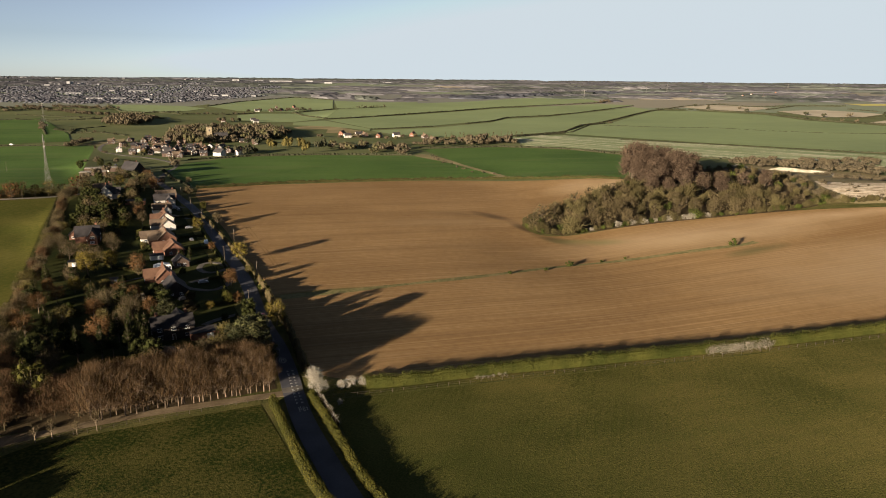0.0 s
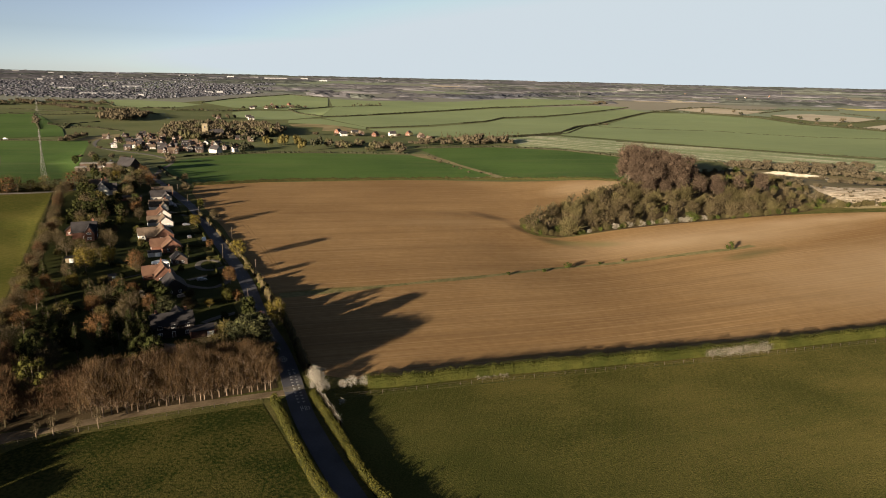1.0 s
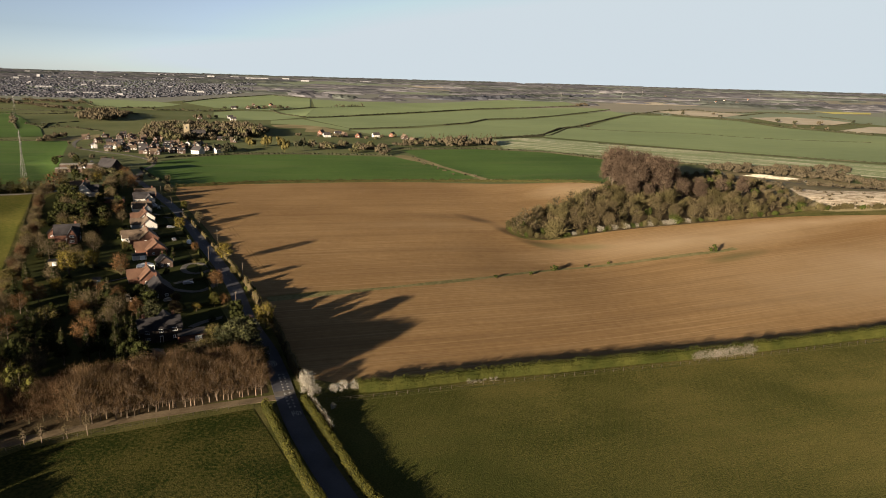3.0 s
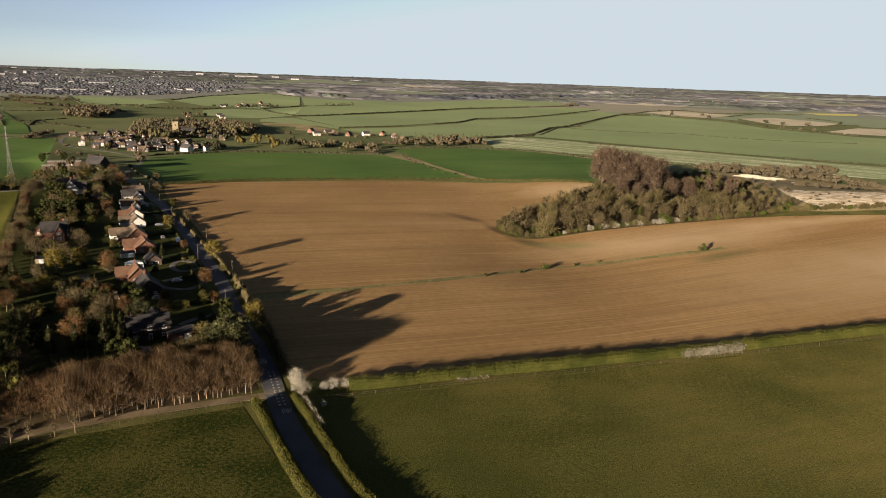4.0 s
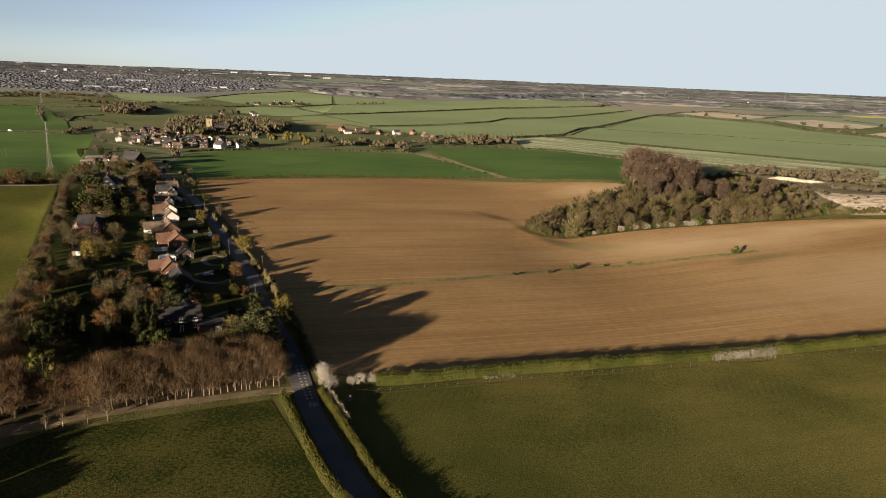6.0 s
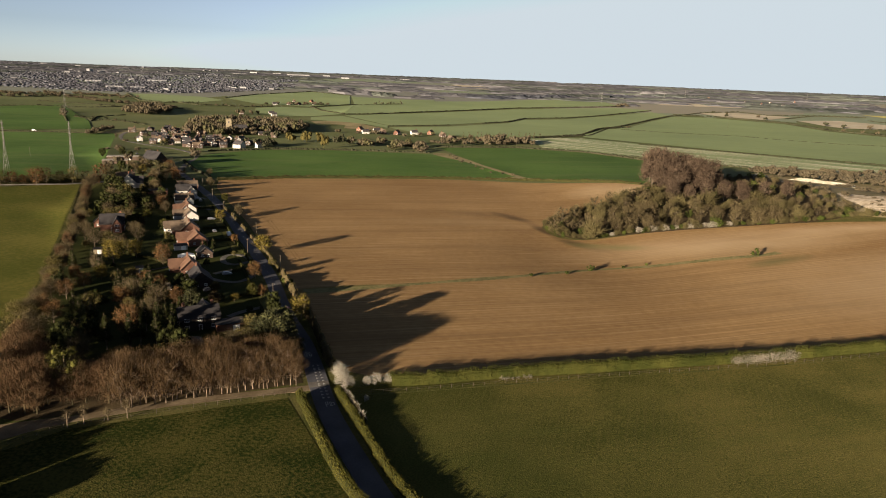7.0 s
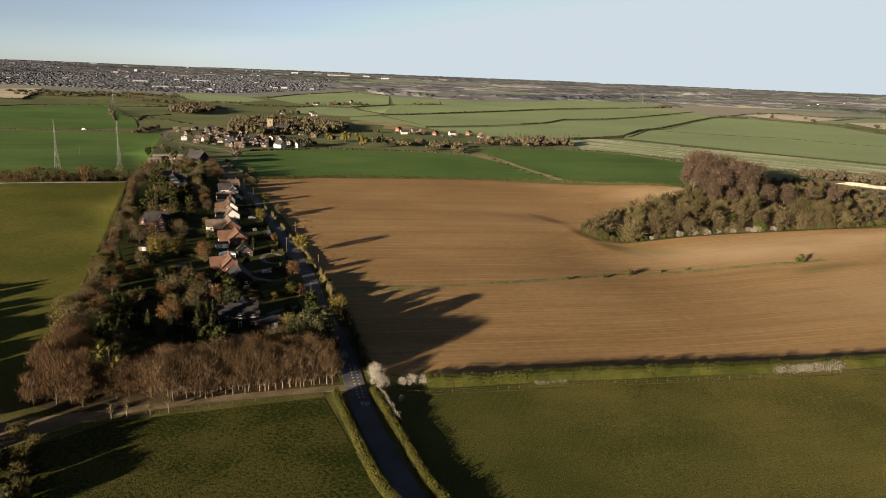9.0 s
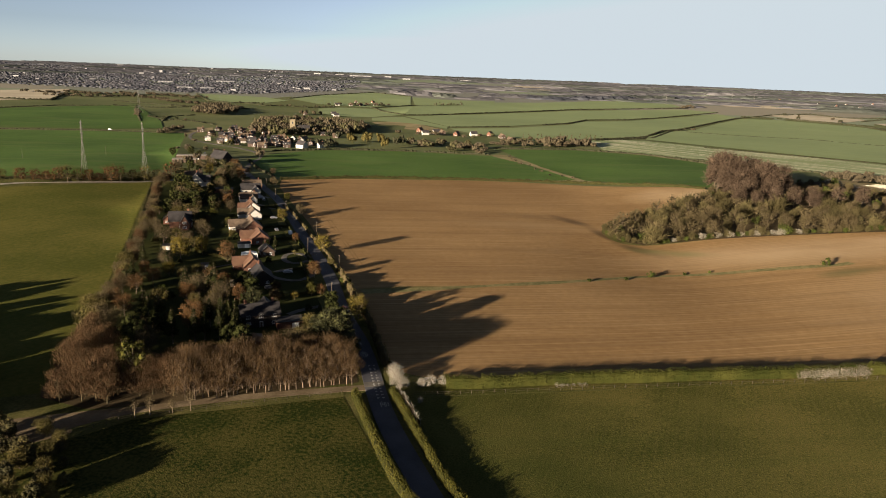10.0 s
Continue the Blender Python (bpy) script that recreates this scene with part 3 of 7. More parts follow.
field("lower_green_field", "wide green cereal field above a wooded lane", "crop field", "wheat_pale",
      [(-112, 1160), (-10, 1242), (100, 1398), (147, 1538), (246, 1617), (438, 1889), (561, 2064), (573, 1934), (481, 1764), (325, 1442), (275, 1368), (211, 1187), (155, 1126), (109, 1085), (34, 1040), (-17, 1047), (-70, 1086)])
field("valley_green_field", "green field below the distant town", "crop field", "wheat_pale",
      [(-890, 1901), (-807, 1923), (-695, 1905), (-598, 1811), (-614, 1681), (-681, 1619), (-752, 1665)])
field("stubble_field_corner", "pale tan bare field far off", "bare field", "stubble",
      [(908, 1489), (1071, 1631), (1250, 1560), (1200, 1300), (946, 1438), (903, 1422)])
field("bare_hill_field", "pinkish bare soil on a far hillside", "bare field", "stubble",
      [(-40, 3376), (20, 3560), (102, 3442), (146, 3103), (92, 3110), (6, 3300)])
field("open_green_field_west", "green cereal field beyond the village trees", "crop field", "wheat_pale",
      [(-448, 1560), (-418, 1635), (-342, 1645), (-287, 1791), (-268, 1833), (-238, 1466), (-282, 1354), (-341, 1332), (-404, 1407)])
field("valley_green_field_east", "green field below the far hills", "crop field", "wheat_pale",
      [(-340, 2258), (-213, 2195), (-74, 2234), (-72, 2174), (-186, 1921), (-271, 1857)])
field("open_green_corner", "green field corner beside dry paddocks", "crop field", "wheat_pale",
      [(-278, 1337), (-230, 1408), (-118, 1197), (-113, 1147), (-155, 1204), (-194, 1240), (-263, 1261)])
field("tan_paddock", "dry tan paddock beside the far village", "pasture", "dry_grass",
      [(-192, 1226), (-153, 1191), (-105, 1091), (-140, 1085), (-177, 1101)])
field("tan_paddock_west", "dry tan paddock beyond the far village", "pasture", "dry_grass",
      [(-254, 1219), (-206, 1280), (-140, 1242), (-169, 1169), (-235, 1172)])
# strips lying in the ploughed soil, cut out of it before the field itself
def strip(name, label, category, material, line, half):
    stops = evenly(rounded(line, 5), 9.0)
    edge = [(x - dy * half(x), y + dx * half(x)) for x, y, dx, dy in stops], [(x + dy * half(x), y - dx * half(x)) for x, y, dx, dy in stops]
    FIELDS.insert(0, (name, label, category, material, edge[0] + edge[1][::-1]))


strip("grass_baulk", "thin grassy strip dividing the ploughed field", "grass strip", "baulk_grass",
      [(-59, 267), (-23, 281), (26, 303), (67.5, 327.4), (108.4, 335.1), (156, 343.3), (168, 348.3)],
      lambda x: 1.8 + 0.6 * math.sin(x * 0.11) * math.sin(x * 0.043 + 1) + 1.4 * smooth(-10, -55, x) + 0.7 * smooth(100, 150, x))
for pts in ([(-109.1, 398.0), (-88.9, 352.7), (-72.9, 315.1)], [(-106.9, 398.5), (-84.6, 347.2), (-64.1, 298.8)]):
    strip("wheel_track", "shallow dark wheel track pressed into the ploughed soil", "wheel track", "rut", pts, lambda x: 0.33)
CURVED = {"ploughed_field", "grass_track", "chalk_pit"}


def build_ground():
    pts, edges = [], []
    polys = []
    for f in FIELDS:
        line = rounded(f[4], 4, True) if f[0] in CURVED else list(f[4])
        polys.append(line)
    ring, k = 12.0, 0
    rim = []
    while ring < 6600:
        n = 120
        for i in range(n):
            a = 2 * math.pi * (i + 0.5 * (k % 2)) / n
            pts.append(Vector((ring * math.sin(a), ring * math.cos(a))))
        ring *= 1.05
        k += 1
    pts.append(Vector((0, 0)))
    rng = random.Random(4)
    for i in range(40):                       # finer net where the swells are
        for j in range(34):
            pts.append(Vector((-60 + i * 15 + rng.uniform(-3, 3), 190 + j * 14 + rng.uniform(-3, 3))))
    for line in polys:
        base = len(pts)
        for x, y in line:
            pts.append(Vector((x, y)))
        edges += [(base + i, base + (i + 1) % len(line)) for i in range(len(line))]
    v, e, f, *_ = delaunay_2d_cdt(pts, edges, [], 0, 0.01)
    verts = [(p.x, p.y, lie(p.x, p.y)) for p in v]
    mids = [(sum(v[i].x for i in t) / len(t), sum(v[i].y for i in t) / len(t)) for t in f]
    far = [1 if math.hypot(*m) > 2050 else 2 if math.hypot(*m) < 560 else 0 for m in mids]
    ground = mesh_ob("ground", verts, f, [M["meadow"], M["far_land"], M["verge"]], smooth_faces=True)
    ground.data.polygons.foreach_set("material_index", far)
    tagged(ground, "rolling meadow and farmland reaching the horizon", "ground", kind="structure")
    taken = [False] * len(f)
    for field, line in zip(FIELDS, polys):
        xs, ys = [p[0] for p in line], [p[1] for p in line]
        box = (min(xs), max(xs), min(ys), max(ys))
        mine = []
        for i, (x, y) in enumerate(mids):
            if not taken[i] and box[0] < x < box[1] and box[2] < y < box[3] and inside(line, x, y):
                taken[i] = True
                mine.append(f[i])
        used = sorted({i for t in mine for i in t})
        at = {g: i for i, g in enumerate(used)}
        lift = 0.06 if math.hypot(*line[0]) < 1200 else 0.5
        ob = mesh_ob(field[0], [(verts[i][0], verts[i][1], verts[i][2] + lift) for i in used], [[at[i] for i in t] for t in mine], M[field[3]], smooth_faces=True)
        tagged(ob, field[1], field[2], kind="structure")


build_ground()


def ribbon(name, line, half, lift, material, depth=0.25):
    """A band of given half width laid along a plan line, with sides down into the ground."""
    verts, faces = [], []
    rowset = evenly(line, 3.0)
    for x, y, dx, dy in rowset:
        h = half(x, y) if callable(half) else half
        z = lie(x, y) + lift
        nx, ny = -dy, dx
        verts += [(x + nx * h, y + ny * h, z - depth), (x + nx * h, y + ny * h, z - 0.03), (x, y, z), (x - nx * h, y - ny * h, z - 0.03), (x - nx * h, y - ny * h, z - depth)]
    for i in range(len(rowset) - 1):
        a, b = i * 5, i * 5 + 5
        for k in range(4):
            faces.append((a + k, a + k + 1, b + k + 1, b + k))
    ob = mesh_ob(name, verts, faces, material, smooth_faces=False)
    return ob


LANE = rounded([(112, -110), (62, -14), (14, 78), (-13.3, 130.0), (-27.4, 159.0), (-34.0, 175.7), (-40.2, 194.1), (-44.9, 206.8), (-48.7, 216.1), (-60.9, 242.8), (-73.9, 277.0), (-84.6, 301.8), (-93.5, 320.7), (-103.8, 341.8), (-121.7, 378.8), (-139.3, 415.7), (-162.3, 458.7), (-180.0, 487.3), (-222, 555), (-258, 618)], 6)
lane = ribbon("road", LANE, 2.9, 0.16, M["asphalt"])
tagged(lane, "narrow dark asphalt country road", "road", kind="structure")
FARM_TRACK = rounded([(-38, 180), (-58, 172.5), (-74, 166), (-95, 155), (-107, 144), (-118, 132), (-150, 90)], 5)
track = ribbon("farm_track", FARM_TRACK, 1.7, 0.12, M["dirt"])
tagged(track, "pale dirt farm track along the row of trees", "track", kind="structure")
far_road = ribbon("far_road", rounded([(-420, 330), (-330, 413), (-316, 425.5), (-282, 448), (-255, 473), (-235, 520)], 5), 2.2, 0.16, M["gravel"])
tagged(far_road, "grey road behind the pasture", "road", kind="structure")
village_road = ribbon("village_road", rounded([(-225, 560), (-240, 615), (-257, 685), (-300, 736), (-345, 766), (-388, 805), (-420, 876), (-427, 935)], 5), 2.2, 0.16, M["drive"])
tagged(village_road, "grey road into the far village", "road", kind="structure")
for pts, what in [([(-92, 297), (-99, 290), (-104, 284)], "drive"), ([(-104, 282), (-98.5, 277.5), (-90, 275.5), (-86, 281), (-86, 290), (-91, 295)], "drive"), ([(-93, 309), (-97.5, 302), (-104, 305), (-107, 314), (-104.5, 319.5), (-98, 317), (-93, 310)], "drive"), ([(-70, 246), (-76, 240), (-80, 232)], "drive"), ([(-150, 420), (-160, 428), (-166, 432)], "drive"), ([(-128, 372), (-136, 372)], "drive"), ([(-165, 455), (-176, 462), (-181, 473)], "drive"), ([(-137, 281), (-127, 291), (-124, 297)], "path")]:
    drive = ribbon("garden_" + what, rounded(pts, 4), 1.3 if what == "drive" else 0.6, 0.14, M["drive"])
    tagged(drive, "grey gravel garden " + what + " beside a lawn", what, kind="structure")


def chalk_cliff(line, high, label):
    """A cut chalk face: an uneven wall along a plan line with a turfed top sloping back to the ground."""
    rng_k = random.Random(len(line))
    stops = evenly(rounded(line, 4), 2.0)
    verts, faces, n = [], [], 6
    for i, (x, y, dx, dy) in enumerate(stops):
        q = i / (len(stops) - 1)
        h = high * min(1.0, 5 * q, 5 * (1 - q)) * (0.85 + 0.3 * noise.noise(Vector((x * 0.1, y * 0.1, 2))))
        nx, ny = dy, -dx
        for out, up in ((1.2, -0.3), (0.5, h * 0.33), (0.2, h * 0.7), (-0.3, h), (-5.0, h * 0.7), (-13.0, -0.4)):
            w = out + rng_k.uniform(-0.35, 0.35)
            px, py = x + nx * w, y + ny * w
            verts.append((px, py, lie(px, py) + up + (rng_k.uniform(-0.2, 0.2) if 0 < up < h else 0)))
    for i in range(len(stops) - 1):
        for k in range(n - 1):
            a, b = i * n + k, i * n + n + k
            faces.append((a, b, b + 1, a + 1))
    ob = mesh_ob("chalk_cliff", verts, faces, [M["chalk_white"], M["dry_grass"]])
    ob.data.polygons.foreach_set("material_index", [0, 0, 0, 1, 1] * (len(stops) - 1))
    tagged(ob, label, "chalk face", kind="structure")


chalk_cliff([(318, 668), (327, 660), (342, 650), (357, 639), (366, 630)], 3.4, "bare white chalk face cut into the pit side")
chalk_cliff([(352, 724), (362, 718), (374, 698), (380, 690)], 2.0, "low bare white chalk face above the pit")
chalk_cliff([(300, 706), (303, 690), (301, 668)], 2.2, "small bare white chalk face beside the wood")
pit_track = ribbon("pit_track", rounded([(292, 648), (316, 622), (341, 604), (380, 572)], 4), 2.4, 0.16, M["drive"])
tagged(pit_track, "dark grey track along the pit floor", "track", kind="structure")
trodden = ribbon("trodden_path", rounded([(-24, 177.2), (-14.3, 179.2), (8.1, 185.3), (24.7, 189.8), (41.8, 194.2), (77, 201.6), (152.8, 215.8), (285.8, 238.4)], 5), 0.45, 0.09, M["verge"])
tagged(trodden, "thin trodden line beside the pasture fence", "path", kind="structure")
# ---------------------------------------------------------------- plants
def tubes(segments, sides=5):
    """Tapered limbs: (from, to, radius at each end) each."""
    verts, faces = [], []
    for a, b, ra, rb in segments:
        a, b = Vector(a), Vector(b)
        d = (b - a).normalized()
        u = d.orthogonal().normalized()
        w = d.cross(u)
        base = len(verts)
        for c, r in ((a, ra), (b, rb)):
            for k in range(sides):
                t = 2 * math.pi * k / sides
                verts.append(c + (u * math.cos(t) + w * math.sin(t)) * r)
        for k in range(sides):
            m = (k + 1) % sides
            faces.append((base + k, base + m, base + sides + m, base + sides + k))
        faces.append(tuple(base + sides + k for k in range(sides)))
    return verts, faces


def sphere_point(rng):
    z, a = rng.uniform(-1, 1), rng.uniform(0, 2 * math.pi)
    s = math.sqrt(1 - z * z)
    return Vector((s * math.cos(a), s * math.sin(a), z))


def bits(rng, spots, size, bent=0.3):
    """Small bent leaf sprays, two triangles each, facing any way."""
    verts, faces = [], []
    for p, out in spots:
        n = (out + sphere_point(rng) * 0.9).normalized()
        u = n.orthogonal().normalized()
        u.rotate(Matrix.Rotation(rng.uniform(0, 6.28), 3, n))
        w = n.cross(u)
        s = size * rng.uniform(0.6, 1.35)
        t = s * rng.uniform(0.45, 0.8)
        base = len(verts)
        verts += [p - u * s * 0.5, p + w * t * 0.5 + n * bent * s * 0.3, p + u * s * 0.5, p - w * t * 0.5 + n * bent * s * 0.3]
        faces += [(base, base + 1, base + 2), (base, base + 2, base + 3)]
    return verts, faces


def twigs(rng, spots, length, width, rise=0.0):
    """Fine twigs: one thin tapered sliver each, fanning outward and up."""
    verts, faces = [], []
    for p, out in spots:
        d = (out * (0.9 - 0.55 * rise) + sphere_point(rng) * 0.6 + Vector((0, 0, 0.35 + 0.75 * rise))).normalized()
        u = d.cross(sphere_point(rng)).normalized()
        s = length * rng.uniform(0.6, 1.3)
        base = len(verts)
        verts += [p - u * width, p + u * width, p + d * s]
        faces.append((base, base + 1, base + 2))
    return verts, faces


def clump(rng, c, s, flat, floor_z):
    """The dense inside of a bough: a small uneven lump of 32 faces."""
    corner = [Vector(p) for p in ((1, 0, 0), (-1, 0, 0), (0, 1, 0), (0, -1, 0), (0, 0, 1), (0, 0, -1))]
    verts, faces, mids = list(corner), [], {}

    def between(i, j):
        k = (min(i, j), max(i, j))
        if k not in mids:
            mids[k] = len(verts)
            verts.append((verts[i] + verts[j]).normalized())
        return mids[k]

    for x in (0, 1):
        for y in (2, 3):
            for z in (4, 5):
                ab, bc, ca = between(x, y), between(y, z), between(z, x)
                faces += [(x, ab, ca), (ab, y, bc), (ca, bc, z), (ab, bc, ca)]
    out = []
    for v in verts:
        q = s * rng.uniform(0.78, 1.14)
        p = c + Vector((v.x * q, v.y * q, v.z * q * flat))
        out.append(Vector((p.x, p.y, max(p.z, floor_z))))
    return out, faces


def grow(seed, h, style):
    """Limbs and crown of one tree. style: crown radius and foot (as shares of h), lobes, pieces, leaf or twig size."""
    rng = random.Random(seed)
    R, foot = style["radius"] * h, style["foot"] * h
    top = h
    mid = (foot + top) / 2
    half = (top - foot) / 2
    tilt = Vector((rng.uniform(-0.04, 0.04), rng.uniform(-0.04, 0.04), 0)) * h
    r0 = style.get("trunk", 0.018) * h + 0.03
    stem = [Vector((0, 0, -0.15)), tilt * 0.3 + Vector((0, 0, foot * 0.6 + 0.2)), tilt * 0.7 + Vector((0, 0, mid)), tilt + Vector((0, 0, top * 0.93))]
    segs = [(stem[0], stem[1], r0 * 1.25, r0), (stem[1], stem[2], r0, r0 * 0.6), (stem[2], stem[3], r0 * 0.6, r0 * 0.12)]
    lobes = []
    n = style["lobes"]
    for i in range(n):
        a = i * 2.4 + rng.uniform(-0.4, 0.4)
        level = -0.75 + 1.6 * (i + 0.5) / n + rng.uniform(-0.12, 0.12)
        wide = math.sqrt(max(0.05, 1 - (level * 0.92) ** 2))
        if style.get("cone"):
            wide = max(0.10, 0.5 - 0.5 * level)
        reach = R * wide * rng.uniform(0.45, 0.78)
        c = Vector((math.cos(a) * reach, math.sin(a) * reach, mid + level * half * 0.82)) + tilt * 0.6
        size = R * style.get("lobe", 0.42) * rng.uniform(0.75, 1.25) * (1.0 if not style.get("cone") else 0.35 + wide)
        lobes.append((c, size))
        t = min(max((c.z - foot * 0.7) / (top - foot * 0.7) * 0.55, 0.05), 0.85)
        q = stem[1].lerp(stem[3], t)
        bend = q.lerp(c, 0.5) + Vector((0, 0, -0.06 * h if not style.get("cone") else 0.0))
        rr = r0 * (0.42 - 0.2 * t) * style.get("limb", 1.0)
        segs += [(q, bend, rr, rr * 0.7), (bend, c, rr * 0.7, rr * 0.35)]
        for k in range(style.get("sprigs", 4)):
            d = (sphere_point(rng) + (c - Vector((0, 0, mid))).normalized() * 0.8 + Vector((0, 0, 0.3))).normalized()
            segs.append((c - d * size * 0.2, c + d * size * 0.95, rr * 0.45, rr * 0.1))
    lobes.append((Vector((0, 0, top - half * 0.35)) + tilt, R * 0.32))
    spots = []
    total = sum(s * s for _, s in lobes)
    for c, s in lobes:
        for _ in range(int(style["pieces"] * s * s / total)):
            d = sphere_point(rng)
            deep = rng.uniform(style.get("inner", 0.55), 1.05)
            p = c + Vector((d.x, d.y, d.z * style.get("flat", 0.85))) * s * deep
            if p.z > foot * 0.55 + 0.15:
                spots.append((p, d))
    bark = tubes(segs, 4)
    crown_v, crown_f = [], []
    inner_v, inner_f = [], []
    if style.get("core"):
        for c, s in lobes:
            v, f = clump(rng, c, s * style["core"], style.get("flat", 0.85), foot * 0.5 + 0.1)
            inner_f += [tuple(i + len(inner_v) for i in t) for t in f]
            inner_v += v
    if style.get("leaf"):
        crown_v, crown_f = bits(rng, spots, style["leaf"])
    if style.get("twig"):
        k = len(spots) if not style.get("leaf") else int(len(spots) * 0.4)
        v, f = twigs(rng, spots[:k] if not style.get("leaf") else rng.sample(spots, k), style["twig"], style.get("fine", 0.04), style.get("rise", 0.0))
        off = len(crown_v)
        crown_v += v
        crown_f += [tuple(i + off for i in t) for t in f]
    off = len(crown_v)
    crown_v += inner_v
    crown_f += [tuple(i + off for i in t) for t in inner_f]
    return bark, (crown_v, crown_f)


STYLES = {
    # near trees
    "beech": dict(radius=0.25, foot=0.09, lobes=14, pieces=1650, twig=1.8, fine=0.03, rise=0.8, trunk=0.0115, limb=1.9, lobe=0.62, inner=0.1, sprigs=9, bark="bark_beech", crown="twigs"),
    "copper": dict(radius=0.42, foot=0.16, lobes=24, pieces=2400, leaf=0.26, twig=0.9, fine=0.035, lobe=0.38, inner=0.3, sprigs=5, bark="bark", crown="leaf_copper", core=0.26),
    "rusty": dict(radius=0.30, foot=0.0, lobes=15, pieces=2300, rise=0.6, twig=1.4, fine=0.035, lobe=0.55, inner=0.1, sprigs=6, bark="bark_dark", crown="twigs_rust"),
    "rusty_round": dict(radius=0.50, foot=0.05, lobes=20, pieces=2000, leaf=0.24, twig=1.2, fine=0.04, lobe=0.42, inner=0.2, sprigs=4, bark="bark", crown="leaf_copper", core=0.3),
    "gold": dict(radius=0.44, foot=0.12, lobes=26, pieces=3000, leaf=0.27, twig=0.8, fine=0.03, lobe=0.38, inner=0.3, sprigs=5, bark="bark", crown="leaf_gold", core=0.34),
    "lime": dict(radius=0.40, foot=0.18, lobes=24, pieces=2600, leaf=0.27, twig=0.8, fine=0.03, lobe=0.38, inner=0.3, sprigs=5, bark="bark", crown="leaf_lime", core=0.32),
    "olive": dict(radius=0.42, foot=0.10, lobes=14, pieces=1700, leaf=0.26, twig=1.0, fine=0.035, lobe=0.46, inner=0.3, sprigs=6, bark="bark", crown="leaf_olive", core=0.3),
    "bare": dict(radius=0.42, foot=0.14, lobes=15, pieces=1700, rise=0.3, twig=1.2, fine=0.035, lobe=0.48, inner=0.1, sprigs=6, bark="bark", crown="twigs_grey"),
    "spruce": dict(radius=0.20, foot=0.04, lobes=34, pieces=2200, leaf=0.4, cone=True, lobe=0.42, inner=0.2, flat=0.55, sprigs=2, bark="bark", crown="needles"),
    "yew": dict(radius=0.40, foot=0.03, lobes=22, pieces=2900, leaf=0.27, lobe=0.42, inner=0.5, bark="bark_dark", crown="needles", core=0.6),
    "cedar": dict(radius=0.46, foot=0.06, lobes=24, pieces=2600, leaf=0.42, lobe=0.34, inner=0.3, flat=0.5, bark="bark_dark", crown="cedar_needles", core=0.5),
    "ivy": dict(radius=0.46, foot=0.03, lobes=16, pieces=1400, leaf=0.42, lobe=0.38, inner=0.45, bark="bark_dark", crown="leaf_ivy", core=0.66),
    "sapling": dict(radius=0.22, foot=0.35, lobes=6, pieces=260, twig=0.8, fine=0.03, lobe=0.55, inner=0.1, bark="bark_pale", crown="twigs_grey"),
    "shrub": dict(radius=0.62, foot=0.02, lobes=6, pieces=240, leaf=0.42, lobe=0.5, inner=0.5, bark="bark_dark", crown="leaf", core=0.66, sprigs=1),
    "shrub_dark": dict(radius=0.66, foot=0.02, lobes=6, pieces=200, leaf=0.35, lobe=0.5, inner=0.5, bark="bark_dark", crown="needles", core=0.72, sprigs=1),
    "blackthorn": dict(radius=0.60, foot=0.04, lobes=16, pieces=900, leaf=0.24, twig=0.7, fine=0.03, lobe=0.36, inner=0.3, bark="bark", crown="blossom"),
    "lime_tall": dict(radius=0.33, foot=0.30, lobes=14, pieces=1700, leaf=0.3, twig=0.8, fine=0.03, lobe=0.42, inner=0.4, core=0.4, trunk=0.010, bark="bark", crown="leaf_lime"),
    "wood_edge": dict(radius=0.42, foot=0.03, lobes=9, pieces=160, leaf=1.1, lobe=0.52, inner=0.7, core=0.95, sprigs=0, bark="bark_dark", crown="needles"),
    "blossom_low": dict(radius=0.85, foot=0.02, lobes=9, pieces=300, leaf=0.24, twig=0.5, fine=0.03, lobe=0.42, inner=0.5, core=0, bark="bark", crown="blossom_grey"),
    # wood on the chalk, farther off
    "wood_tall": dict(radius=0.36, foot=0.03, lobes=20, pieces=3600, leaf=0.4, twig=1.9, fine=0.06, lobe=0.42, inner=0.2, sprigs=3, bark="bark", crown="twigs_purple", core=0.42, rise=0.4),
    "wood_grey": dict(radius=0.5, foot=0.0, lobes=13, pieces=1100, leaf=0.34, twig=1.3, fine=0.05, lobe=0.46, inner=0.2, sprigs=2, bark="bark", crown="twigs_grey", core=0.3, rise=0.5),
    "wood_olive": dict(radius=0.5, foot=0.0, lobes=13, pieces=1100, leaf=0.34, twig=1.3, fine=0.05, lobe=0.46, inner=0.2, sprigs=2, bark="bark", crown="leaf_drab", core=0.3, rise=0.5),
    "wood_dark": dict(radius=0.56, foot=0.0, lobes=10, pieces=650, leaf=0.4, lobe=0.5, inner=0.4, sprigs=1, bark="bark_dark", crown="leaf", core=0.4),
    "wood_white": dict(radius=0.75, foot=0.02, lobes=9, pieces=420, leaf=0.38, lobe=0.46, inner=0.5, sprigs=2, bark="bark", crown="blossom_grey", core=0.35),
}
M["leaf_drab"] = mat("drab_buds", (0.0390, 0.0335, 0.0155), (0.0700, 0.0590, 0.0270), scales=(0.3, 2.0), rough=0.9, spec=0.03, vary=0.3, islands=0.18)
M["cedar_needles"] = mat("blue_green_needles", (0.014, 0.017, 0.005), (0.034, 0.035, 0.010), scales=(0.3, 2.0), rough=0.8, islands=0.35)
M["leaf_ivy"] = mat("ivy_clad_leaves", (0.0247, 0.0236, 0.0073), (0.0590, 0.0494, 0.0152), scales=(0.25, 1.5), rough=0.8, vary=0.2, islands=0.35)

grown = {}


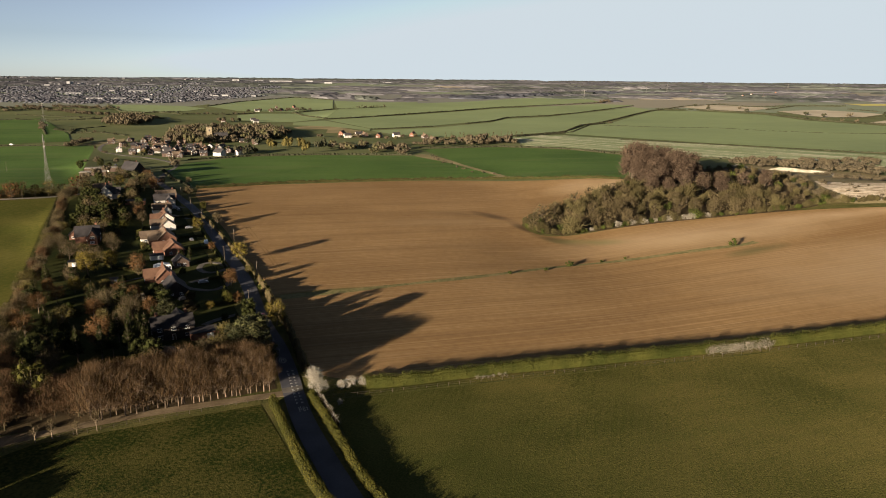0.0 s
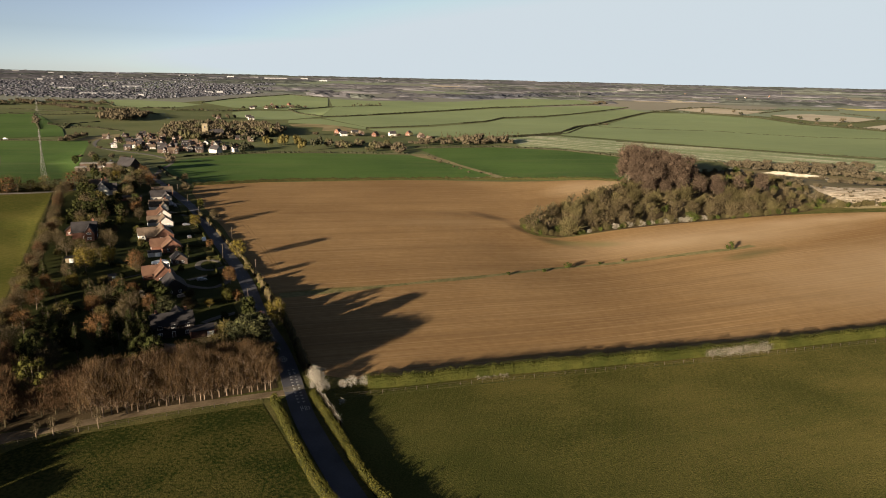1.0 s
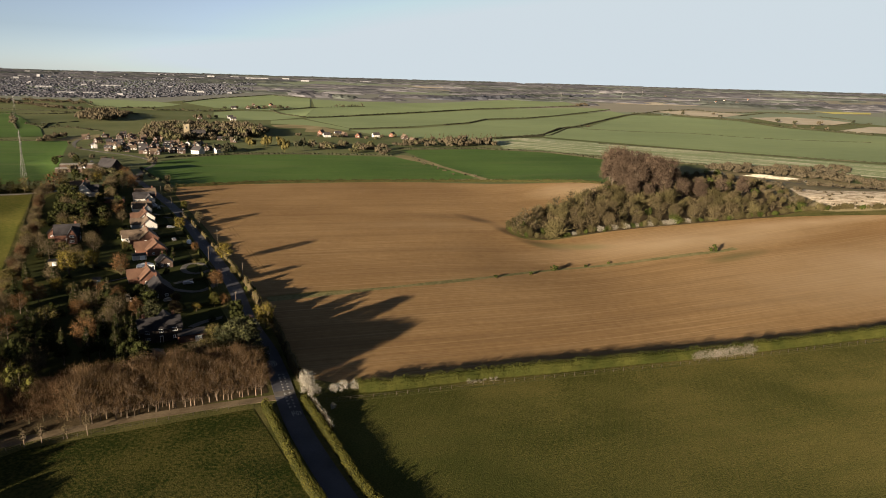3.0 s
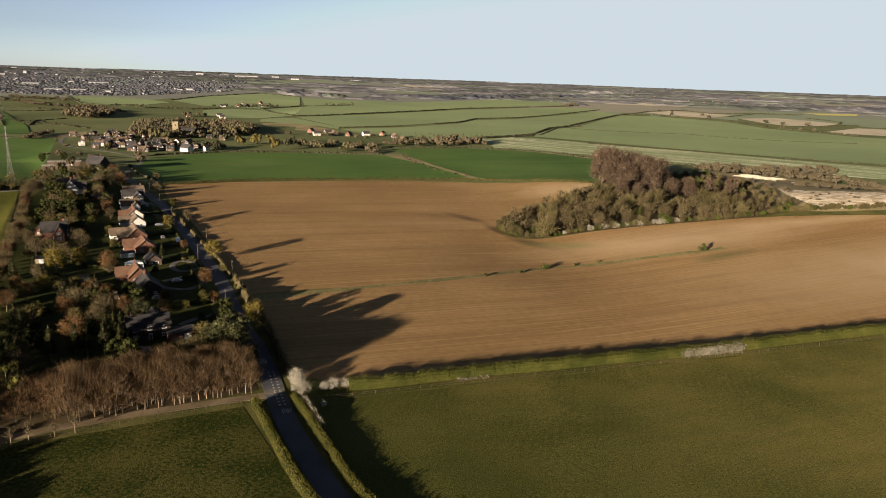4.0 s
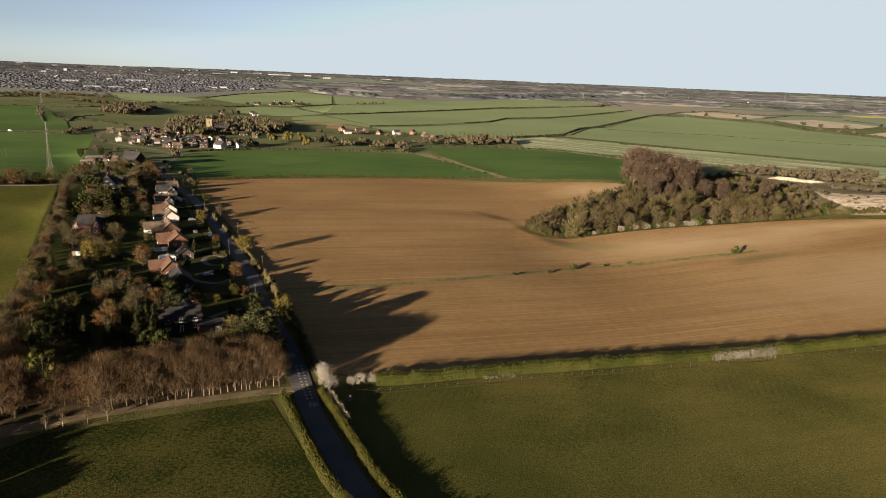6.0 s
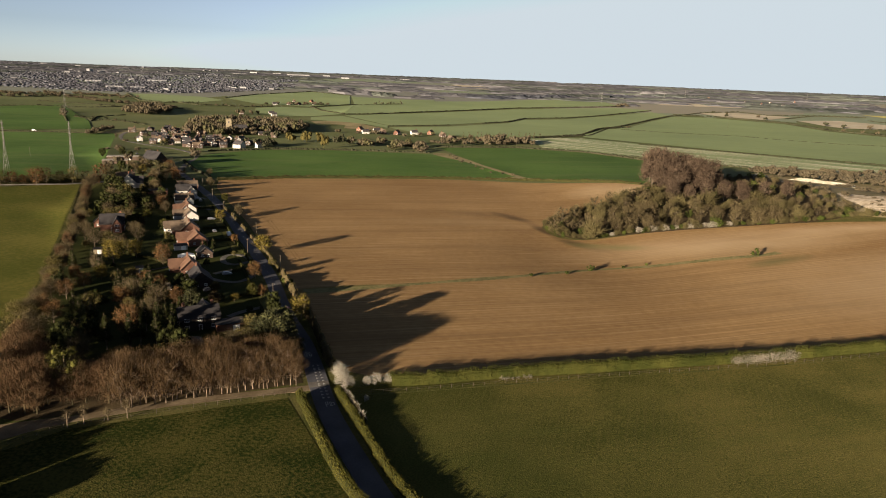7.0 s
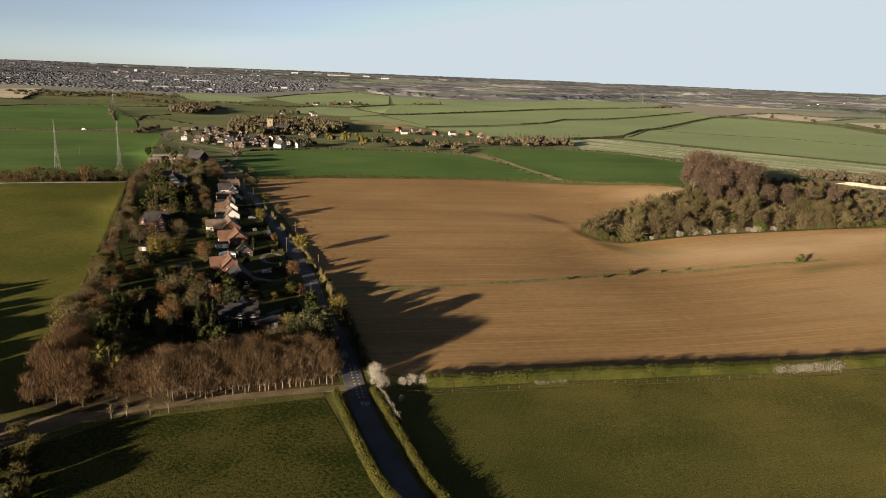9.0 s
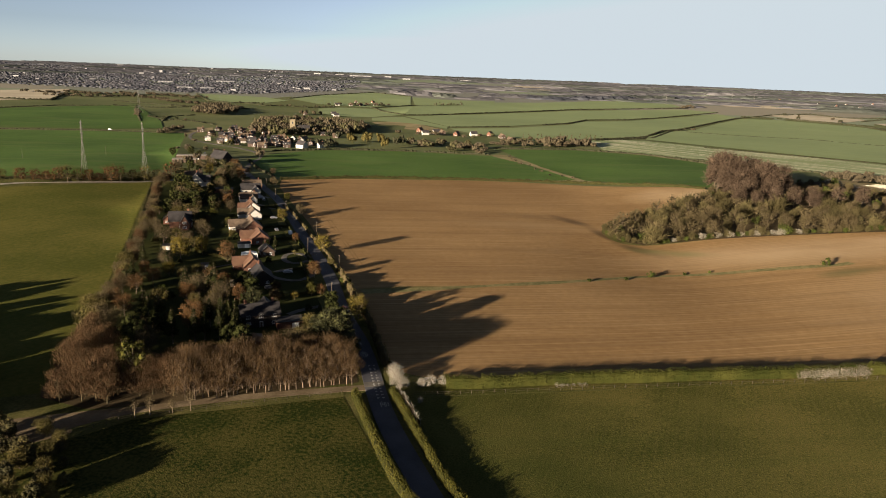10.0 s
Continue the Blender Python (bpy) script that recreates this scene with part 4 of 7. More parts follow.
def plant(style, x, y, h, name, label, category, group="", variants=3, rng=random.Random(11)):
    """Plants one tree or bush: the first of a variant is grown, the others are copies turned and scaled."""
    seed = rng.randrange(variants)
    key = (style, name, label, seed)
    z = lie(x, y) - 0.05
    turn = rng.uniform(0, 360)
    if key not in grown:
        bark, crown = grow(seed * 7 + len(style), h, STYLES[style])
        thing = new(name)
        mesh_ob("trunk", *bark, M[STYLES[style]["bark"]], thing)
        mesh_ob("crown", *crown, M[STYLES[style]["crown"]], thing)
        thing.matrix_basis = pose(x, y, z, 0, 0, turn)
        tagged(thing, label, category, group)
        grown[key] = (thing, h)
        return thing
    first, h0 = grown[key]
    s = h / h0
    w = s * rng.uniform(0.9, 1.12)
    return copy_thing(first, pose(x, y, z, 0, 0, turn) @ Matrix.Diagonal((w, w, s, 1)))


def hedge(name, line, width, height, label, material, pieces=22, leaf=0.34, twig_share=0.0, wave=0.25, seed=1, core=None):
    """A field hedge: a lumpy solid core along a line, thick with leaf sprays."""
    rng = random.Random(seed)
    steps = evenly(line, 1.6)
    thing = new(name)
    x0, y0 = line[0]
    thing.location = (x0, y0, lie(x0, y0))
    base = Vector((x0, y0, lie(x0, y0)))
    verts, faces, spots = [], [], []
    ring = 7
    for x, y, dx, dy in steps:
        g = lie(x, y)
        hh = height * (1 + wave * noise.noise(Vector((x * 0.22, y * 0.22, seed))) + wave * 0.5 * noise.noise(Vector((x * 0.9, y * 0.9, seed + 5))))
        ww = width * (1 + wave * noise.noise(Vector((x * 0.3, y * 0.3, seed + 9))))
        for k in range(ring):
            t = math.pi * k / (ring - 1)
            sx, sz = math.cos(t), math.sin(t) ** 0.6 if 0 < k < ring - 1 else 0.0
            verts.append(Vector((x - dy * sx * ww * 0.40, y + dx * sx * ww * 0.40, g + sz * hh * 0.86 - (0.1 if sz == 0 else 0))) - base)
        for _ in range(int(pieces * 1.6)):
            t = rng.uniform(0.0, math.pi)
            sx, sz = math.cos(t), max(math.sin(t), 0.02) ** 0.6
            s = rng.uniform(-0.9, 0.9)
            f_ = rng.uniform(0.74, 1.0) + 0.18 * noise.noise(Vector((x + dx * s, y + dy * s, sx * 2)) * 0.9)
            p = Vector((x + dx * s - dy * sx * ww * 0.52 * f_, y + dy * s + dx * sx * ww * 0.52 * f_, g + sz * hh * f_ * 1.06 + 0.05)) - base
            spots.append((p, Vector((-dy * sx, dx * sx, sz)).normalized()))
    for i in range(len(steps) - 1):
        for k in range(ring - 1):
            a, b = i * ring + k, (i + 1) * ring + k
            faces.append((a, a + 1, b + 1, b))
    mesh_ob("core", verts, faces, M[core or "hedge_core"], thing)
    v, f = bits(rng, spots, leaf)
    if twig_share:
        v2, f2 = twigs(rng, rng.sample(spots, int(len(spots) * twig_share)), 0.7, 0.03)
        off = len(v)
        v += v2
        f += [tuple(i + off for i in t) for t in f2]
    mesh_ob("foliage", v, f, M[material], thing)
    tagged(thing, label, "hedge")
    return thing


# hedges along the lane and the field
hedge("hedge", rounded([(42.5, 13), (-2.5, 105), (-20.8, 133), (-31, 154), (-40, 174)]), 2.3, 2.5, "clipped yellow-green hedge along the lane", "hedge_leaf", pieces=100, seed=2, twig_share=0.3)
hedge("hedge", rounded([(57, 13), (10, 103), (-9, 133), (-20.5, 157), (-30, 177)]), 2.1, 2.3, "clipped yellow-green hedge along the lane", "hedge_leaf", pieces=95, seed=3, twig_share=0.3)
hedge("blossom_hedge", rounded([(-20.4, 161), (-23.8, 168), (-28, 177)]), 1.0, 2.5, "line of white blackthorn blossom behind the lane hedge", "blossom", pieces=20, seed=4, twig_share=0.6, core="hedge_brown", wave=0.35)
FIELD_HEDGE = rounded([(-15.7, 184.8), (-7.7, 186.2), (8.7, 191.2), (25.7, 195.9), (43.1, 199.7), (61.0, 203.6), (109.5, 212.9), (157.3, 221.8), (286.0, 243.4), (405.2, 272.6)], 4)
hedge("hedge", FIELD_HEDGE, 3.4, 3.5, "long green hedge between ploughed field and pasture", "hedge_field", pieces=130, leaf=0.30, seed=5, twig_share=0.2, wave=0.2, core="hedge_field")
hedge("hedge", rounded([(-148, 433), (-136.1, 413.4), (-119.1, 381.4), (-108.1, 359.4), (-97.6, 340.3), (-84.1, 313.3), (-75, 292)]), 2.0, 1.7, "roadside hedge of green and brown scrub", "leaf_lime", pieces=14, seed=8, wave=0.6, core="hedge_brown")
hedge("hedge", rounded([(-72, 286), (-62, 262), (-49, 233), (-38, 203), (-33, 190)]), 2.4, 4.0, "scrubby hedge beside the road", "leaf_olive", pieces=26, seed=9, wave=0.7, core="hedge_brown")
hedge("hedge", rounded([(-184.9, 535), (-124.9, 569.9), (-60, 588), (4, 601), (59.7, 601), (107.9, 580.3), (150.6, 557.1)], 4), 2.6, 2.4, "thin brown field-edge hedge", "hedge_brown", pieces=8, leaf=0.6, seed=10, wave=0.6)
hedge("hedge", rounded([(-456.4, 417.5), (-335.1, 421.3), (-293.8, 441.6), (-258.4, 474.3)], 4), 2.5, 2.6, "brown roadside hedge with bare bushes", "hedge_brown", pieces=8, leaf=0.6, seed=12, wave=0.6)
hedge("hedge", rounded([(-98.1, 308.3), (-90.1, 290.3), (-82, 272)]), 1.2, 1.4, "dark clipped garden hedge", "needles", pieces=14, seed=13, wave=0.15)
hedge("hedge", rounded([(-70, 244), (-62, 226), (-57, 214)]), 1.4, 1.6, "dark clipped garden hedge", "needles", pieces=14, seed=14, wave=0.15)
hedge("hedge", rounded([(-153.2, 311.5), (-135.7, 303.5), (-124.4, 297.9)]), 1.3, 1.7, "dark clipped garden hedge", "needles", pieces=14, seed=15, wave=0.2)
hedge("hedge", rounded([(-130.4, 275.8), (-112.2, 268.5), (-100.1, 262.3)]), 1.3, 1.6, "dark clipped garden hedge", "needles", pieces=14, seed=16, wave=0.2)
hedge("hedge", rounded([(-176.6, 375.3), (-164.6, 352.5), (-157.4, 333)]), 1.3, 1.8, "green clipped garden hedge", "leaf", pieces=14, seed=17, wave=0.2)

# the row of bare trees beside the farm track
rng = random.Random(21)
for back, count in ((1.5, 30), (5.0, 27), (8.5, 24), (12.0, 18)):
    for i in range(count):
        t = (i + rng.uniform(0.2, 0.8)) / count
        x, y = -84 + 42.5 * t, 161.5 + 19.5 * t
        plant("beech", x - 0.41 * back + rng.uniform(-0.6, 0.6), y + 0.91 * back + rng.uniform(-0.8, 0.8), rng.uniform(10.0, 12.4) + 1.6 * (1 - t), "beech_tree", "tall bare beech with pale trunk and reddish twigs", "tree", "row of bare beeches", 5)
for x, y, h in [(-114, 161, 11), (-110, 158, 12), (-106, 158, 13), (-103, 158, 12), (-112, 165, 13), (-108, 165, 13), (-103, 163, 12), (-116, 175, 11), (-110, 172, 11), (-94, 165, 12), (-91.5, 166.5, 12), (-97, 163.5, 11), (-88.5, 165.5, 12.5), (-86, 168, 12), (-92, 171, 12), (-119, 182, 12), (-121, 188, 11), (-120, 176, 13), (-118, 169, 13), (-115, 156, 11), (-124, 181, 12), (-127, 190, 12), (-131, 197, 11), (-114, 180, 11), (-122, 171, 12)]:
    plant("rusty", x, y, h, "bare_tree", "bare reddish-brown tree at the wood corner", "tree", "bare trees at the field corner")
for x, y, h in [(-92, 152, 5), (-89, 154, 5), (-84, 156, 4), (-80, 158, 5.5)]:
    plant("sapling", x, y, h, "sapling", "pale young tree in the track fence", "tree", "saplings by the track")
for x, y, h in [(-103, 120, 9), (-93, 115, 7.5), (-95, 121, 6.5), (-111, 130, 9), (-107, 131, 8), (-115, 137, 8), (-103, 128, 6.5), (-118, 128, 10), (-112, 120, 10), (-100, 111, 9), (-120, 140, 9), (-91, 122, 4.5), (-95, 128, 4.5), (-100, 133.5, 4.5)]:
    plant("ivy", x, y, min(h, 8.0) * 0.66, "thorn_tree", "dense olive-green thorn tree at the pasture corner", "tree", "thorn trees at the pasture corner")

for x, y, h in [(-100, 130, 5), (-93, 119, 4.2), (-101, 135.5, 4.6), (-107.5, 139.5, 5), (-89.5, 116, 3.6), (-104, 121, 5), (-98, 115, 5), (-93, 110, 5), (-104, 126, 5), (-97, 124.5, 4.4)]:
    plant("olive", x, y, h, "thorn_tree", "open olive-brown thorn tree at the pasture corner", "tree", "thorn trees at the pasture corner")

# garden and roadside trees
FEATURED = []
for x, y, h in [(-91.1, 323.3, 10), (-53, 235, 9.5), (-150, 295, 12), (-144.8, 306, 9.4), (-143.2, 270.3, 6.7), (-236, 518.1, 10.6), (-134.5, 391, 7.5), (-82, 251, 4)]:
    FEATURED += [(x * (1 - 0.02 * k), y * (1 - 0.02 * k)) for k in range(6)]
    plant("gold", x, y, h, "golden_tree", "round tree in fresh golden leaf", "tree")
for x, y, h in [(-150.7, 448.1, 6), (-77, 257, 6), (-158.1, 367.8, 5), (-172.8, 381, 7)]:
    FEATURED += [(x * (1 - 0.02 * k), y * (1 - 0.02 * k)) for k in range(6)]
    plant("lime", x, y, h, "lime_green_tree", "tree in fresh yellow-green leaf", "tree")
plant("lime_tall", -99.5, 165.5, 15.5, "lime_green_tree", "tall tree in fresh yellow-green leaf by the track", "tree")
for x, y, h in [(-67, 219, 7), (-126.3, 229.5, 9), (-136.3, 202.4, 10.5), (-81.1, 301.3, 4), (-156.1, 364.5, 5.5), (-153.2, 315.5, 6), (-162.6, 282.8, 7), (-103.1, 316.3, 3), (-145.4, 217.7, 9), (-133.4, 262.8, 7), (-110.1, 240.2, 6)]:
    plant("olive", x, y, h, "budding_tree", "budding olive-brown garden tree", "tree")
for x, y, h in [(-83.1, 282.3, 7.5), (-74, 259, 5), (-110.5, 341, 5), (-129, 297, 10.2), (-103.8, 210.5, 11.5), (-177.6, 414.4, 9.5), (-216.4, 530.3, 8.8), (-142.6, 256, 8), (-143.6, 245, 8.5), (-151.9, 266.6, 7), (-134.3, 220.4, 9), (-142.4, 227.7, 8)]:
    FEATURED += [(x * (1 - 0.02 * k), y * (1 - 0.02 * k)) for k in range(6)]
    plant("copper", x, y, h, "copper_tree", "round copper-brown garden tree", "tree")
for x, y, h in [(-177.4, 496.5, 8), (-128.1, 406.4, 7), (-214, 522.7, 9), (-214.4, 543.3, 7), (-210.5, 482.6, 7), (-171.5, 403.2, 7), (-129.3, 204.4, 9), (-141.4, 218.7, 9), (-148.7, 244.2, 8), (-249.1, 536.5, 8), (-232.8, 543.2, 7), (-260.2, 515.6, 8), (-197.4, 552.7, 6)]:
    plant("bare", x, y, h, "bare_tree", "bare grey-brown spreading tree", "tree")
# the first three are added to throw shade on the dark house
for x, y, h in [(-100, 203, 13.5), (-106, 200, 13), (-94, 210.5, 13.5), (-101.1, 217.2, 12), (-97.1, 216.2, 13), (-94.1, 216.2, 12), (-91, 214, 13), (-94.1, 229.2, 10), (-115.2, 323.6, 8), (-130.3, 226.5, 12), (-126.3, 222.4, 10), (-128.4, 254.8, 11), (-126.3, 247.5, 9), (-115.1, 197.2, 9), (-121.1, 201.2, 8)]:
    plant("spruce", x, y, h, "spruce", "dark green pointed spruce", "conifer")
for x, y, h in [(-210.4, 410.8, 10), (-200.4, 403.8, 11), (-195.4, 405.8, 12), (-192.2, 411.4, 11), (-182.5, 404.2, 10), (-206, 394, 8), (-219.9, 499.1, 7), (-215.5, 502.1, 7), (-211.8, 444.2, 8), (-212.2, 433.3, 9), (-120.4, 325, 5), (-115, 208.2, 8), (-123.1, 212.2, 8)]:
    plant("yew", x, y, h, "yew", "dense dark evergreen tree", "tree")
for x, y, h in [(-59, 217, 10.5), (-62, 214, 9), (-94.1, 239.2, 9), (-54, 207, 14.7), (-50.5, 203, 10.5), (-48, 197, 9.5)]:
    plant("cedar", x, y, h, "cedar", "spreading blue-green cedar by the road", "conifer")
for x, y, h in [(-29.5, 181.5, 4.0), (-27.4, 182, 3.0), (-22.6, 183.8, 2.6), (-30, 185.5, 3.7), (-20.2, 184.8, 3.2), (-16.8, 186, 2.6), (-32.5, 192, 3.4), (-31, 188, 4.2), (-21.5, 173.5, 1.8)]:
    plant("blackthorn", x, y, h, "blackthorn", "blackthorn bush white with blossom", "bush", "blackthorns at the junction")
for i in range(15):
    plant("blossom_low", 91.5 + 1.45 * i + rng.uniform(-0.5, 0.5), 208.0 + 0.28 * i + rng.uniform(-0.4, 0.4), rng.uniform(2.4, 3.4), "blossom_bush", "low bush of grey-white blossom in the field hedge", "bush", "blossom in the field hedge")
for i in range(6):
    plant("blossom_low", 16.5 + 1.7 * i, 190.9 + 0.46 * i, rng.uniform(0.8, 1.3), "blossom_bush", "low bush of grey-white blossom in the field hedge", "bush", "blossom in the field hedge")
for x, y, h in [(67.5, 325.4, 3.2), (153.3, 341.8, 4.2)]:
    plant("shrub", x, y, h, "field_bush", "lone green bush on the grass strip", "bush")
for x, y, h in [(54.8, 316.7, 1.5), (37, 307.7, 1.5), (84.9, 332.6, 1.2), (97.2, 335.8, 1.2), (-70, 278, 2), (-67, 277, 2.5), (-40, 208, 2), (-39, 204, 1.8)]:
    plant("shrub", x, y, h, "low_shrub", "small low green shrub", "bush")

# trees about the farm sheds
for x, y, h in [(-321.0, 627.0, 9), (-313.5, 649.5, 9), (-297.7, 631.8, 7)]:
    plant("yew", x, y, h, "yew", "dense dark evergreen tree", "tree")
for x, y, h in [(-255.8, 494.7, 12), (-210.2, 517.3, 10), (-234.2, 563.5, 10), (-219.8, 496.4, 8)]:
    plant("rusty_round", x, y, h, "farm_tree", "round rusty-brown tree beside the farm", "tree")

# belt of scrub between gardens and pasture
belt = evenly(rounded([(-249.2, 475.5), (-245.7, 457), (-215.4, 392.8), (-198.1, 353.6), (-183.9, 319), (-171, 289.4), (-157.1, 256.8), (-145.6, 230.9), (-136.3, 208.4), (-128.1, 190.2)]), 5.2)
for x, y, dx, dy in belt:
    k = rng.random()
    h = rng.uniform(4.5, 8.5)
    x, y = x + rng.uniform(-2, 2.5), y + rng.uniform(-2, 2)
    if k < 0.45:
        plant("bare", x, y, h, "scrub_tree", "bare brown scrub tree at the pasture edge", "tree", "scrub belt")
    elif k < 0.7:
        plant("rusty", x, y, h, "scrub_tree", "bare rusty scrub tree at the pasture edge", "tree", "scrub belt")
    else:
        plant("olive", x, y, h, "scrub_tree", "budding olive scrub tree at the pasture edge", "tree", "scrub belt")
for x, y, h in [(-335, 421, 9), (-324, 424.5, 10.5), (-316.7, 428.6, 9), (-304, 434, 11), (-299, 436, 12), (-293.5, 439.5, 10.5), (-288, 443, 9.5), (-277, 451, 12), (-272, 454.5, 12.5), (-266, 459.5, 10), (-260, 464.5, 12.5), (-254, 471, 10), (-310, 430.5, 8), (-283, 447, 7), (-346, 418, 10), (-355.7, 416, 9), (-383.5, 414, 9), (-415.4, 416.4, 9)]:
    plant("olive" if int(x) % 3 == 1 else "rusty_round", x, y, h, "roadside_tree", "brown bushy tree in the roadside hedge", "tree", "roadside hedge trees")

# shrubs about the gardens
GARDENS = [(-197, 492.5), (-187.9, 474.7), (-150.3, 400.8), (-104.1, 300.3), (-70, 235), (-60, 210), (-110.1, 190.2), (-140.4, 235.7), (-166.8, 293.2), (-188, 345.4), (-222.5, 415.4)]
HOMES = [(-180.3, 353.5), (-227.5, 475.3), (-187.1, 465.3), (-196.6, 460.4), (-176.5, 434.7), (-163.3, 408.8), (-153.6, 387.5), (-141.7, 355.8), (-127.4, 333), (-120.4, 304.9), (-112.2, 285.6), (-104.1, 270.3), (-84, 221), (-85, 209), (-164.8, 309.4), (-74, 222), (-258, 592), (-266, 600), (-268, 588), (-287, 581), (-296, 614), (-250, 580), (-256, 570)]
LANE_NEAR = evenly(LANE, 8)
made = 0
while made < 80:
    x, y = rng.uniform(-240, -55), rng.uniform(190, 500)
    if not inside(GARDENS, x, y) or min(math.hypot(x - a, y - b) for a, b in HOMES) < 11 or min(math.hypot(x - p[0], y - p[1]) for p in LANE_NEAR) < 6:
        continue
    made += 1
    k = rng.random()
    if k < 0.45:
        plant("shrub_dark", x, y, rng.uniform(1.5, 3.5), "garden_shrub", "dark rounded evergreen garden shrub", "bush", "garden shrubs")
    elif k < 0.75:
        plant("shrub", x, y, rng.uniform(1.2, 3.0), "garden_shrub", "loose green leafy garden shrub", "bush", "garden shrubs")
    elif k < 0.9:
        plant("bare", x, y, rng.uniform(3.5, 6.0), "small_tree", "small bare garden tree", "tree", "small garden trees")
    else:
        plant("olive", x, y, rng.uniform(3.0, 5.0), "small_tree", "small budding garden tree", "tree", "small garden trees")

# thick planting round the houses
placed = [(p[0], p[1]) for p in FEATURED]


def thicken(poly, count, gap, kinds):
    """Fills a plot with trees of given kinds (style, least and greatest height, name, label, category)."""
    xs, ys = [p[0] for p in poly], [p[1] for p in poly]
    n = tries_ = 0
    while n < count and tries_ < 4000:
        tries_ += 1
        x, y = rng.uniform(min(xs), max(xs)), rng.uniform(min(ys), max(ys))
        if not inside(poly, x, y) or min(math.hypot(x - a, y - b) for a, b in HOMES) < 9.5 or min(math.hypot(x - p[0], y - p[1]) for p in LANE_NEAR) < 8 or any(math.hypot(x - a, y - b) < gap for a, b in placed) or any(math.hypot(x - a, y - b) < 5.6 for a, b in FEATURED):
            continue
        placed.append((x, y))
        n += 1
        style, lo, hi, nm, lab, cat = kinds[rng.randrange(len(kinds))]
        plant(style, x, y, rng.uniform(lo, hi), nm, lab, cat)


EVERGREEN = ("yew", 6, 10, "yew", "dense dark evergreen tree", "tree")
SPRUCE = ("spruce", 8, 12, "spruce", "dark green pointed spruce", "conifer")
BARE = ("bare", 7, 10.5, "bare_tree", "bare grey-brown spreading tree", "tree")
BUDDING = ("olive", 6, 9.5, "budding_tree", "budding olive-brown garden tree", "tree")
COPPERY = ("copper", 6, 9, "copper_tree", "round copper-brown garden tree", "tree")
thicken([(-128, 186), (-98, 180), (-62, 192), (-58, 206), (-98, 208), (-104, 222), (-128, 232), (-140, 222)], 9, 4.6, [EVERGREEN, BARE, BUDDING])
thicken([(-140, 226), (-108, 222), (-98, 240), (-116, 272), (-128, 300), (-160, 300), (-165, 280)], 15, 5.0, [EVERGREEN, BARE, BARE, BUDDING, COPPERY, SPRUCE])
thicken([(-128, 300), (-160, 300), (-185, 335), (-215, 420), (-190, 425), (-160, 372), (-140, 330)], 20, 5.5, [EVERGREEN, BARE, BARE, BUDDING])
thicken([(-215, 420), (-252, 500), (-215, 520), (-196, 480), (-186, 430)], 26, 6.0, [EVERGREEN, BARE, BUDDING])
thicken([(-240, 500), (-215, 530), (-265, 610), (-280, 570)], 11, 6.0, [BARE, BUDDING, EVERGREEN])
# roadside and garden evergreens, some added only to shade the houses
for x, y, h in [(-93, 206, 12.5), (-97.5, 205, 11.5), (-88, 202, 8), (-83, 201, 8.5), (-89, 208, 11), (-116, 195, 10.5), (-113, 191, 10), (-119, 198, 10.5), (-121, 190, 9), (-116, 252, 11), (-119, 246, 12), (-113, 247, 10), (-99, 251, 9), (-105, 257, 9.5), (-119, 262, 11), (-48, 189, 8), (-47, 196, 9), (-53, 213, 9), (-58, 226, 8.5), (-63, 236, 8), (-56, 219, 9), (-66, 246, 7)]:
    plant("spruce" if h >= 11 else "yew", x, y, h, "spruce" if h >= 11 else "yew", "dark green pointed spruce" if h >= 11 else "dense dark evergreen tree", "conifer" if h >= 11 else "tree")
# wood beside the pasture whose shade falls across it
SHADE_WOOD = [(-275, 205), (-226, 202), (-185, 163), (-152, 128), (-150, 95), (-190, 95), (-270, 150)]
n_shade = 0
while n_shade < 95:
    x, y = rng.uniform(-275, -150), rng.uniform(95, 205)
    if inside(SHADE_WOOD, x, y):
        n_shade += 1
        plant("wood_edge", x, y, rng.uniform(9.8, 13.2), "wood_edge_tree", "dark dense tree at the edge of a wood", "tree", "wood beside the pasture")
for x, y, h in [(-140, 150, 9), (-143, 158, 9), (-138, 143, 8), (-147, 165, 9), (-150, 135, 13), (-155, 145, 12), (-158, 128, 13), (-148, 122, 12), (-162, 150, 12), (-146, 141, 11), (-238, 186, 10), (-222, 194, 9.5), (-208, 203, 9.5), (-262, 198, 11)]:
    plant("wood_edge", x, y, h, "wood_edge_tree", "dark dense tree at the edge of a wood", "tree", "wood beside the pasture")

# the wood above the chalk pit
COPSE = [(57, 416), (63, 397), (76, 391), (111, 400), (162, 406), (205, 411), (236, 418), (250, 424), (261, 460), (270, 510), (283, 570), (296, 640), (298, 690), (250, 648), (205, 612), (170, 592), (152, 560), (154, 551), (136, 516), (94, 466)]
taken_spots = []
tries = 0
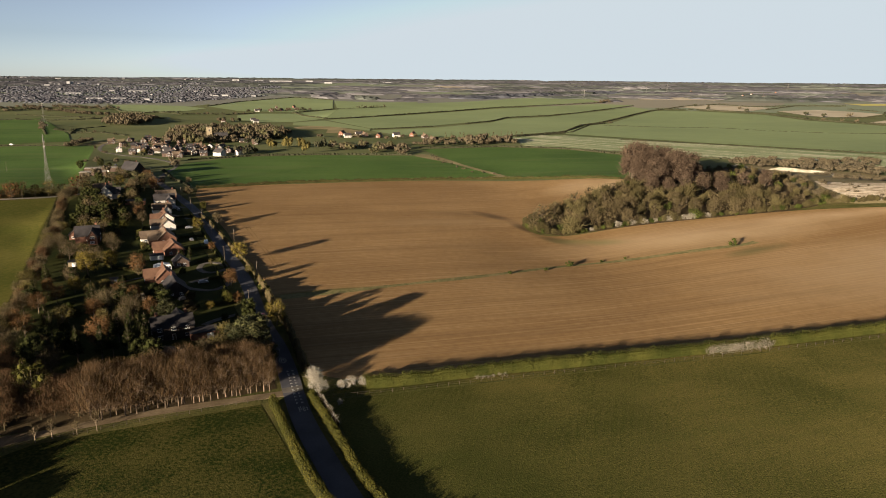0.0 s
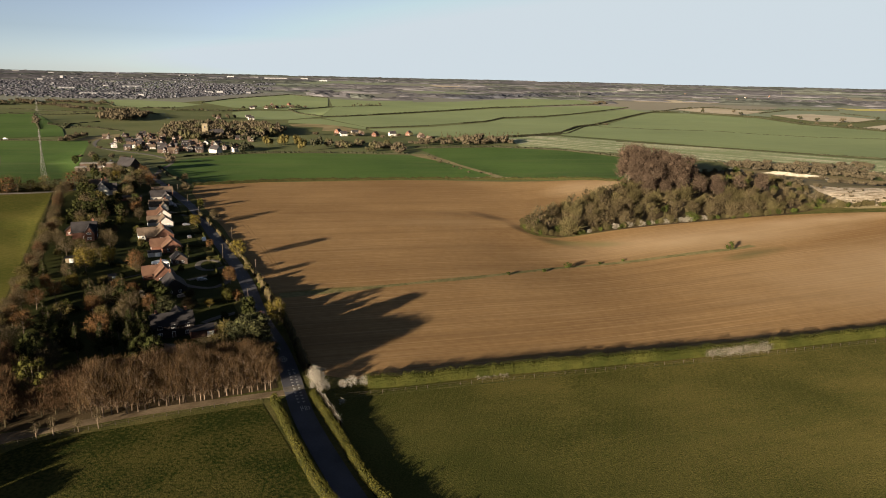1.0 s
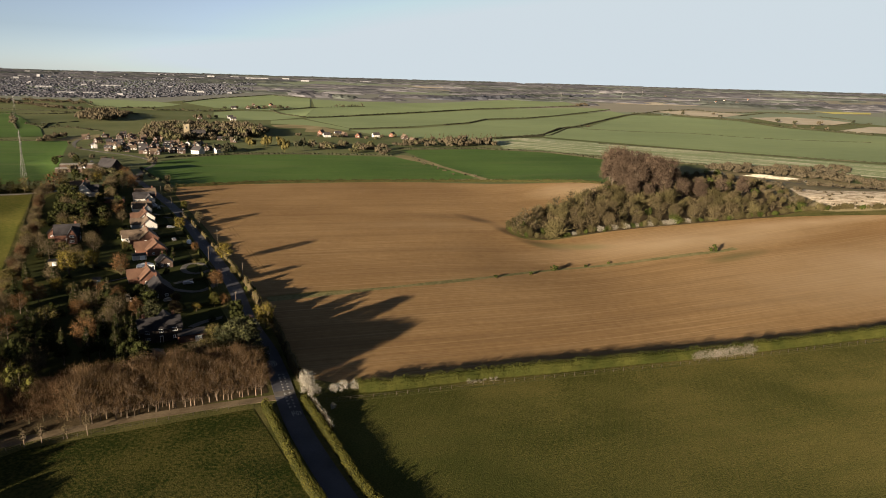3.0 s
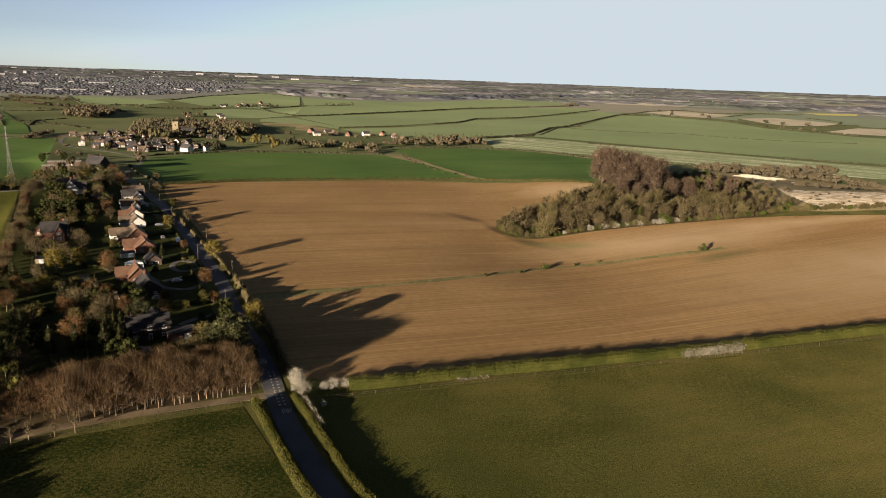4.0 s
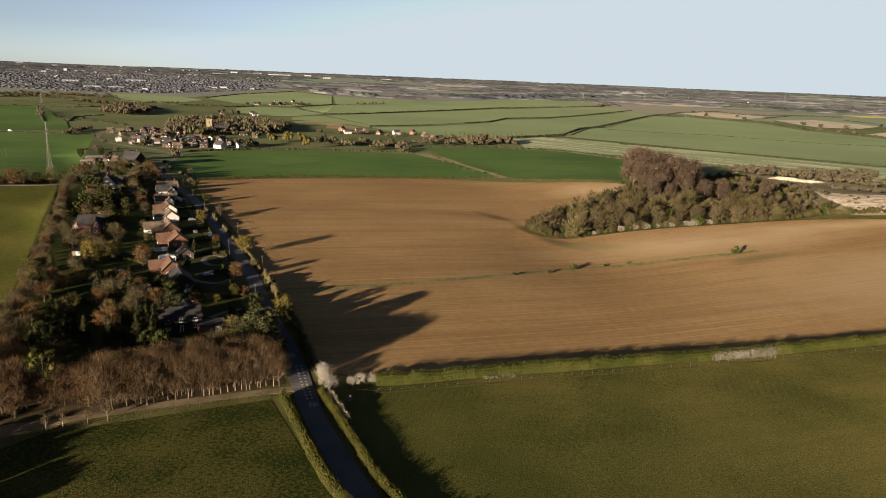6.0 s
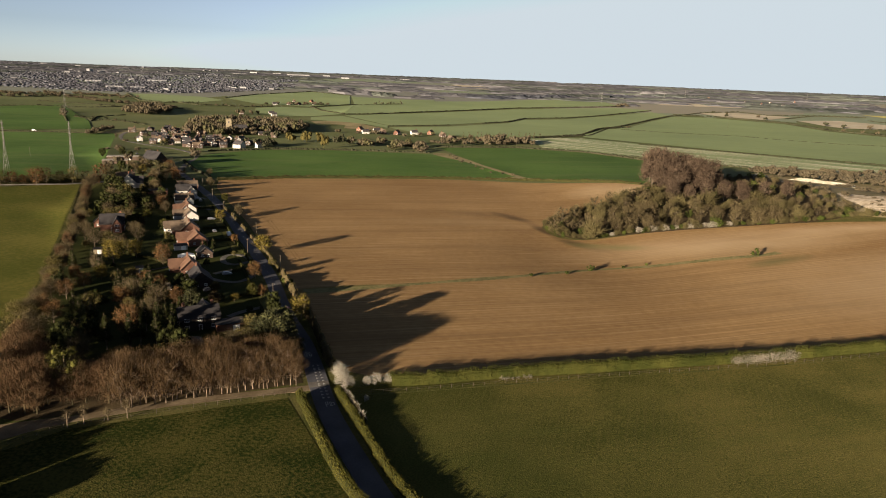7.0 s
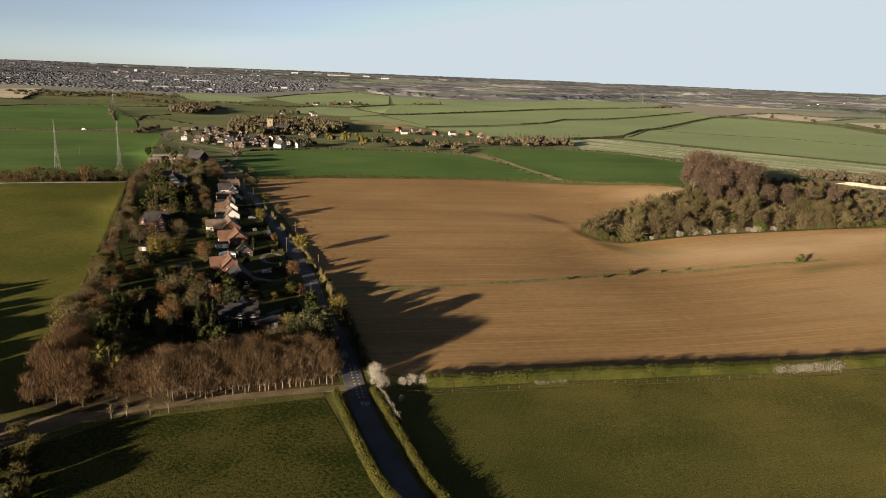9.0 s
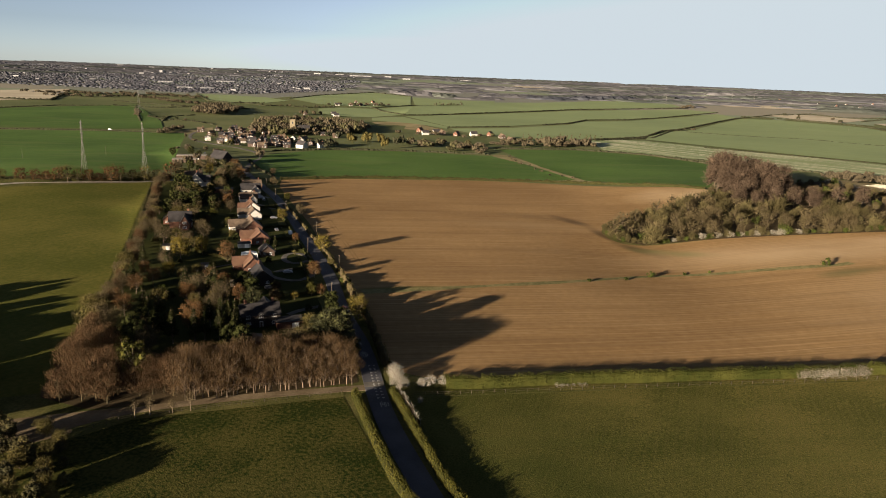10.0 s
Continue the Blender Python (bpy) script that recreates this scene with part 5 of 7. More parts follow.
while tries < 9000:
    tries += 1
    x, y = rng.uniform(50, 335), rng.uniform(385, 690)
    if not inside(COPSE, x, y):
        continue
    tall = math.hypot((x - 176) / 25, (y - 550) / 40) < 1 or math.hypot((x - 192) / 46, (y - 492) / 14) < 1
    gap = 11.0 if tall else 7.6
    if any((x - a) ** 2 + (y - b) ** 2 < gap * gap for a, b in taken_spots):
        continue
    taken_spots.append((x, y))
    k = rng.random()
    if tall:
        plant("wood_tall", x, y, rng.uniform(22, 30) if y > 508 else rng.uniform(12, 16), "tall_wood_tree", "tall bare purple-brown tree of the wood", "tree", "tall trees of the wood", 4)
    elif k < 0.50:
        plant("wood_grey", x, y, rng.uniform(4.5, 10.5) * (1 - 0.5 * smooth(190, 265, x)), "wood_tree", "bare grey-brown tree of the wood", "tree", "trees of the wood", 4)
    elif k < 0.86:
        plant("wood_olive", x, y, rng.uniform(4.0, 9.5) * (1 - 0.5 * smooth(190, 265, x)), "wood_tree", "budding olive tree of the wood", "tree", "trees of the wood", 4)
    else:
        plant("wood_dark", x, y, rng.uniform(3.5, 6.5), "wood_shrub", "dark green shrub in the wood", "bush", "shrubs of the wood")
# low bushes close along the front of the wood, some of them in grey-white blossom
for x, y, dx, dy in evenly(rounded([(94, 464), (66, 434), (57, 416), (63, 398), (76, 392), (111, 401), (162, 407), (213, 410), (234, 417), (262, 415), (290, 411), (330, 416)], 4), 2.9):
    x, y, k = x + rng.uniform(-0.8, 0.8), y + rng.uniform(0.2, 2.4), rng.random()
    if 92 < x < 172 and y > 395 and k < 0.42:
        plant("wood_white", x, y, rng.uniform(2.0, 3.6), "blossom_bush", "grey-white blossom bush at the wood edge", "bush", "wood edge bushes")
    elif k < 0.75:
        plant("wood_olive", x, y, rng.uniform(2.4, 4.6), "edge_bush", "low olive-brown bush at the wood edge", "bush", "wood edge bushes")
    else:
        plant("wood_dark", x, y, rng.uniform(2.0, 3.8), "edge_bush", "low dark green bush at the wood edge", "bush", "wood edge bushes")
# ---------------------------------------------------------------- buildings
def boxes(items):
    """Boxes (centre, half sizes) in one mesh."""
    verts, faces = [], []
    for (cx, cy, cz), (a, b, c) in items:
        o = len(verts)
        verts += [(cx + sx * a, cy + sy * b, cz + sz * c) for sz in (-1, 1) for sy in (-1, 1) for sx in (-1, 1)]
        faces += [(o, o + 2, o + 3, o + 1), (o + 4, o + 5, o + 7, o + 6), (o, o + 1, o + 5, o + 4), (o + 2, o + 6, o + 7, o + 3), (o, o + 4, o + 6, o + 2), (o + 1, o + 3, o + 7, o + 5)]
    return verts, faces


def gabled(L, D, h, r, hip=0.0):
    """Walls of a gabled house: length along x, depth along y, eaves h, ridge r above."""
    a, b, k = L / 2, D / 2, max(L / 2 - hip, 0.05)
    v = [(-a, -b, -0.3), (a, -b, -0.3), (a, b, -0.3), (-a, b, -0.3), (-a, -b, h), (a, -b, h), (a, b, h), (-a, b, h), (-k, 0, h + r), (k, 0, h + r)]
    f = [(0, 1, 5, 4), (2, 3, 7, 6), (1, 2, 6, 9, 5) if not hip else (1, 2, 6, 5), (3, 0, 4, 8, 7) if not hip else (3, 0, 4, 7)]
    return v, f


def pitched(L, D, h, r, over=0.45, thick=0.18, hip=0.0):
    """Roof slabs with overhang and thickness; hip: how far the ridge stops short of the ends."""
    a, b = L / 2 + over, D / 2 + over
    drop = r * over / (D / 2)
    z0, z1 = h - drop + 0.05, h + r + 0.05
    k = max(L / 2 + over - hip, 0.05) if not hip else max(L / 2 - hip, 0.05)
    v = [(-a, -b, z0), (a, -b, z0), (a, b, z0), (-a, b, z0), (-k, 0, z1), (k, 0, z1)]
    v += [(x, y, z + thick) for x, y, z in v]
    f = [(0, 4, 5, 1), (2, 5, 4, 3), (6, 7, 11, 10), (8, 9, 10, 11), (0, 1, 7, 6), (2, 3, 9, 8)]
    if hip:
        f += [(7, 8, 11), (9, 6, 10), (1, 2, 8, 7), (3, 0, 6, 9), (1, 5, 2), (3, 4, 0)]
    else:
        f += [(1, 5, 11, 7), (5, 2, 8, 11), (3, 4, 10, 9), (4, 0, 6, 10)]
    return v, f


def moved(vf, m):
    return [m @ Vector(p) for p in vf[0]], vf[1]


def joined(*parts):
    v, f = [], []
    for pv, pf in parts:
        o = len(v)
        v += list(pv)
        f += [tuple(i + o for i in t) for t in pf]
    return v, f


window_shapes = {}


def window(house_ob, m, w, h, bars=1):
    """A window: white frame with a glass pane behind its bars. m: its pose on the wall, y outward."""
    key = (round(w, 2), round(h, 2), bars)
    if key not in window_shapes:
        t = 0.07
        items = [((0, 0.02, h / 2 - t / 2), (w / 2, 0.06, t / 2)), ((0, 0.04, -h / 2 + t / 2), (w / 2 + 0.05, 0.09, t / 2)),
                 ((-w / 2 + t / 2, 0.02, 0), (t / 2, 0.06, h / 2 - t)), ((w / 2 - t / 2, 0.02, 0), (t / 2, 0.06, h / 2 - t))]
        for i in range(bars):
            items.append(((-w / 2 + w * (i + 1) / (bars + 1), 0.02, 0), (0.035, 0.045, h / 2 - t)))
        fr = mesh_ob("window", *boxes(items), M["frame"], house_ob)
        pn = mesh_ob("pane", *boxes([((0, 0.0, 0), (w / 2 - t, 0.015, h / 2 - t))]), M["glass"], fr)
        window_shapes[key] = (fr.data, pn.data)
        fr.matrix_basis = m
        return
    fr = new("window", window_shapes[key][0])
    fr.parent, fr.matrix_basis = house_ob, m
    pn = new("pane", window_shapes[key][1])
    pn.parent = fr


def house(x, y, yaw, L, D, h, r, wall, roof, label, wing=0, hip=0.0, chimneys=1, storeys=1, dormer=False, seed=0, name="house", category="house"):
    """A house with walls, roof, chimneys, windows and door. wing: +1 or -1 adds a gabled wing on that long side."""
    rng_h = random.Random(seed)
    ob = new(name)
    ob.matrix_basis = pose(x, y, lie(x, y), 0, 0, yaw)
    walls, roofs = [gabled(L, D, h, r, hip)], [pitched(L, D, h, r, hip=hip)]
    if wing:
        wl, wd, rr = L * 0.38, D * 0.5, r * 0.8
        at = pose(L * 0.22 * (1 if seed % 2 else -1), wing * (D / 2 + wd / 2 - 0.02), 0, 0, 0, 90)
        walls.append(moved(gabled(wd, wl, h, rr), at))
        at2 = pose(L * 0.22 * (1 if seed % 2 else -1), wing * (D / 2 + wd / 2 - wd * 0.45), 0, 0, 0, 90)
        roofs.append(moved(pitched(wd * 1.9, wl, h, rr), at2))
    mesh_ob("wall", *joined(*walls), M[wall], ob)
    mesh_ob("roof", *joined(*roofs), M[roof], ob)
    mesh_ob("ridge", *boxes([((0, 0, h + r + 0.24), (max(L / 2 - hip, 0.3), 0.12, 0.07))]), M["tile_brown" if "slate" not in roof else roof], ob)
    for i in range(chimneys):
        cx = (L * 0.36) * (1 if i == 0 else -1)
        c = mesh_ob("chimney", *boxes([((cx, 0.3, h + r + 0.35), (0.45, 0.32, 1.0)), ((cx, 0.3, h + r + 1.32), (0.52, 0.39, 0.07))]), M["brick"], ob)
        mesh_ob("chimney_pot", *tubes([((cx - 0.18, 0.3, h + r + 1.38), (cx - 0.18, 0.3, h + r + 1.75), 0.11, 0.09), ((cx + 0.18, 0.3, h + r + 1.38), (cx + 0.18, 0.3, h + r + 1.75), 0.11, 0.09)], 6), M["tile_red"], c)
    for s in (-1, 1):
        mesh_ob("gutter", *boxes([((0, s * (D / 2 + 0.47), h - 0.12), (L / 2 + 0.3, 0.06, 0.05))]), M["dark_wood"], ob)
    for s in range(storeys):
        z = 1.45 + s * 2.5
        n = 3 if L > 9 else 2
        for i in range(n):
            wx = -L / 2 + L * (i + 0.5) / n
            if not (s == 0 and i == n // 2) and wing != -1:
                window(ob, pose(wx, -D / 2, z, 0, 0, 180), 1.5, 1.15)
            if wing != 1:
                window(ob, pose(wx, D / 2, z, 0, 0, 0), 1.5, 1.15)
        for side in (-1, 1):
            window(ob, pose(side * L / 2, -D * 0.2, z, 0, 0, -90 * side), 1.2, 1.1)
            if not hip or s == 0:
                window(ob, pose(side * L / 2, D * 0.2, z, 0, 0, -90 * side), 1.2, 1.1)
    if wing:
        wx = L * 0.22 * (1 if seed % 2 else -1)
        for s in range(storeys):
            window(ob, pose(wx, wing * (D / 2 + D * 0.5), 1.45 + s * 2.5, 0, 0, 0 if wing > 0 else 180), 2.0, 1.2, 2)
    d = mesh_ob("door", *boxes([((0.0, -D / 2 - 0.02, 1.0), (0.45, 0.05, 1.02))]), M["dark_wood"], ob)
    mesh_ob("door_frame", *boxes([((-0.5, -D / 2 - 0.03, 1.05), (0.05, 0.06, 1.08)), ((0.5, -D / 2 - 0.03, 1.05), (0.05, 0.06, 1.08)), ((0, -D / 2 - 0.03, 2.1), (0.55, 0.06, 0.06))]), M["frame"], d)
    tagged(ob, label, category)
    return ob


def shed(x, y, yaw, L, D, h, wall, roof, label, name="garage", category="garage", slope=0.25):
    """A low outbuilding with a slightly sloping slab roof and a door."""
    ob = new(name)
    ob.matrix_basis = pose(x, y, lie(x, y), 0, 0, yaw)
    mesh_ob("wall", *boxes([((0, 0, h / 2 - 0.15), (L / 2, D / 2, h / 2 + 0.15))]), M[wall], ob)
    v, f = boxes([((0, 0, h + 0.16), (L / 2 + 0.25, D / 2 + 0.25, 0.09))])
    v = [(a, b, c + slope * b / D) for a, b, c in v]
    mesh_ob("roof", v, f, M[roof], ob)
    mesh_ob("door", *boxes([((L * 0.2, -D / 2 - 0.03, 1.0), (min(1.1, L * 0.25), 0.04, 1.0))]), M["frame"], ob)
    tagged(ob, label, category)
    return ob


def conservatory(x, y, yaw, L, D):
    ob = new("conservatory")
    ob.matrix_basis = pose(x, y, lie(x, y), 0, 0, yaw)
    mesh_ob("base_wall", *boxes([((0, 0, 0.2), (L / 2, D / 2, 0.4))]), M["brick"], ob)
    posts = [((-L / 2 + L * i / 6, s * D / 2, 1.4), (0.06, 0.06, 0.9)) for i in range(7) for s in (-1, 1)]
    posts += [((s * L / 2, -D / 2 + D * i / 4, 1.4), (0.06, 0.06, 0.9)) for i in range(1, 4) for s in (-1, 1)]
    posts += [((0, s * D / 2, 2.32), (L / 2 + 0.05, 0.08, 0.07)) for s in (-1, 1)] + [((s * L / 2, 0, 2.32), (0.08, D / 2, 0.07)) for s in (-1, 1)]
    mesh_ob("frame", *boxes(posts), M["frame"], ob)
    mesh_ob("glazing", *boxes([((0, 0, 1.42), (L / 2 - 0.02, D / 2 - 0.02, 0.85))]), M["glass"], ob)
    v, f = pitched(L, D, 2.4, 1.1, 0.1, 0.08, hip=D / 2)
    roof = mesh_ob("roof", v, f, M["frame"], ob)
    tagged(ob, "white framed glazed conservatory behind a house", "conservatory")


ROAD_YAW = 117.6
# the street of houses
house(-180.3, 356.6, 22, 11.5, 8.5, 4.2, 4.4, "brick", "slate_black", "brick two-storey house with big dark steep roof", wing=-1, chimneys=1, storeys=2, seed=1)
house(-190.4, 363.7, 112, 8, 6, 2.8, 2.6, "brick", "tile_brown", "small brick wing with brown tiled roof", chimneys=0, seed=31)
house(-227.5, 478.1, 112, 13, 9, 3.6, 4.8, "render", "slate", "white house with steep dark roof", wing=-1, chimneys=1, storeys=1, seed=2)
house(-184.3, 469.7, 28, 13, 9, 2.9, 3.4, "render", "slate", "white bungalow with dark slate roof", wing=-1, chimneys=0, seed=3)
shed(-201.1, 460.5, 20, 14, 5.5, 2.7, "brick", "slate", "low brick outbuilding with flat dark roof", name="outbuilding", category="outbuilding")
house(-189.7, 486.1, 28, 13, 8, 2.8, 3.2, "brick", "tile_brown", "brick bungalow with brown tiled roof", chimneys=1, seed=4)
house(-173.5, 437.7, 28, 11, 8.5, 2.8, 3.2, "render", "tile_brown", "white bungalow with brown tiled gables", wing=-1, seed=5)
house(-177.3, 445.2, 118, 7, 6, 2.6, 2.4, "render", "slate", "small white bungalow wing with slate roof", chimneys=0, seed=32)
house(-161.3, 411.8, 118, 12, 8.5, 2.8, 3.5, "render", "tile_red", "white bungalow with red-brown tiled roof", wing=1, seed=6)
house(-152.6, 391.6, 118, 11, 8.5, 2.8, 3.4, "render", "tile_brown", "white gabled bungalow with brown roof", wing=1, seed=7)
house(-158.6, 392.6, 28, 7, 6, 2.6, 2.6, "render", "slate", "small white gabled bungalow wing", chimneys=0, seed=33)
house(-141.6, 361.4, 118, 14, 9, 2.9, 3.9, "brick", "tile_brown", "wide brick bungalow with pale brown tiled gables", wing=1, chimneys=2, seed=8)
house(-149.9, 360.1, 28, 8, 7, 2.7, 3.0, "render", "tile_brown", "white bungalow extension with brown roof", chimneys=0, seed=34)
house(-128.4, 337, 118, 12, 9, 2.7, 3.8, "brick", "tile_red", "brick bungalow with bright terracotta gabled roof", wing=1, chimneys=1, seed=9)
shed(-131.5, 324.3, 28, 6, 3.2, 2.3, "render", "slate", "white garden room with dark flat roof", name="garden_room", category="outbuilding")
conservatory(-121.4, 305.4, 28, 7, 4)
house(-116, 313.5, 118, 7, 6.5, 2.5, 2.6, "brick_dark", "slate", "dark brick bungalow with dark steep roof", chimneys=1, seed=10)
house(-113.2, 287.6, 118, 10, 8, 2.8, 3.8, "brick", "tile_red", "brick house with red-brown tiled roof", wing=1, chimneys=1, seed=11)
# next two houses: tree shade painted into walls and roofs
house(-103.1, 271.3, 118, 13, 9, 2.8, 3.8, "dark_walls", "slate_black", "long brick house with slate roof, coloured dark for shade", chimneys=1, seed=12)
house(-86, 224, 28, 13, 9, 4.3, 3.0, "dark_walls", "slate_black", "large brick house with white windows, coloured dark for shade", wing=1, chimneys=2, storeys=2, seed=13)
house(-81, 204.5, 28, 6.0, 5.5, 2.2, 1.6, "brick_dark", "tile_brown", "small dark garage with brown hipped roof", hip=2.6, chimneys=0, seed=14, name="garage", category="garage")
shed(-75, 223, 28, 9, 5, 2.6, "brick", "slate", "low flat-roofed brick garage")
shed(-164.8, 310.4, 20, 3.6, 3, 2.3, "stone", "slate", "small pale garden house with flat roof", name="summer_house", category="garden house")
house(-239.8, 498.7, 28, 12, 8, 2.8, 3.2, "render", "tile_brown", "white bungalow among garden trees", chimneys=1, seed=15)
shed(-111.2, 262.5, 28, 3.0, 2.4, 2.1, "wood", "wood", "small wooden garden shed", name="shed", category="shed")
shed(-133.5, 284.1, 28, 3.0, 2.4, 2.1, "wood", "slate", "small wooden garden shed", name="shed", category="shed")
# farm and hall at the bend
house(-262, 600, 150, 18, 12, 4.2, 6.6, "dark_walls", "slate_black", "big dark boarded barn with steep roof", chimneys=0, seed=16, name="barn", category="barn")
shed(-296, 614, 18, 26, 8, 3.2, "brick_dark", "gravel", "long low brick shed with pale flat roof", name="long_shed", category="shed")
shed(-287, 581, 18, 20, 7, 3.0, "brick_dark", "gravel", "long low brick shed with grey roof", name="long_shed", category="shed")
house(-276, 640, 110, 12, 8, 3.0, 3.4, "render", "tile_brown", "pale house by the farm sheds", chimneys=1, seed=18)
# the far village
FAR_HOMES = [(-401, 968), (-382, 908), (-358, 850), (-379, 938), (-387, 860), (-367, 846), (-339, 836), (-293.4, 758.5), (-317.7, 773.2), (-280.7, 778.2), (-289, 817), (-272, 818), (-296, 866), (-239, 800), (-222, 782), (-259, 932), (-264, 976), (-237, 908), (-280, 860), (-327, 893), (-350, 905), (-410, 930), (-345, 800), (-330, 815), (-310, 835), (-420, 900), (-365, 800), (-340, 860), (-315, 850), (-300, 805)]
rng_v = random.Random(5)
VILLAGE = [(-399, 934), (-380, 954), (-334, 836), (-307, 836), (-276, 861), (-253, 871), (-234, 806), (-245, 764), (-276, 741), (-297, 745), (-327, 745), (-360, 810), (-395, 890)]
for _ in range(900):
    x, y = rng_v.uniform(-400, -230), rng_v.uniform(740, 955)
    if len(FAR_HOMES) < 52 and inside(VILLAGE, x, y) and math.hypot(x + 240, y - 769) > 13 and min(math.hypot(x - a, y - b) for a, b in FAR_HOMES) > 11.5:
        FAR_HOMES.append((x, y))
WALLS, ROOFS = ("brick_dark", "brick_dark", "render", "brick_dark"), ("slate", "tile_brown", "slate", "tile_brown")
for i, (x, y) in enumerate(FAR_HOMES):
    w, r_ = WALLS[i % 4], ROOFS[(i * 7 + i // 4) % 4]
    look_ = {"render": "white rendered", "brick_dark": "dark brick"}[w]
    roof_ = {"slate": "dark slate", "tile_brown": "brown tiled"}[r_]
    house(x, y, (28, 118, 10, 100, 62)[i % 5], 7.5 + i % 4, 5.8, 3.8 if i % 3 else 2.5, 2.4, w, r_, f"{look_} village house with {roof_} roof", wing=-1 if i % 2 else 0, chimneys=1, storeys=2 if i % 3 else 1, seed=40 + i)
house(-240, 769, 150, 12, 8, 4.2, 3.8, "render", "slate", "bright white gabled house at the wheat field", wing=0, chimneys=1, storeys=2, seed=90)
for i, (x, y) in enumerate([(-363, 1372), (-410, 1335), (-147, 1067), (-133, 1022), (-109, 1035), (-87, 1027), (-63, 1042), (-8, 968), (-39, 1055), (-346, 1327), (-429, 1852), (-391, 1887), (-120, 1050), (-20, 1020)]):
    house(x, y, (28, 118, 70)[i % 3], 10, 7, 3.4, 3.2, ("render", "brick_dark", "brick")[i % 3], ("slate", "tile_brown", "tile_brown")[(i * 5) % 3], ("white rendered", "dark brick", "red brick")[i % 3] + " farmhouse between field trees", chimneys=1, storeys=1, seed=60 + i, name="farmhouse")


def church(x, y, yaw):
    ob = new("church")
    ob.matrix_basis = pose(x, y, lie(x, y), 0, 0, yaw)
    tower = mesh_ob("tower", *boxes([((0, 0, 9), (3.4, 3.4, 9.5)), ((0, 0, 12.2), (3.55, 3.55, 0.2)), ((0, 0, 18.6), (3.55, 3.55, 0.25))]), M["stone"], ob)
    teeth = [((-3.0 + 1.5 * i, s * 3.3, 19.3), (0.42, 0.22, 0.55)) for i in range(5) for s in (-1, 1)] + [((s * 3.3, -1.5 + 1.5 * i, 19.3), (0.22, 0.42, 0.55)) for i in range(3) for s in (-1, 1)]
    mesh_ob("battlement", *boxes(teeth), M["stone"], tower)
    for s, a in ((0, 180), (1, 90), (2, 0), (3, -90)):
        w = mesh_ob("belfry_opening", *boxes([((0, 3.42, 15.3), (0.7, 0.05, 1.3))]), M["glass"], tower)
        w.matrix_basis = pose(0, 0, 0, 0, 0, a)
    v, f = gabled(20, 8, 7, 5)
    mesh_ob("nave", [(a + 13.2, b, c) for a, b, c in v], f, M["stone"], ob)
    v, f = pitched(20, 8, 7, 5)
    mesh_ob("roof", [(a + 13.2, b, c) for a, b, c in v], f, M["slate"], ob)
    tagged(ob, "pale stone church with square battlemented tower", "church")


church(-305, 935, 20)


# ---------------------------------------------------------------- roadside things
def lamp_pole(x, y, h):
    ob = new("telegraph_pole")
    ob.location = (x, y, lie(x, y))
    mesh_ob("pole", *tubes([((0, 0, -0.3), (0, 0, h), 0.11, 0.07)], 7), M["wood"], ob)
    mesh_ob("crossbar", *boxes([((0, 0, h - 0.5), (0.4, 0.04, 0.05))]), M["wood"], ob)
    mesh_ob("insulator", *tubes([((-0.33, 0, h - 0.46), (-0.33, 0, h - 0.28), 0.05, 0.04), ((0.33, 0, h - 0.46), (0.33, 0, h - 0.28), 0.05, 0.04)], 6), M["slate"], ob)
    tagged(ob, "grey wooden telegraph pole beside the road", "telegraph pole", "telegraph poles")


for x, y, h in [(-139.1, 411.4, 8), (-122.7, 378.8, 8), (-97.6, 320.3, 8), (-67.5, 252, 8), (-75, 293, 8), (-105.1, 361.4, 7), (-159.5, 450.6, 8), (-180.2, 490.1, 8)]:
    lamp_pole(x, y, h)


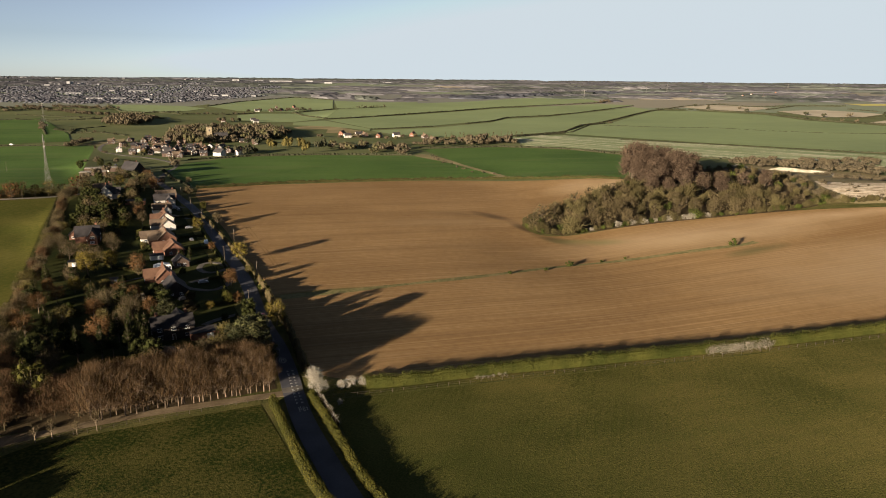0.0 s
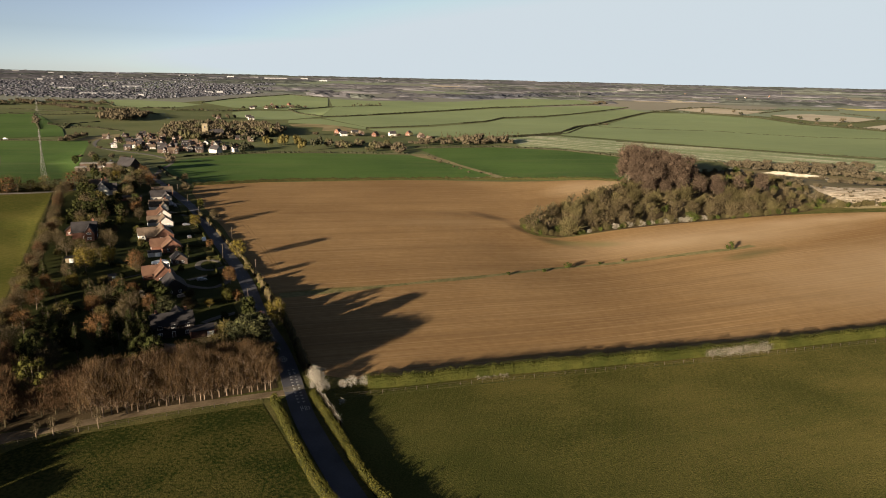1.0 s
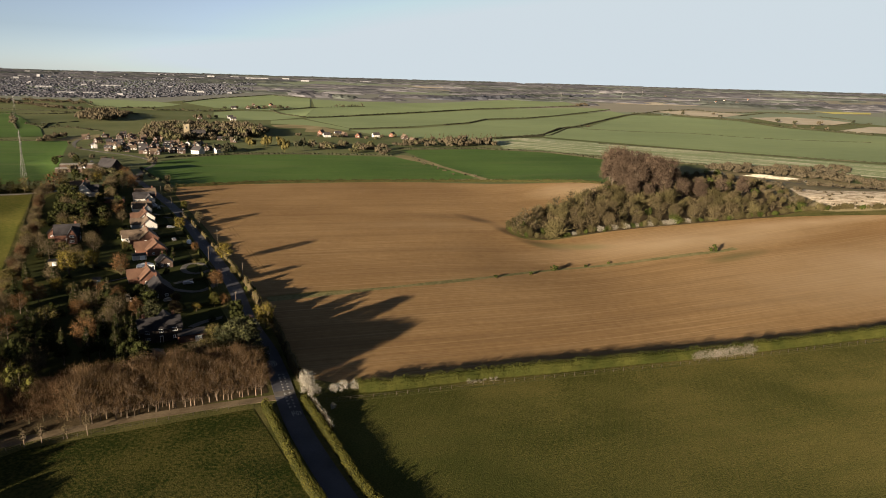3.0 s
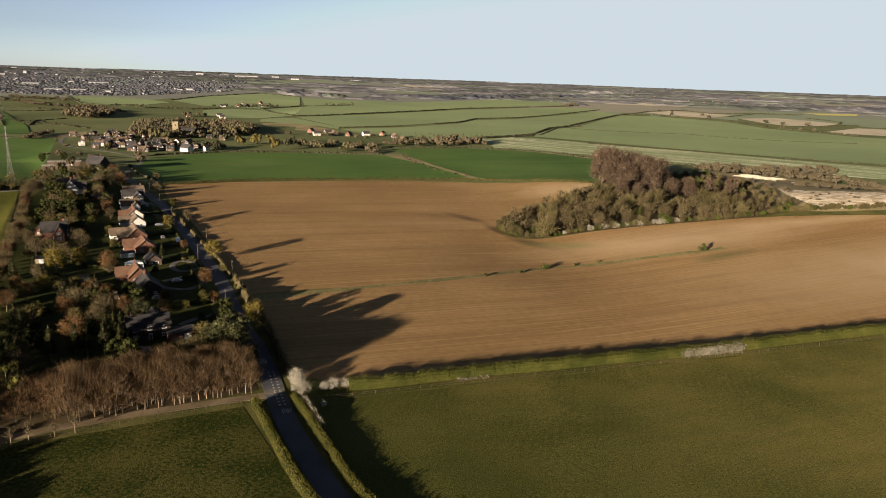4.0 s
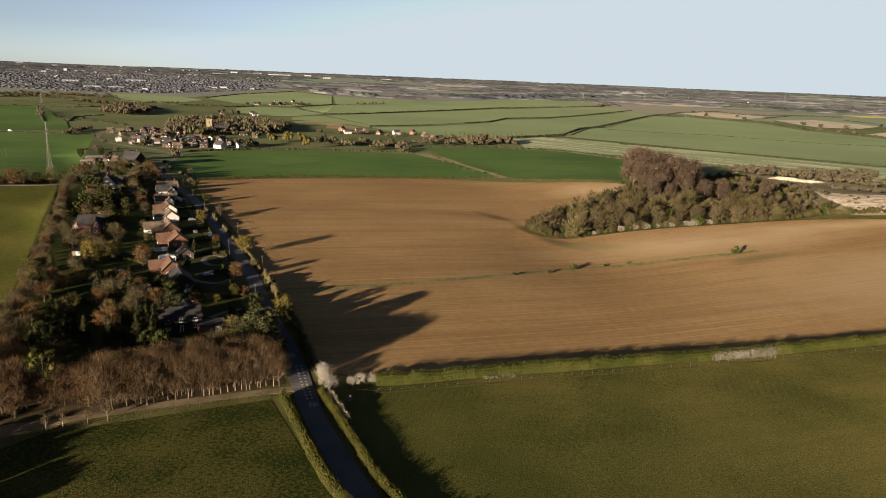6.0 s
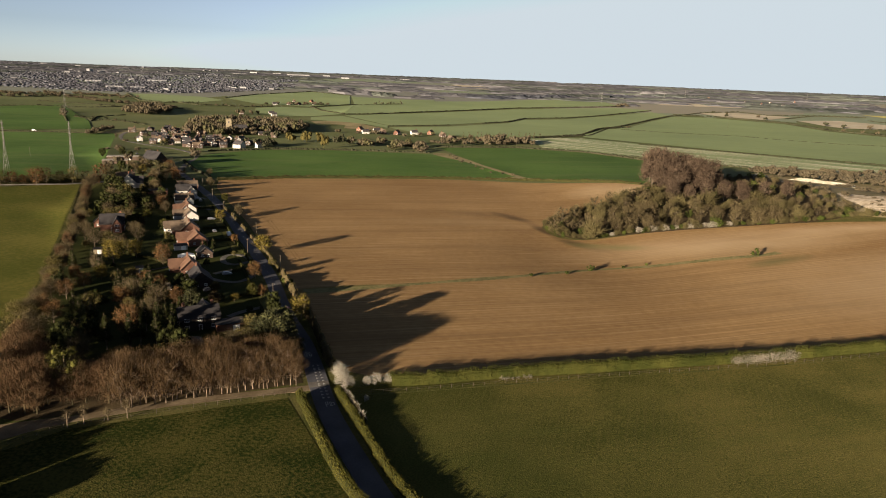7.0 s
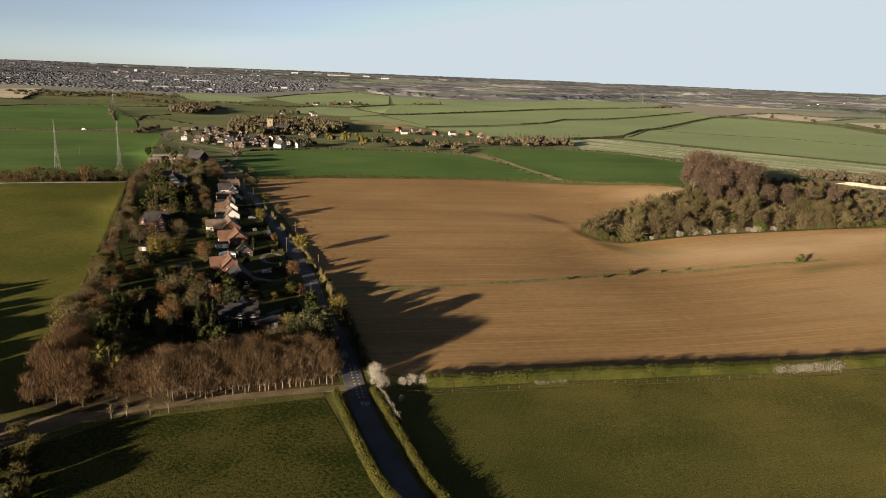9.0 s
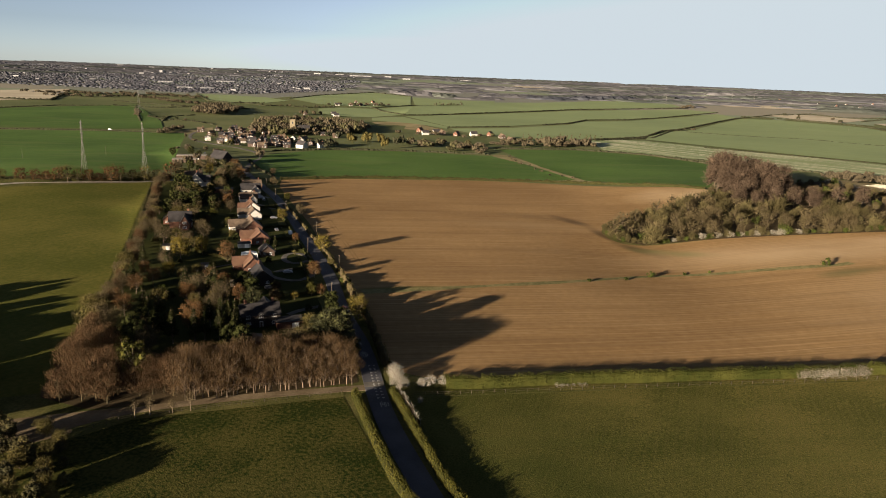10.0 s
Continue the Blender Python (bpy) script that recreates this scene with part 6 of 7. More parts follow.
def vehicle(x, y, yaw, paint, label, kind="car"):
    """A small car or van: body with cabin, glass, four wheels and lights."""
    ob = new(kind)
    ob.matrix_basis = pose(x, y, lie(x, y) + 0.17, 0, 0, yaw)
    L, W, top = (4.1, 1.75, 1.46) if kind == "car" else (4.9, 1.95, 2.05)
    prof = [(-L / 2, 0.35), (-L / 2, 0.78), (-L / 2 + 0.15, 0.92), (-L / 2 + 0.35, top - 0.1), (-L / 2 + 0.75, top), (0.45, top), (1.05, 0.98), (L / 2 - 0.15, 0.82), (L / 2, 0.62), (L / 2, 0.35)]
    v, f, n = [], [], len(prof)
    for s in (-1, 1):
        for px, pz in prof:
            tuck = 0.16 if pz > 1.0 else 0.0
            v.append((px, s * (W / 2 - tuck), pz))
    f.append(tuple(range(n)))
    f.append(tuple(range(2 * n - 1, n - 1, -1)))
    for i in range(n):
        j = (i + 1) % n
        f.append((i, i + n, j + n, j))
    body = mesh_ob("body", v, f, M[paint], ob)
    bv = body.modifiers.new("edges", "BEVEL")
    bv.width, bv.segments = 0.05, 2
    hw = W / 2 - 0.14
    glass = [((0.77, 0, 1.23), (0.03, hw - 0.1, 0.2)), ((-0.2, hw, 1.2), (0.75, 0.02, 0.17)), ((-0.2, -hw, 1.2), (0.75, 0.02, 0.17)), ((-L / 2 + 0.26, 0, 1.15), (0.02, hw - 0.1, 0.16))]
    for pane in glass:
        mesh_ob("window", *boxes([pane]), M["glass"], ob)
    for wx in (-L * 0.31, L * 0.31):
        for s in (-1, 1):
            wh = mesh_ob("wheel", *tubes([((wx, s * (W / 2 - 0.2), 0.32), (wx, s * (W / 2 + 0.01), 0.32), 0.32, 0.32)], 12), M["rubber"], ob)
            mesh_ob("rim", *tubes([((wx, s * (W / 2), 0.32), (wx, s * (W / 2 + 0.025), 0.32), 0.2, 0.18)], 8), M["steel"], wh)
    for s in (-1, 1):
        mesh_ob("headlight", *boxes([((L / 2 - 0.04, s * (W / 2 - 0.3), 0.66), (0.05, 0.16, 0.08))]), M["frame"], ob)
        mesh_ob("tail_light", *boxes([((-L / 2 + 0.03, s * (W / 2 - 0.2), 0.75), (0.05, 0.12, 0.08))]), M["car_red"], ob)
    tagged(ob, label, kind if kind == "car" else "van")
    return ob


vehicle(-60.0, 243.0, 113, "car_red", "small red car driving up the lane")
vehicle(-118.7, 357.2, 115, "car_white", "white van parked beside the road", "van")
for x, y, a in [(-174.9, 459.2, 30), (-172.1, 454.7, 28), (-177.7, 464.7, 32), (-169.3, 450.2, 25), (-180.5, 470.2, 30), (-165.5, 444.7, 118), (-140.3, 392.8, 28), (-128.4, 363.1, 120), (-96.1, 285.3, 30), (-96.1, 262.3, 40), (-301.3, 681.7, 60), (-288.2, 673.1, 60), (-306.7, 664.5, 100)]:
    vehicle(x, y, a, "car_grey", "grey-blue car parked by a house")
vehicle(-525, 862, 10, "car_white", "white van on the far field road", "van")


# village sign beside the road
def village_sign(x, y, yaw):
    ob = new("village_sign")
    ob.matrix_basis = pose(x, y, lie(x, y), 0, 0, yaw)
    for s in (-1, 1):
        mesh_ob("post", *tubes([((s * 0.7, 0, -0.2), (s * 0.7, 0, 1.7), 0.06, 0.06)], 6), M["steel"], ob)
    board = mesh_ob("board", *boxes([((0, -0.08, 1.15), (0.95, 0.03, 0.42))]), M["frame"], ob)
    mesh_ob("lettering", *boxes([((-0.1, -0.125, 1.28), (0.62, 0.012, 0.09)), ((0.05, -0.125, 1.02), (0.5, 0.012, 0.08))]), M["rubber"], board)
    mesh_ob("round_plate", *tubes([((0, -0.06, 2.25), (0, -0.1, 2.25), 0.3, 0.3)], 14), M["frame"], ob)
    mesh_ob("plate_post", *tubes([((0, 0, 1.5), (0, 0, 2.5), 0.04, 0.04)], 6), M["steel"], ob)
    tagged(ob, "white village name sign with small round plate", "road sign")


village_sign(-38.4, 203.5, 20)

# paint on the road, laid a little proud of it
lane_even = evenly(LANE, 1.0)


def at_lane(y):
    return min(lane_even, key=lambda p: abs(p[1] - y))


def painted(name, y, side, items, label):
    """A marking on the lane: flat slabs (across, along, half sizes) about a point beside the centre line."""
    px, py, dx, dy = at_lane(y)
    ob = mesh_ob(name, *boxes([((a, b, 0.0), (ha, hb, 0.012)) for a, b, ha, hb in items]), M["paint"])
    ob.matrix_basis = Matrix(((dy, dx, 0, px + dy * side), (-dx, dy, 0, py - dx * side), (0, 0, 1, lie(px, py) + 0.172), (0, 0, 0, 1)))
    tagged(ob, label, "road marking", "markings on the lane", "structure")


def tooth(y, side, flip):
    px, py, dx, dy = at_lane(y)
    v = [(-0.36, -0.42, 0.0), (0.36, 0.0 if flip else -0.42, 0.0), (-0.36, 0.42, 0.0), (-0.36, -0.42, -0.03), (0.36, 0.0 if flip else -0.42, -0.03), (-0.36, 0.42, -0.03)]
    ob = mesh_ob("road_tooth", v, [(0, 1, 2), (5, 4, 3), (0, 3, 4, 1), (1, 4, 5, 2), (2, 5, 3, 0)], M["paint"])
    ob.matrix_basis = Matrix(((dy, dx, 0, px + dy * side), (-dx, dy, 0, py - dx * side), (0, 0, 1, lie(px, py) + 0.21), (0, 0, 0, 1)))
    tagged(ob, "white triangular tooth marking on the road", "road marking", "teeth on the lane", "structure")


# paler slab across the road at the track mouth
px, py, dx, dy = at_lane(182.0)
patch = mesh_ob("road_patch", *boxes([((0, 0, 0), (2.85, 1.7, 0.012))]), M["drive"])
patch.matrix_basis = Matrix(((dy, dx, 0, px), (-dx, dy, 0, py), (0, 0, 1, lie(px, py) + 0.166), (0, 0, 0, 1)))
tagged(patch, "paler patch of road at the track mouth", "road patch", kind="structure")
for i in range(13):
    for side in (0.1, 1.5):
        tooth(174.0 + i * 1.75, side, True)
painted("painted_word", 170.2, 1.0, [(-0.95, 0, 0.10, 1.3), (-0.45, 0, 0.26, 0.15), (-0.45, 0.9, 0.07, 0.8), (0.1, 0, 0.07, 1.2), (0.5, 0, 0.07, 1.2), (0.3, 1.1, 0.2, 0.12), (0.3, -1.1, 0.2, 0.12), (1.0, 0.6, 0.22, 0.12), (1.0, -0.8, 0.22, 0.12), (1.2, 0, 0.07, 0.9)], "worn white word painted on the road")
ring = [(1.05 * math.cos(2 * math.pi * k / 20), 2.0 * math.sin(2 * math.pi * k / 20), 0.09, 0.28) for k in range(20)]
painted("speed_roundel", 203.0, -0.3, ring + [(-0.35, 0, 0.12, 0.9), (0.35, 0, 0.12, 0.9), (0.0, 0.8, 0.25, 0.14)], "worn white oval speed roundel on the road")
for i, y in enumerate(range(212, 480, 9)):
    painted("centre_dash", y, 0.0, [(0, 0, 0.05, 1.0)], "white centre line dash on the road")


# fences
def fence(line, spacing, h, label, rails=2):
    ob = new("fence")
    x0, y0 = line[0]
    base = Vector((x0, y0, lie(x0, y0)))
    ob.location = base
    rng_f = random.Random(5)
    post_data = None
    stops = evenly(line, spacing)
    for x, y, dx, dy in stops:
        if post_data is None:
            p = mesh_ob("post", *boxes([((0, 0, h / 2 - 0.1), (0.045, 0.045, h / 2 + 0.1))]), M["fence_wood"], ob)
            post_data = p.data
        else:
            p = new("post", post_data)
            p.parent = ob
        p.matrix_basis = Matrix.Translation(Vector((x, y, lie(x, y))) - base) @ pose(0, 0, 0, rng_f.uniform(-3, 3), rng_f.uniform(-3, 3), math.degrees(math.atan2(dy, dx)))
    for k in range(rails):
        z = h * (0.45 + 0.42 * k)
        segs = [((Vector((a[0], a[1], lie(a[0], a[1]) + z)) - base), (Vector((b[0], b[1], lie(b[0], b[1]) + z)) - base), 0.022, 0.022) for a, b in zip(stops, stops[1:])]
        mesh_ob("rail", *tubes(segs, 4), M["fence_wood"], ob)
    tagged(ob, label, "fence")


fence(rounded([(-24, 177.8), (-14.3, 179.8), (8.1, 185.9), (24.7, 190.4), (41.8, 194.8), (77, 202.2), (152.8, 216.4), (285.8, 239)], 5), 3.3, 1.2, "weathered post and rail fence along the pasture")
fence(rounded([(-44, 175), (-58, 168.5), (-72, 162), (-84, 156), (-93, 151.5), (-101, 143)], 5), 3.0, 1.15, "weathered post and wire fence beside the track")
fence([(-249.9, 479.8), (-270.6, 462.8), (-301.6, 438.7)], 4.0, 1.2, "pale roadside fence behind the pasture")


# pylons
def pylon(x, y, h, yaw, foot=3.4):
    ob = new("pylon")
    ob.matrix_basis = pose(x, y, lie(x, y), 0, 0, yaw)
    waist = foot * 0.25
    half = lambda z: foot * (1 - z / (h * 0.62)) + waist if z < h * 0.62 else waist - 0.7 * waist * (z - h * 0.62) / (h * 0.38)
    for sx in (-1, 1):
        for sy in (-1, 1):
            leg = [(((sx * half(a), sy * half(a), a)), ((sx * half(b), sy * half(b), b)), 0.08, 0.08) for a, b in ((0, h * 0.31), (h * 0.31, h * 0.62), (h * 0.62, h))]
            mesh_ob("leg", *tubes(leg, 4), M["steel"], ob)
    levels = [0, 0.12, 0.23, 0.33, 0.42, 0.50, 0.56, 0.62, 0.69, 0.76, 0.83, 0.90, 1.0]
    lace = []
    for a, b in zip(levels, levels[1:]):
        za, zb = a * h, b * h
        ha, hb = half(za), half(zb)
        for s in (-1, 1):
            lace += [((-ha, s * ha, za), (hb, s * hb, zb), 0.028, 0.028), ((ha, s * ha, za), (-hb, s * hb, zb), 0.028, 0.028), ((s * ha, -ha, za), (s * hb, hb, zb), 0.028, 0.028), ((s * ha, ha, za), (s * hb, -hb, zb), 0.028, 0.028)]
    mesh_ob("lattice", *tubes(lace, 3), M["steel"], ob)
    for z, reach in ((0.80, foot * 0.95), (0.88, foot * 1.1), (0.96, foot * 0.8)):
        zz = z * h
        for s in (-1, 1):
            arm = mesh_ob("arm", *tubes([((0, -0.6, zz), (s * reach, 0, zz), 0.09, 0.06), ((0, 0.6, zz), (s * reach, 0, zz), 0.09, 0.06), ((0, 0, zz + 1.2), (s * reach, 0, zz), 0.08, 0.05)], 4), M["steel"], ob)
            mesh_ob("insulator", *tubes([((s * reach, 0, zz), (s * reach, 0, zz - 1.6), 0.10, 0.10)], 5), M["slate"], arm)
    tagged(ob, "tall galvanised steel lattice pylon", "pylon", "pylons")


pylon(-292.4, 445.9, 41.0, 150, 1.5)
pylon(-265.3, 475.4, 41.0, 150, 1.5)
pylon(-632, 1127, 42, 150)
for x, y, h in [(-421.5, 557.6, 8), (-375.4, 606.7, 8)]:
    lamp_pole(x, y, h)

# hedges between the front gardens
for i, (y, a, b) in enumerate([(262, 5, 18), (296, 5, 16), (326, 5, 17), (350, 5, 20), (376, 5, 19), (402, 5, 18), (428, 5, 20)]):
    px, py, dx, dy = at_lane(y)
    hedge("hedge", [(px - dy * a, py + dx * a), (px - dy * (a + b) / 2, py + dx * (a + b) / 2 + 0.5), (px - dy * b, py + dx * b)], 1.2, 1.5, "dark clipped hedge between front gardens", "needles", pieces=14, seed=30 + i, wave=0.2)
hedge("hedge", [(p[0] - p[3] * 5.2, p[1] + p[2] * 5.2) for p in lane_even if 305 < p[1] < 440][::6], 1.1, 1.3, "dark front garden hedge along the road", "leaf", pieces=10, seed=41, wave=0.5)

# farther pylons and field poles
for x, y in [(486, 2412), (778, 2702), (907, 2863), (1379, 2837)]:
    pylon(x, y, 36, 40)
for x, y in [(693, 1559), (764, 1459), (826, 1355), (583, 1529), (481, 1699), (555, 1794), (416, 1736)]:
    lamp_pole(x, y, 10)
for i, (x, y) in enumerate([(1048, 2551), (1050, 2516), (1126, 2656), (1191, 2729), (1188, 2615), (1334, 2841), (1096, 2734), (1032, 2947), (1042, 2417), (1104, 2480)]):
    house(x, y, (28, 118, 70)[i % 3], 9, 7, 3.4, 3.0, ("render", "brick_dark", "brick")[i % 3], ("slate", "tile_brown")[i % 2], ("white rendered", "dark brick", "red brick")[i % 3] + " farmhouse of a far hamlet", chimneys=1, storeys=1, seed=80 + i, name="farmhouse")
# ---------------------------------------------------------------- the distance
def canopy(name, spots, label, category, materials, per=10, seed=3, size=1.0):
    """Far trees as one mass: each spot (x, y, height, width) gets a stem and four or five leafy lumps thick with sprays."""
    rng_c = random.Random(seed)
    verts, faces, index = [], [], []

    def add(part_v, part_f, which):
        o = len(verts)
        verts.extend(part_v)
        faces.extend(tuple(i + o for i in t) for t in part_f)
        index.extend([which] * len(part_f))

    for x, y, h, w in spots:
        z = lie(x, y)
        which = rng_c.randrange(len(materials))
        lumps = 11 if w > 7 else 6 if w > 5 else 3
        sprays = []
        for k in range(lumps):
            a = 6.283 * (k + rng_c.random() * 0.6) / lumps
            q = w * rng_c.uniform(0.10, 0.40)
            c = Vector((x + q * math.cos(a), y + q * math.sin(a), z + h * rng_c.uniform(0.34, 0.74)))
            s = w * rng_c.uniform(0.20, 0.30)
            flat = min(max(h * 0.32 / s, 0.6), 2.2)
            add(*clump(rng_c, c, s * 0.6, flat, z - 0.1), which)
            for _ in range(per // lumps):
                d = sphere_point(rng_c)
                sprays.append((c + Vector((d.x, d.y, d.z * flat)) * s * rng_c.uniform(0.65, 1.12), d))
        add(*bits(rng_c, sprays, (0.35 + w * 0.055) * size), which)
        add(*tubes([((x, y, z - 0.2), (x, y, z + h * 0.6), 0.25, 0.1)], 4), 0)
    ob = mesh_ob(name, verts, faces, [M[m] for m in materials])
    ob.data.polygons.foreach_set("material_index", index)
    tagged(ob, label, category, kind="stuff")


def domes(name, spots, label, category, materials, seed=3):
    """Woodland far away: a low uneven dome for each spot, massed together."""
    rng_c = random.Random(seed)
    verts, faces, index = [], [], []
    for x, y, h, w in spots:
        z = lie(x, y)
        which = rng_c.randrange(len(materials))
        o = len(verts)
        for ringr, level in ((0.46, -0.05), (0.5, 0.42), (0.3, 0.85)):
            for k in range(6):
                a = 2 * math.pi * (k + rng_c.uniform(-0.25, 0.25)) / 6
                q = w * ringr * rng_c.uniform(0.75, 1.2)
                verts.append((x + q * math.cos(a), y + q * math.sin(a), z + h * level * rng_c.uniform(0.8, 1.15)))
        verts.append((x, y, z + h))
        for lev in range(2):
            for k in range(6):
                a, b = o + lev * 6 + k, o + lev * 6 + (k + 1) % 6
                faces.append((a, b, b + 6, a + 6))
        for k in range(6):
            faces.append((o + 12 + k, o + 12 + (k + 1) % 6, o + 18))
        index += [which] * 18
    ob = mesh_ob(name, verts, faces, [M[m] for m in materials], smooth_faces=True)
    ob.data.polygons.foreach_set("material_index", index)
    tagged(ob, label, category, kind="stuff")


def woodland(name, patches, label, materials, seed=3):
    """Woods miles away as closed canopies: each patch (x, y, turn, half length, half depth, height) has a bumpy top and steep edges."""
    rng_c = random.Random(seed)
    verts, faces, index = [], [], []
    for x, y, turn, a, b, h in patches:
        nu, nv = max(6, int(a / 8)), 11
        o, which = len(verts), rng_c.randrange(len(materials))
        c, s = math.cos(turn), math.sin(turn)
        for i in range(nu + 1):
            u = -1 + 2 * i / nu
            wide = b * math.sqrt(max(1 - u * u, 0.0)) * (1 + 0.5 * noise.noise(Vector((x + u * a, y, seed)) * 0.02)) + 2
            for j in range(nv + 1):
                v = -1 + 2 * j / nv
                px, py = x + u * a * c - v * wide * s, y + u * a * s + v * wide * c
                edge = min(1.0, 4 * (1 - abs(v)), 5 * (1 - abs(u)))
                up = h * edge * (0.85 + 0.5 * noise.noise(Vector((px * 0.02, py * 0.02, 1))) + 0.7 * noise.noise(Vector((px * 0.07, py * 0.07, 2))))
                verts.append((px, py, lie(px, py) + up - 0.3))
        for i in range(nu):
            for j in range(nv):
                k = o + i * (nv + 1) + j
                faces.append((k, k + nv + 1, k + nv + 2, k + 1))
                index.append(which)
    ob = mesh_ob(name, verts, faces, [M[m] for m in materials])
    ob.data.polygons.foreach_set("material_index", index)
    tagged(ob, label, "trees", kind="stuff")


def along(line, step, h, w, spread, rng_c, out):
    for x, y, dx, dy in evenly(line, step):
        if rng_c.random() < 0.12:
            continue
        out.append((x + rng_c.uniform(-spread, spread), y + rng_c.uniform(-spread, spread), h * rng_c.uniform(0.6, 1.3), w * rng_c.uniform(0.8, 1.3)))


def within(poly, gap, h, w, rng_c, out, share=1.0):
    xs, ys = [p[0] for p in poly], [p[1] for p in poly]
    x = min(xs)
    while x < max(xs):
        y = min(ys)
        while y < max(ys):
            px, py = x + rng_c.uniform(-0.5, 0.5) * gap, y + rng_c.uniform(-0.5, 0.5) * gap
            if inside(poly, px, py) and rng_c.random() < share:
                out.append((px, py, h * rng_c.uniform(0.65, 1.3), w * rng_c.uniform(0.8, 1.3)))
            y += gap
        x += gap


rc = random.Random(77)
TOWN = [(-1500, 1880), (-1257, 1920), (-966, 1930), (-803, 2010), (-690, 2250), (-608, 2450), (-640, 2900), (-900, 3800), (-1500, 4200), (-2500, 4000), (-2750, 3000)]
# low field hedges far off
spots = []
for line, h, w in [
    ([(-907, 1156), (-885, 1279), (-775, 1369), (-634, 1126), (-570, 1019)], 2.6, 5), ([(-639, 812), (-582, 838), (-521, 857), (-451, 862)], 2.0, 4),
    ([(-896, 1491), (-731, 1441), (-667, 1449), (-560, 1430)], 3.2, 6), ([(-809, 1345), (-741, 1336), (-705, 1367), (-671, 1421)], 3.0, 6),
    ([(-610, 1114), (-554, 1064), (-520, 1071), (-456, 1021)], 2.6, 5), ([(-547, 1042), (-584, 1131), (-576, 1169), (-565, 1194)], 2.4, 5),
    ([(-671, 1657), (-578, 1579), (-522, 1600), (-475, 1589), (-434, 1648)], 4.0, 8), ([(-890, 1895), (-752, 1660), (-681, 1615), (-614, 1675)], 4.0, 8),
    ([(-628, 1905), (-608, 2124), (-500, 2408), (-348, 2286)], 4.5, 9), ([(-351, 1689), (-282, 1849), (-150, 1970)], 3.2, 7),
    ([(-350, 1690), (-300, 1560), (-235, 1467), (-193, 1498), (-82, 1667), (27, 1811), (157, 1992), (418, 2191), (504, 2262)], 4.4, 8),
    ([(-114, 1185), (-60, 1228), (-11, 1271)], 2.6, 5), ([(50, 1356), (103, 1435), (151, 1580), (252, 1661), (340, 1772), (449, 1939), (575, 2118)], 3.2, 6),
    ([(107, 1063), (152, 1104), (206, 1162), (268, 1334), (317, 1406), (469, 1719), (559, 1884), (710, 2085)], 3.6, 7),
    ([(118, 1062), (165, 1100), (219, 1160), (281, 1330), (330, 1402)], 2.6, 5),
    ([(314, 1343), (400, 1303), (513, 1292), (572, 1234), (651, 1192), (782, 1183)], 2.0, 5),
    ([(599, 1968), (686, 1943), (752, 1870), (821, 1784), (822, 1585), (876, 1477), (915, 1389)], 5.0, 9),
    ([(710, 2085), (863, 2196), (900, 2074), (1094, 2123), (1200, 2094)], 4.4, 8), ([(894, 1946), (1053, 2109), (1179, 2087)], 4.0, 8), ([(922, 1624), (990, 1648), (1133, 1727)], 4.0, 8),
    ([(268, 1025), (370, 964), (460, 910), (555, 863), (800, 720)], 2.2, 5),
    ([(-260.2, 724.8), (-199, 775), (-110, 795), (-30, 800)], 3, 5), ([(-23, 872), (76, 905), (160, 885), (226, 812)], 3, 5),
    ([(466, 716), (307, 792), (224, 846), (114, 905)], 2.8, 6), ([(-250.2, 635.3), (-221, 581.3), (-193.5, 544.8)], 2.5, 4),
    ([(-1085, 1386), (-990, 1413), (-1126, 1675)], 5, 10), ([(1133, 1969), (1155, 1832), (1111, 1769)], 4, 9), ([(159.4, 560.8), (212.2, 750.1)], 2.5, 4)]:
    along(line, w * 0.42, h * 0.62, w * 0.72, w * 0.1, rc, spots)
domes("far_hedges", spots, "dark hedges dividing the far fields", "hedge", ["hedge_far"])

# single trees along the grass track and fields
spots = []
for line, step, h, w, s in [([(-7, 776), (11, 712), (30, 655), (57.8, 627.5)], 12, 3.0, 4, 3), ([(712, 2125), (862, 1925)], 50, 9, 11, 8), ([(822, 1585), (876, 1477)], 40, 8, 10, 4), ([(-434, 1640), (-475, 1580), (-578, 1570)], 16, 6, 7, 8), ([(-610, 1114), (-456, 1021)], 18, 5, 6, 6), ([(-671, 1421), (-809, 1345)], 26, 5, 7, 5)]:
    along(line, step, h, w, s, rc, spots)
spots += [(893, 1726, 12, 13), (903, 1664, 11, 13), (960, 1655, 12, 14), (734, 1942, 10, 12), (812, 1876, 9, 13), (322, 1400, 5, 9), (340, 1405, 4, 10), (-418, 1335, 11, 10), (-410, 1342, 12, 8), (-392, 1336, 10, 10), (-384, 1352, 9, 9)]
canopy("field_trees", spots, "scattered small trees on the far fields", "trees", ["wood_mid", "hedge_far"], per=70, seed=5)

# trees about the far village
spots = []
within([(-355, 909), (-306, 890), (-269, 931), (-219, 973), (-233, 1096), (-298, 1164), (-412, 1123), (-395, 1031)], 10, 11.5, 12, rc, spots, 0.92)
within([(-420, 800), (-360, 960), (-250, 900), (-215, 800), (-259.5, 743.5), (-329.3, 758.5)], 21, 4.5, 6, rc, spots, 0.45)
within([(-134, 853), (-108, 842), (-83, 859), (-88, 909), (-137, 896)], 9, 6.5, 8, rc, spots, 0.8)
within([(-78, 813), (-38, 791), (-32, 817), (-50, 893), (-79, 890)], 10, 8, 9, rc, spots, 0.6)
within([(-43, 889), (0, 898), (68, 924), (72, 992), (0, 962), (-45, 927)], 11, 6.5, 8, rc, spots, 0.6)
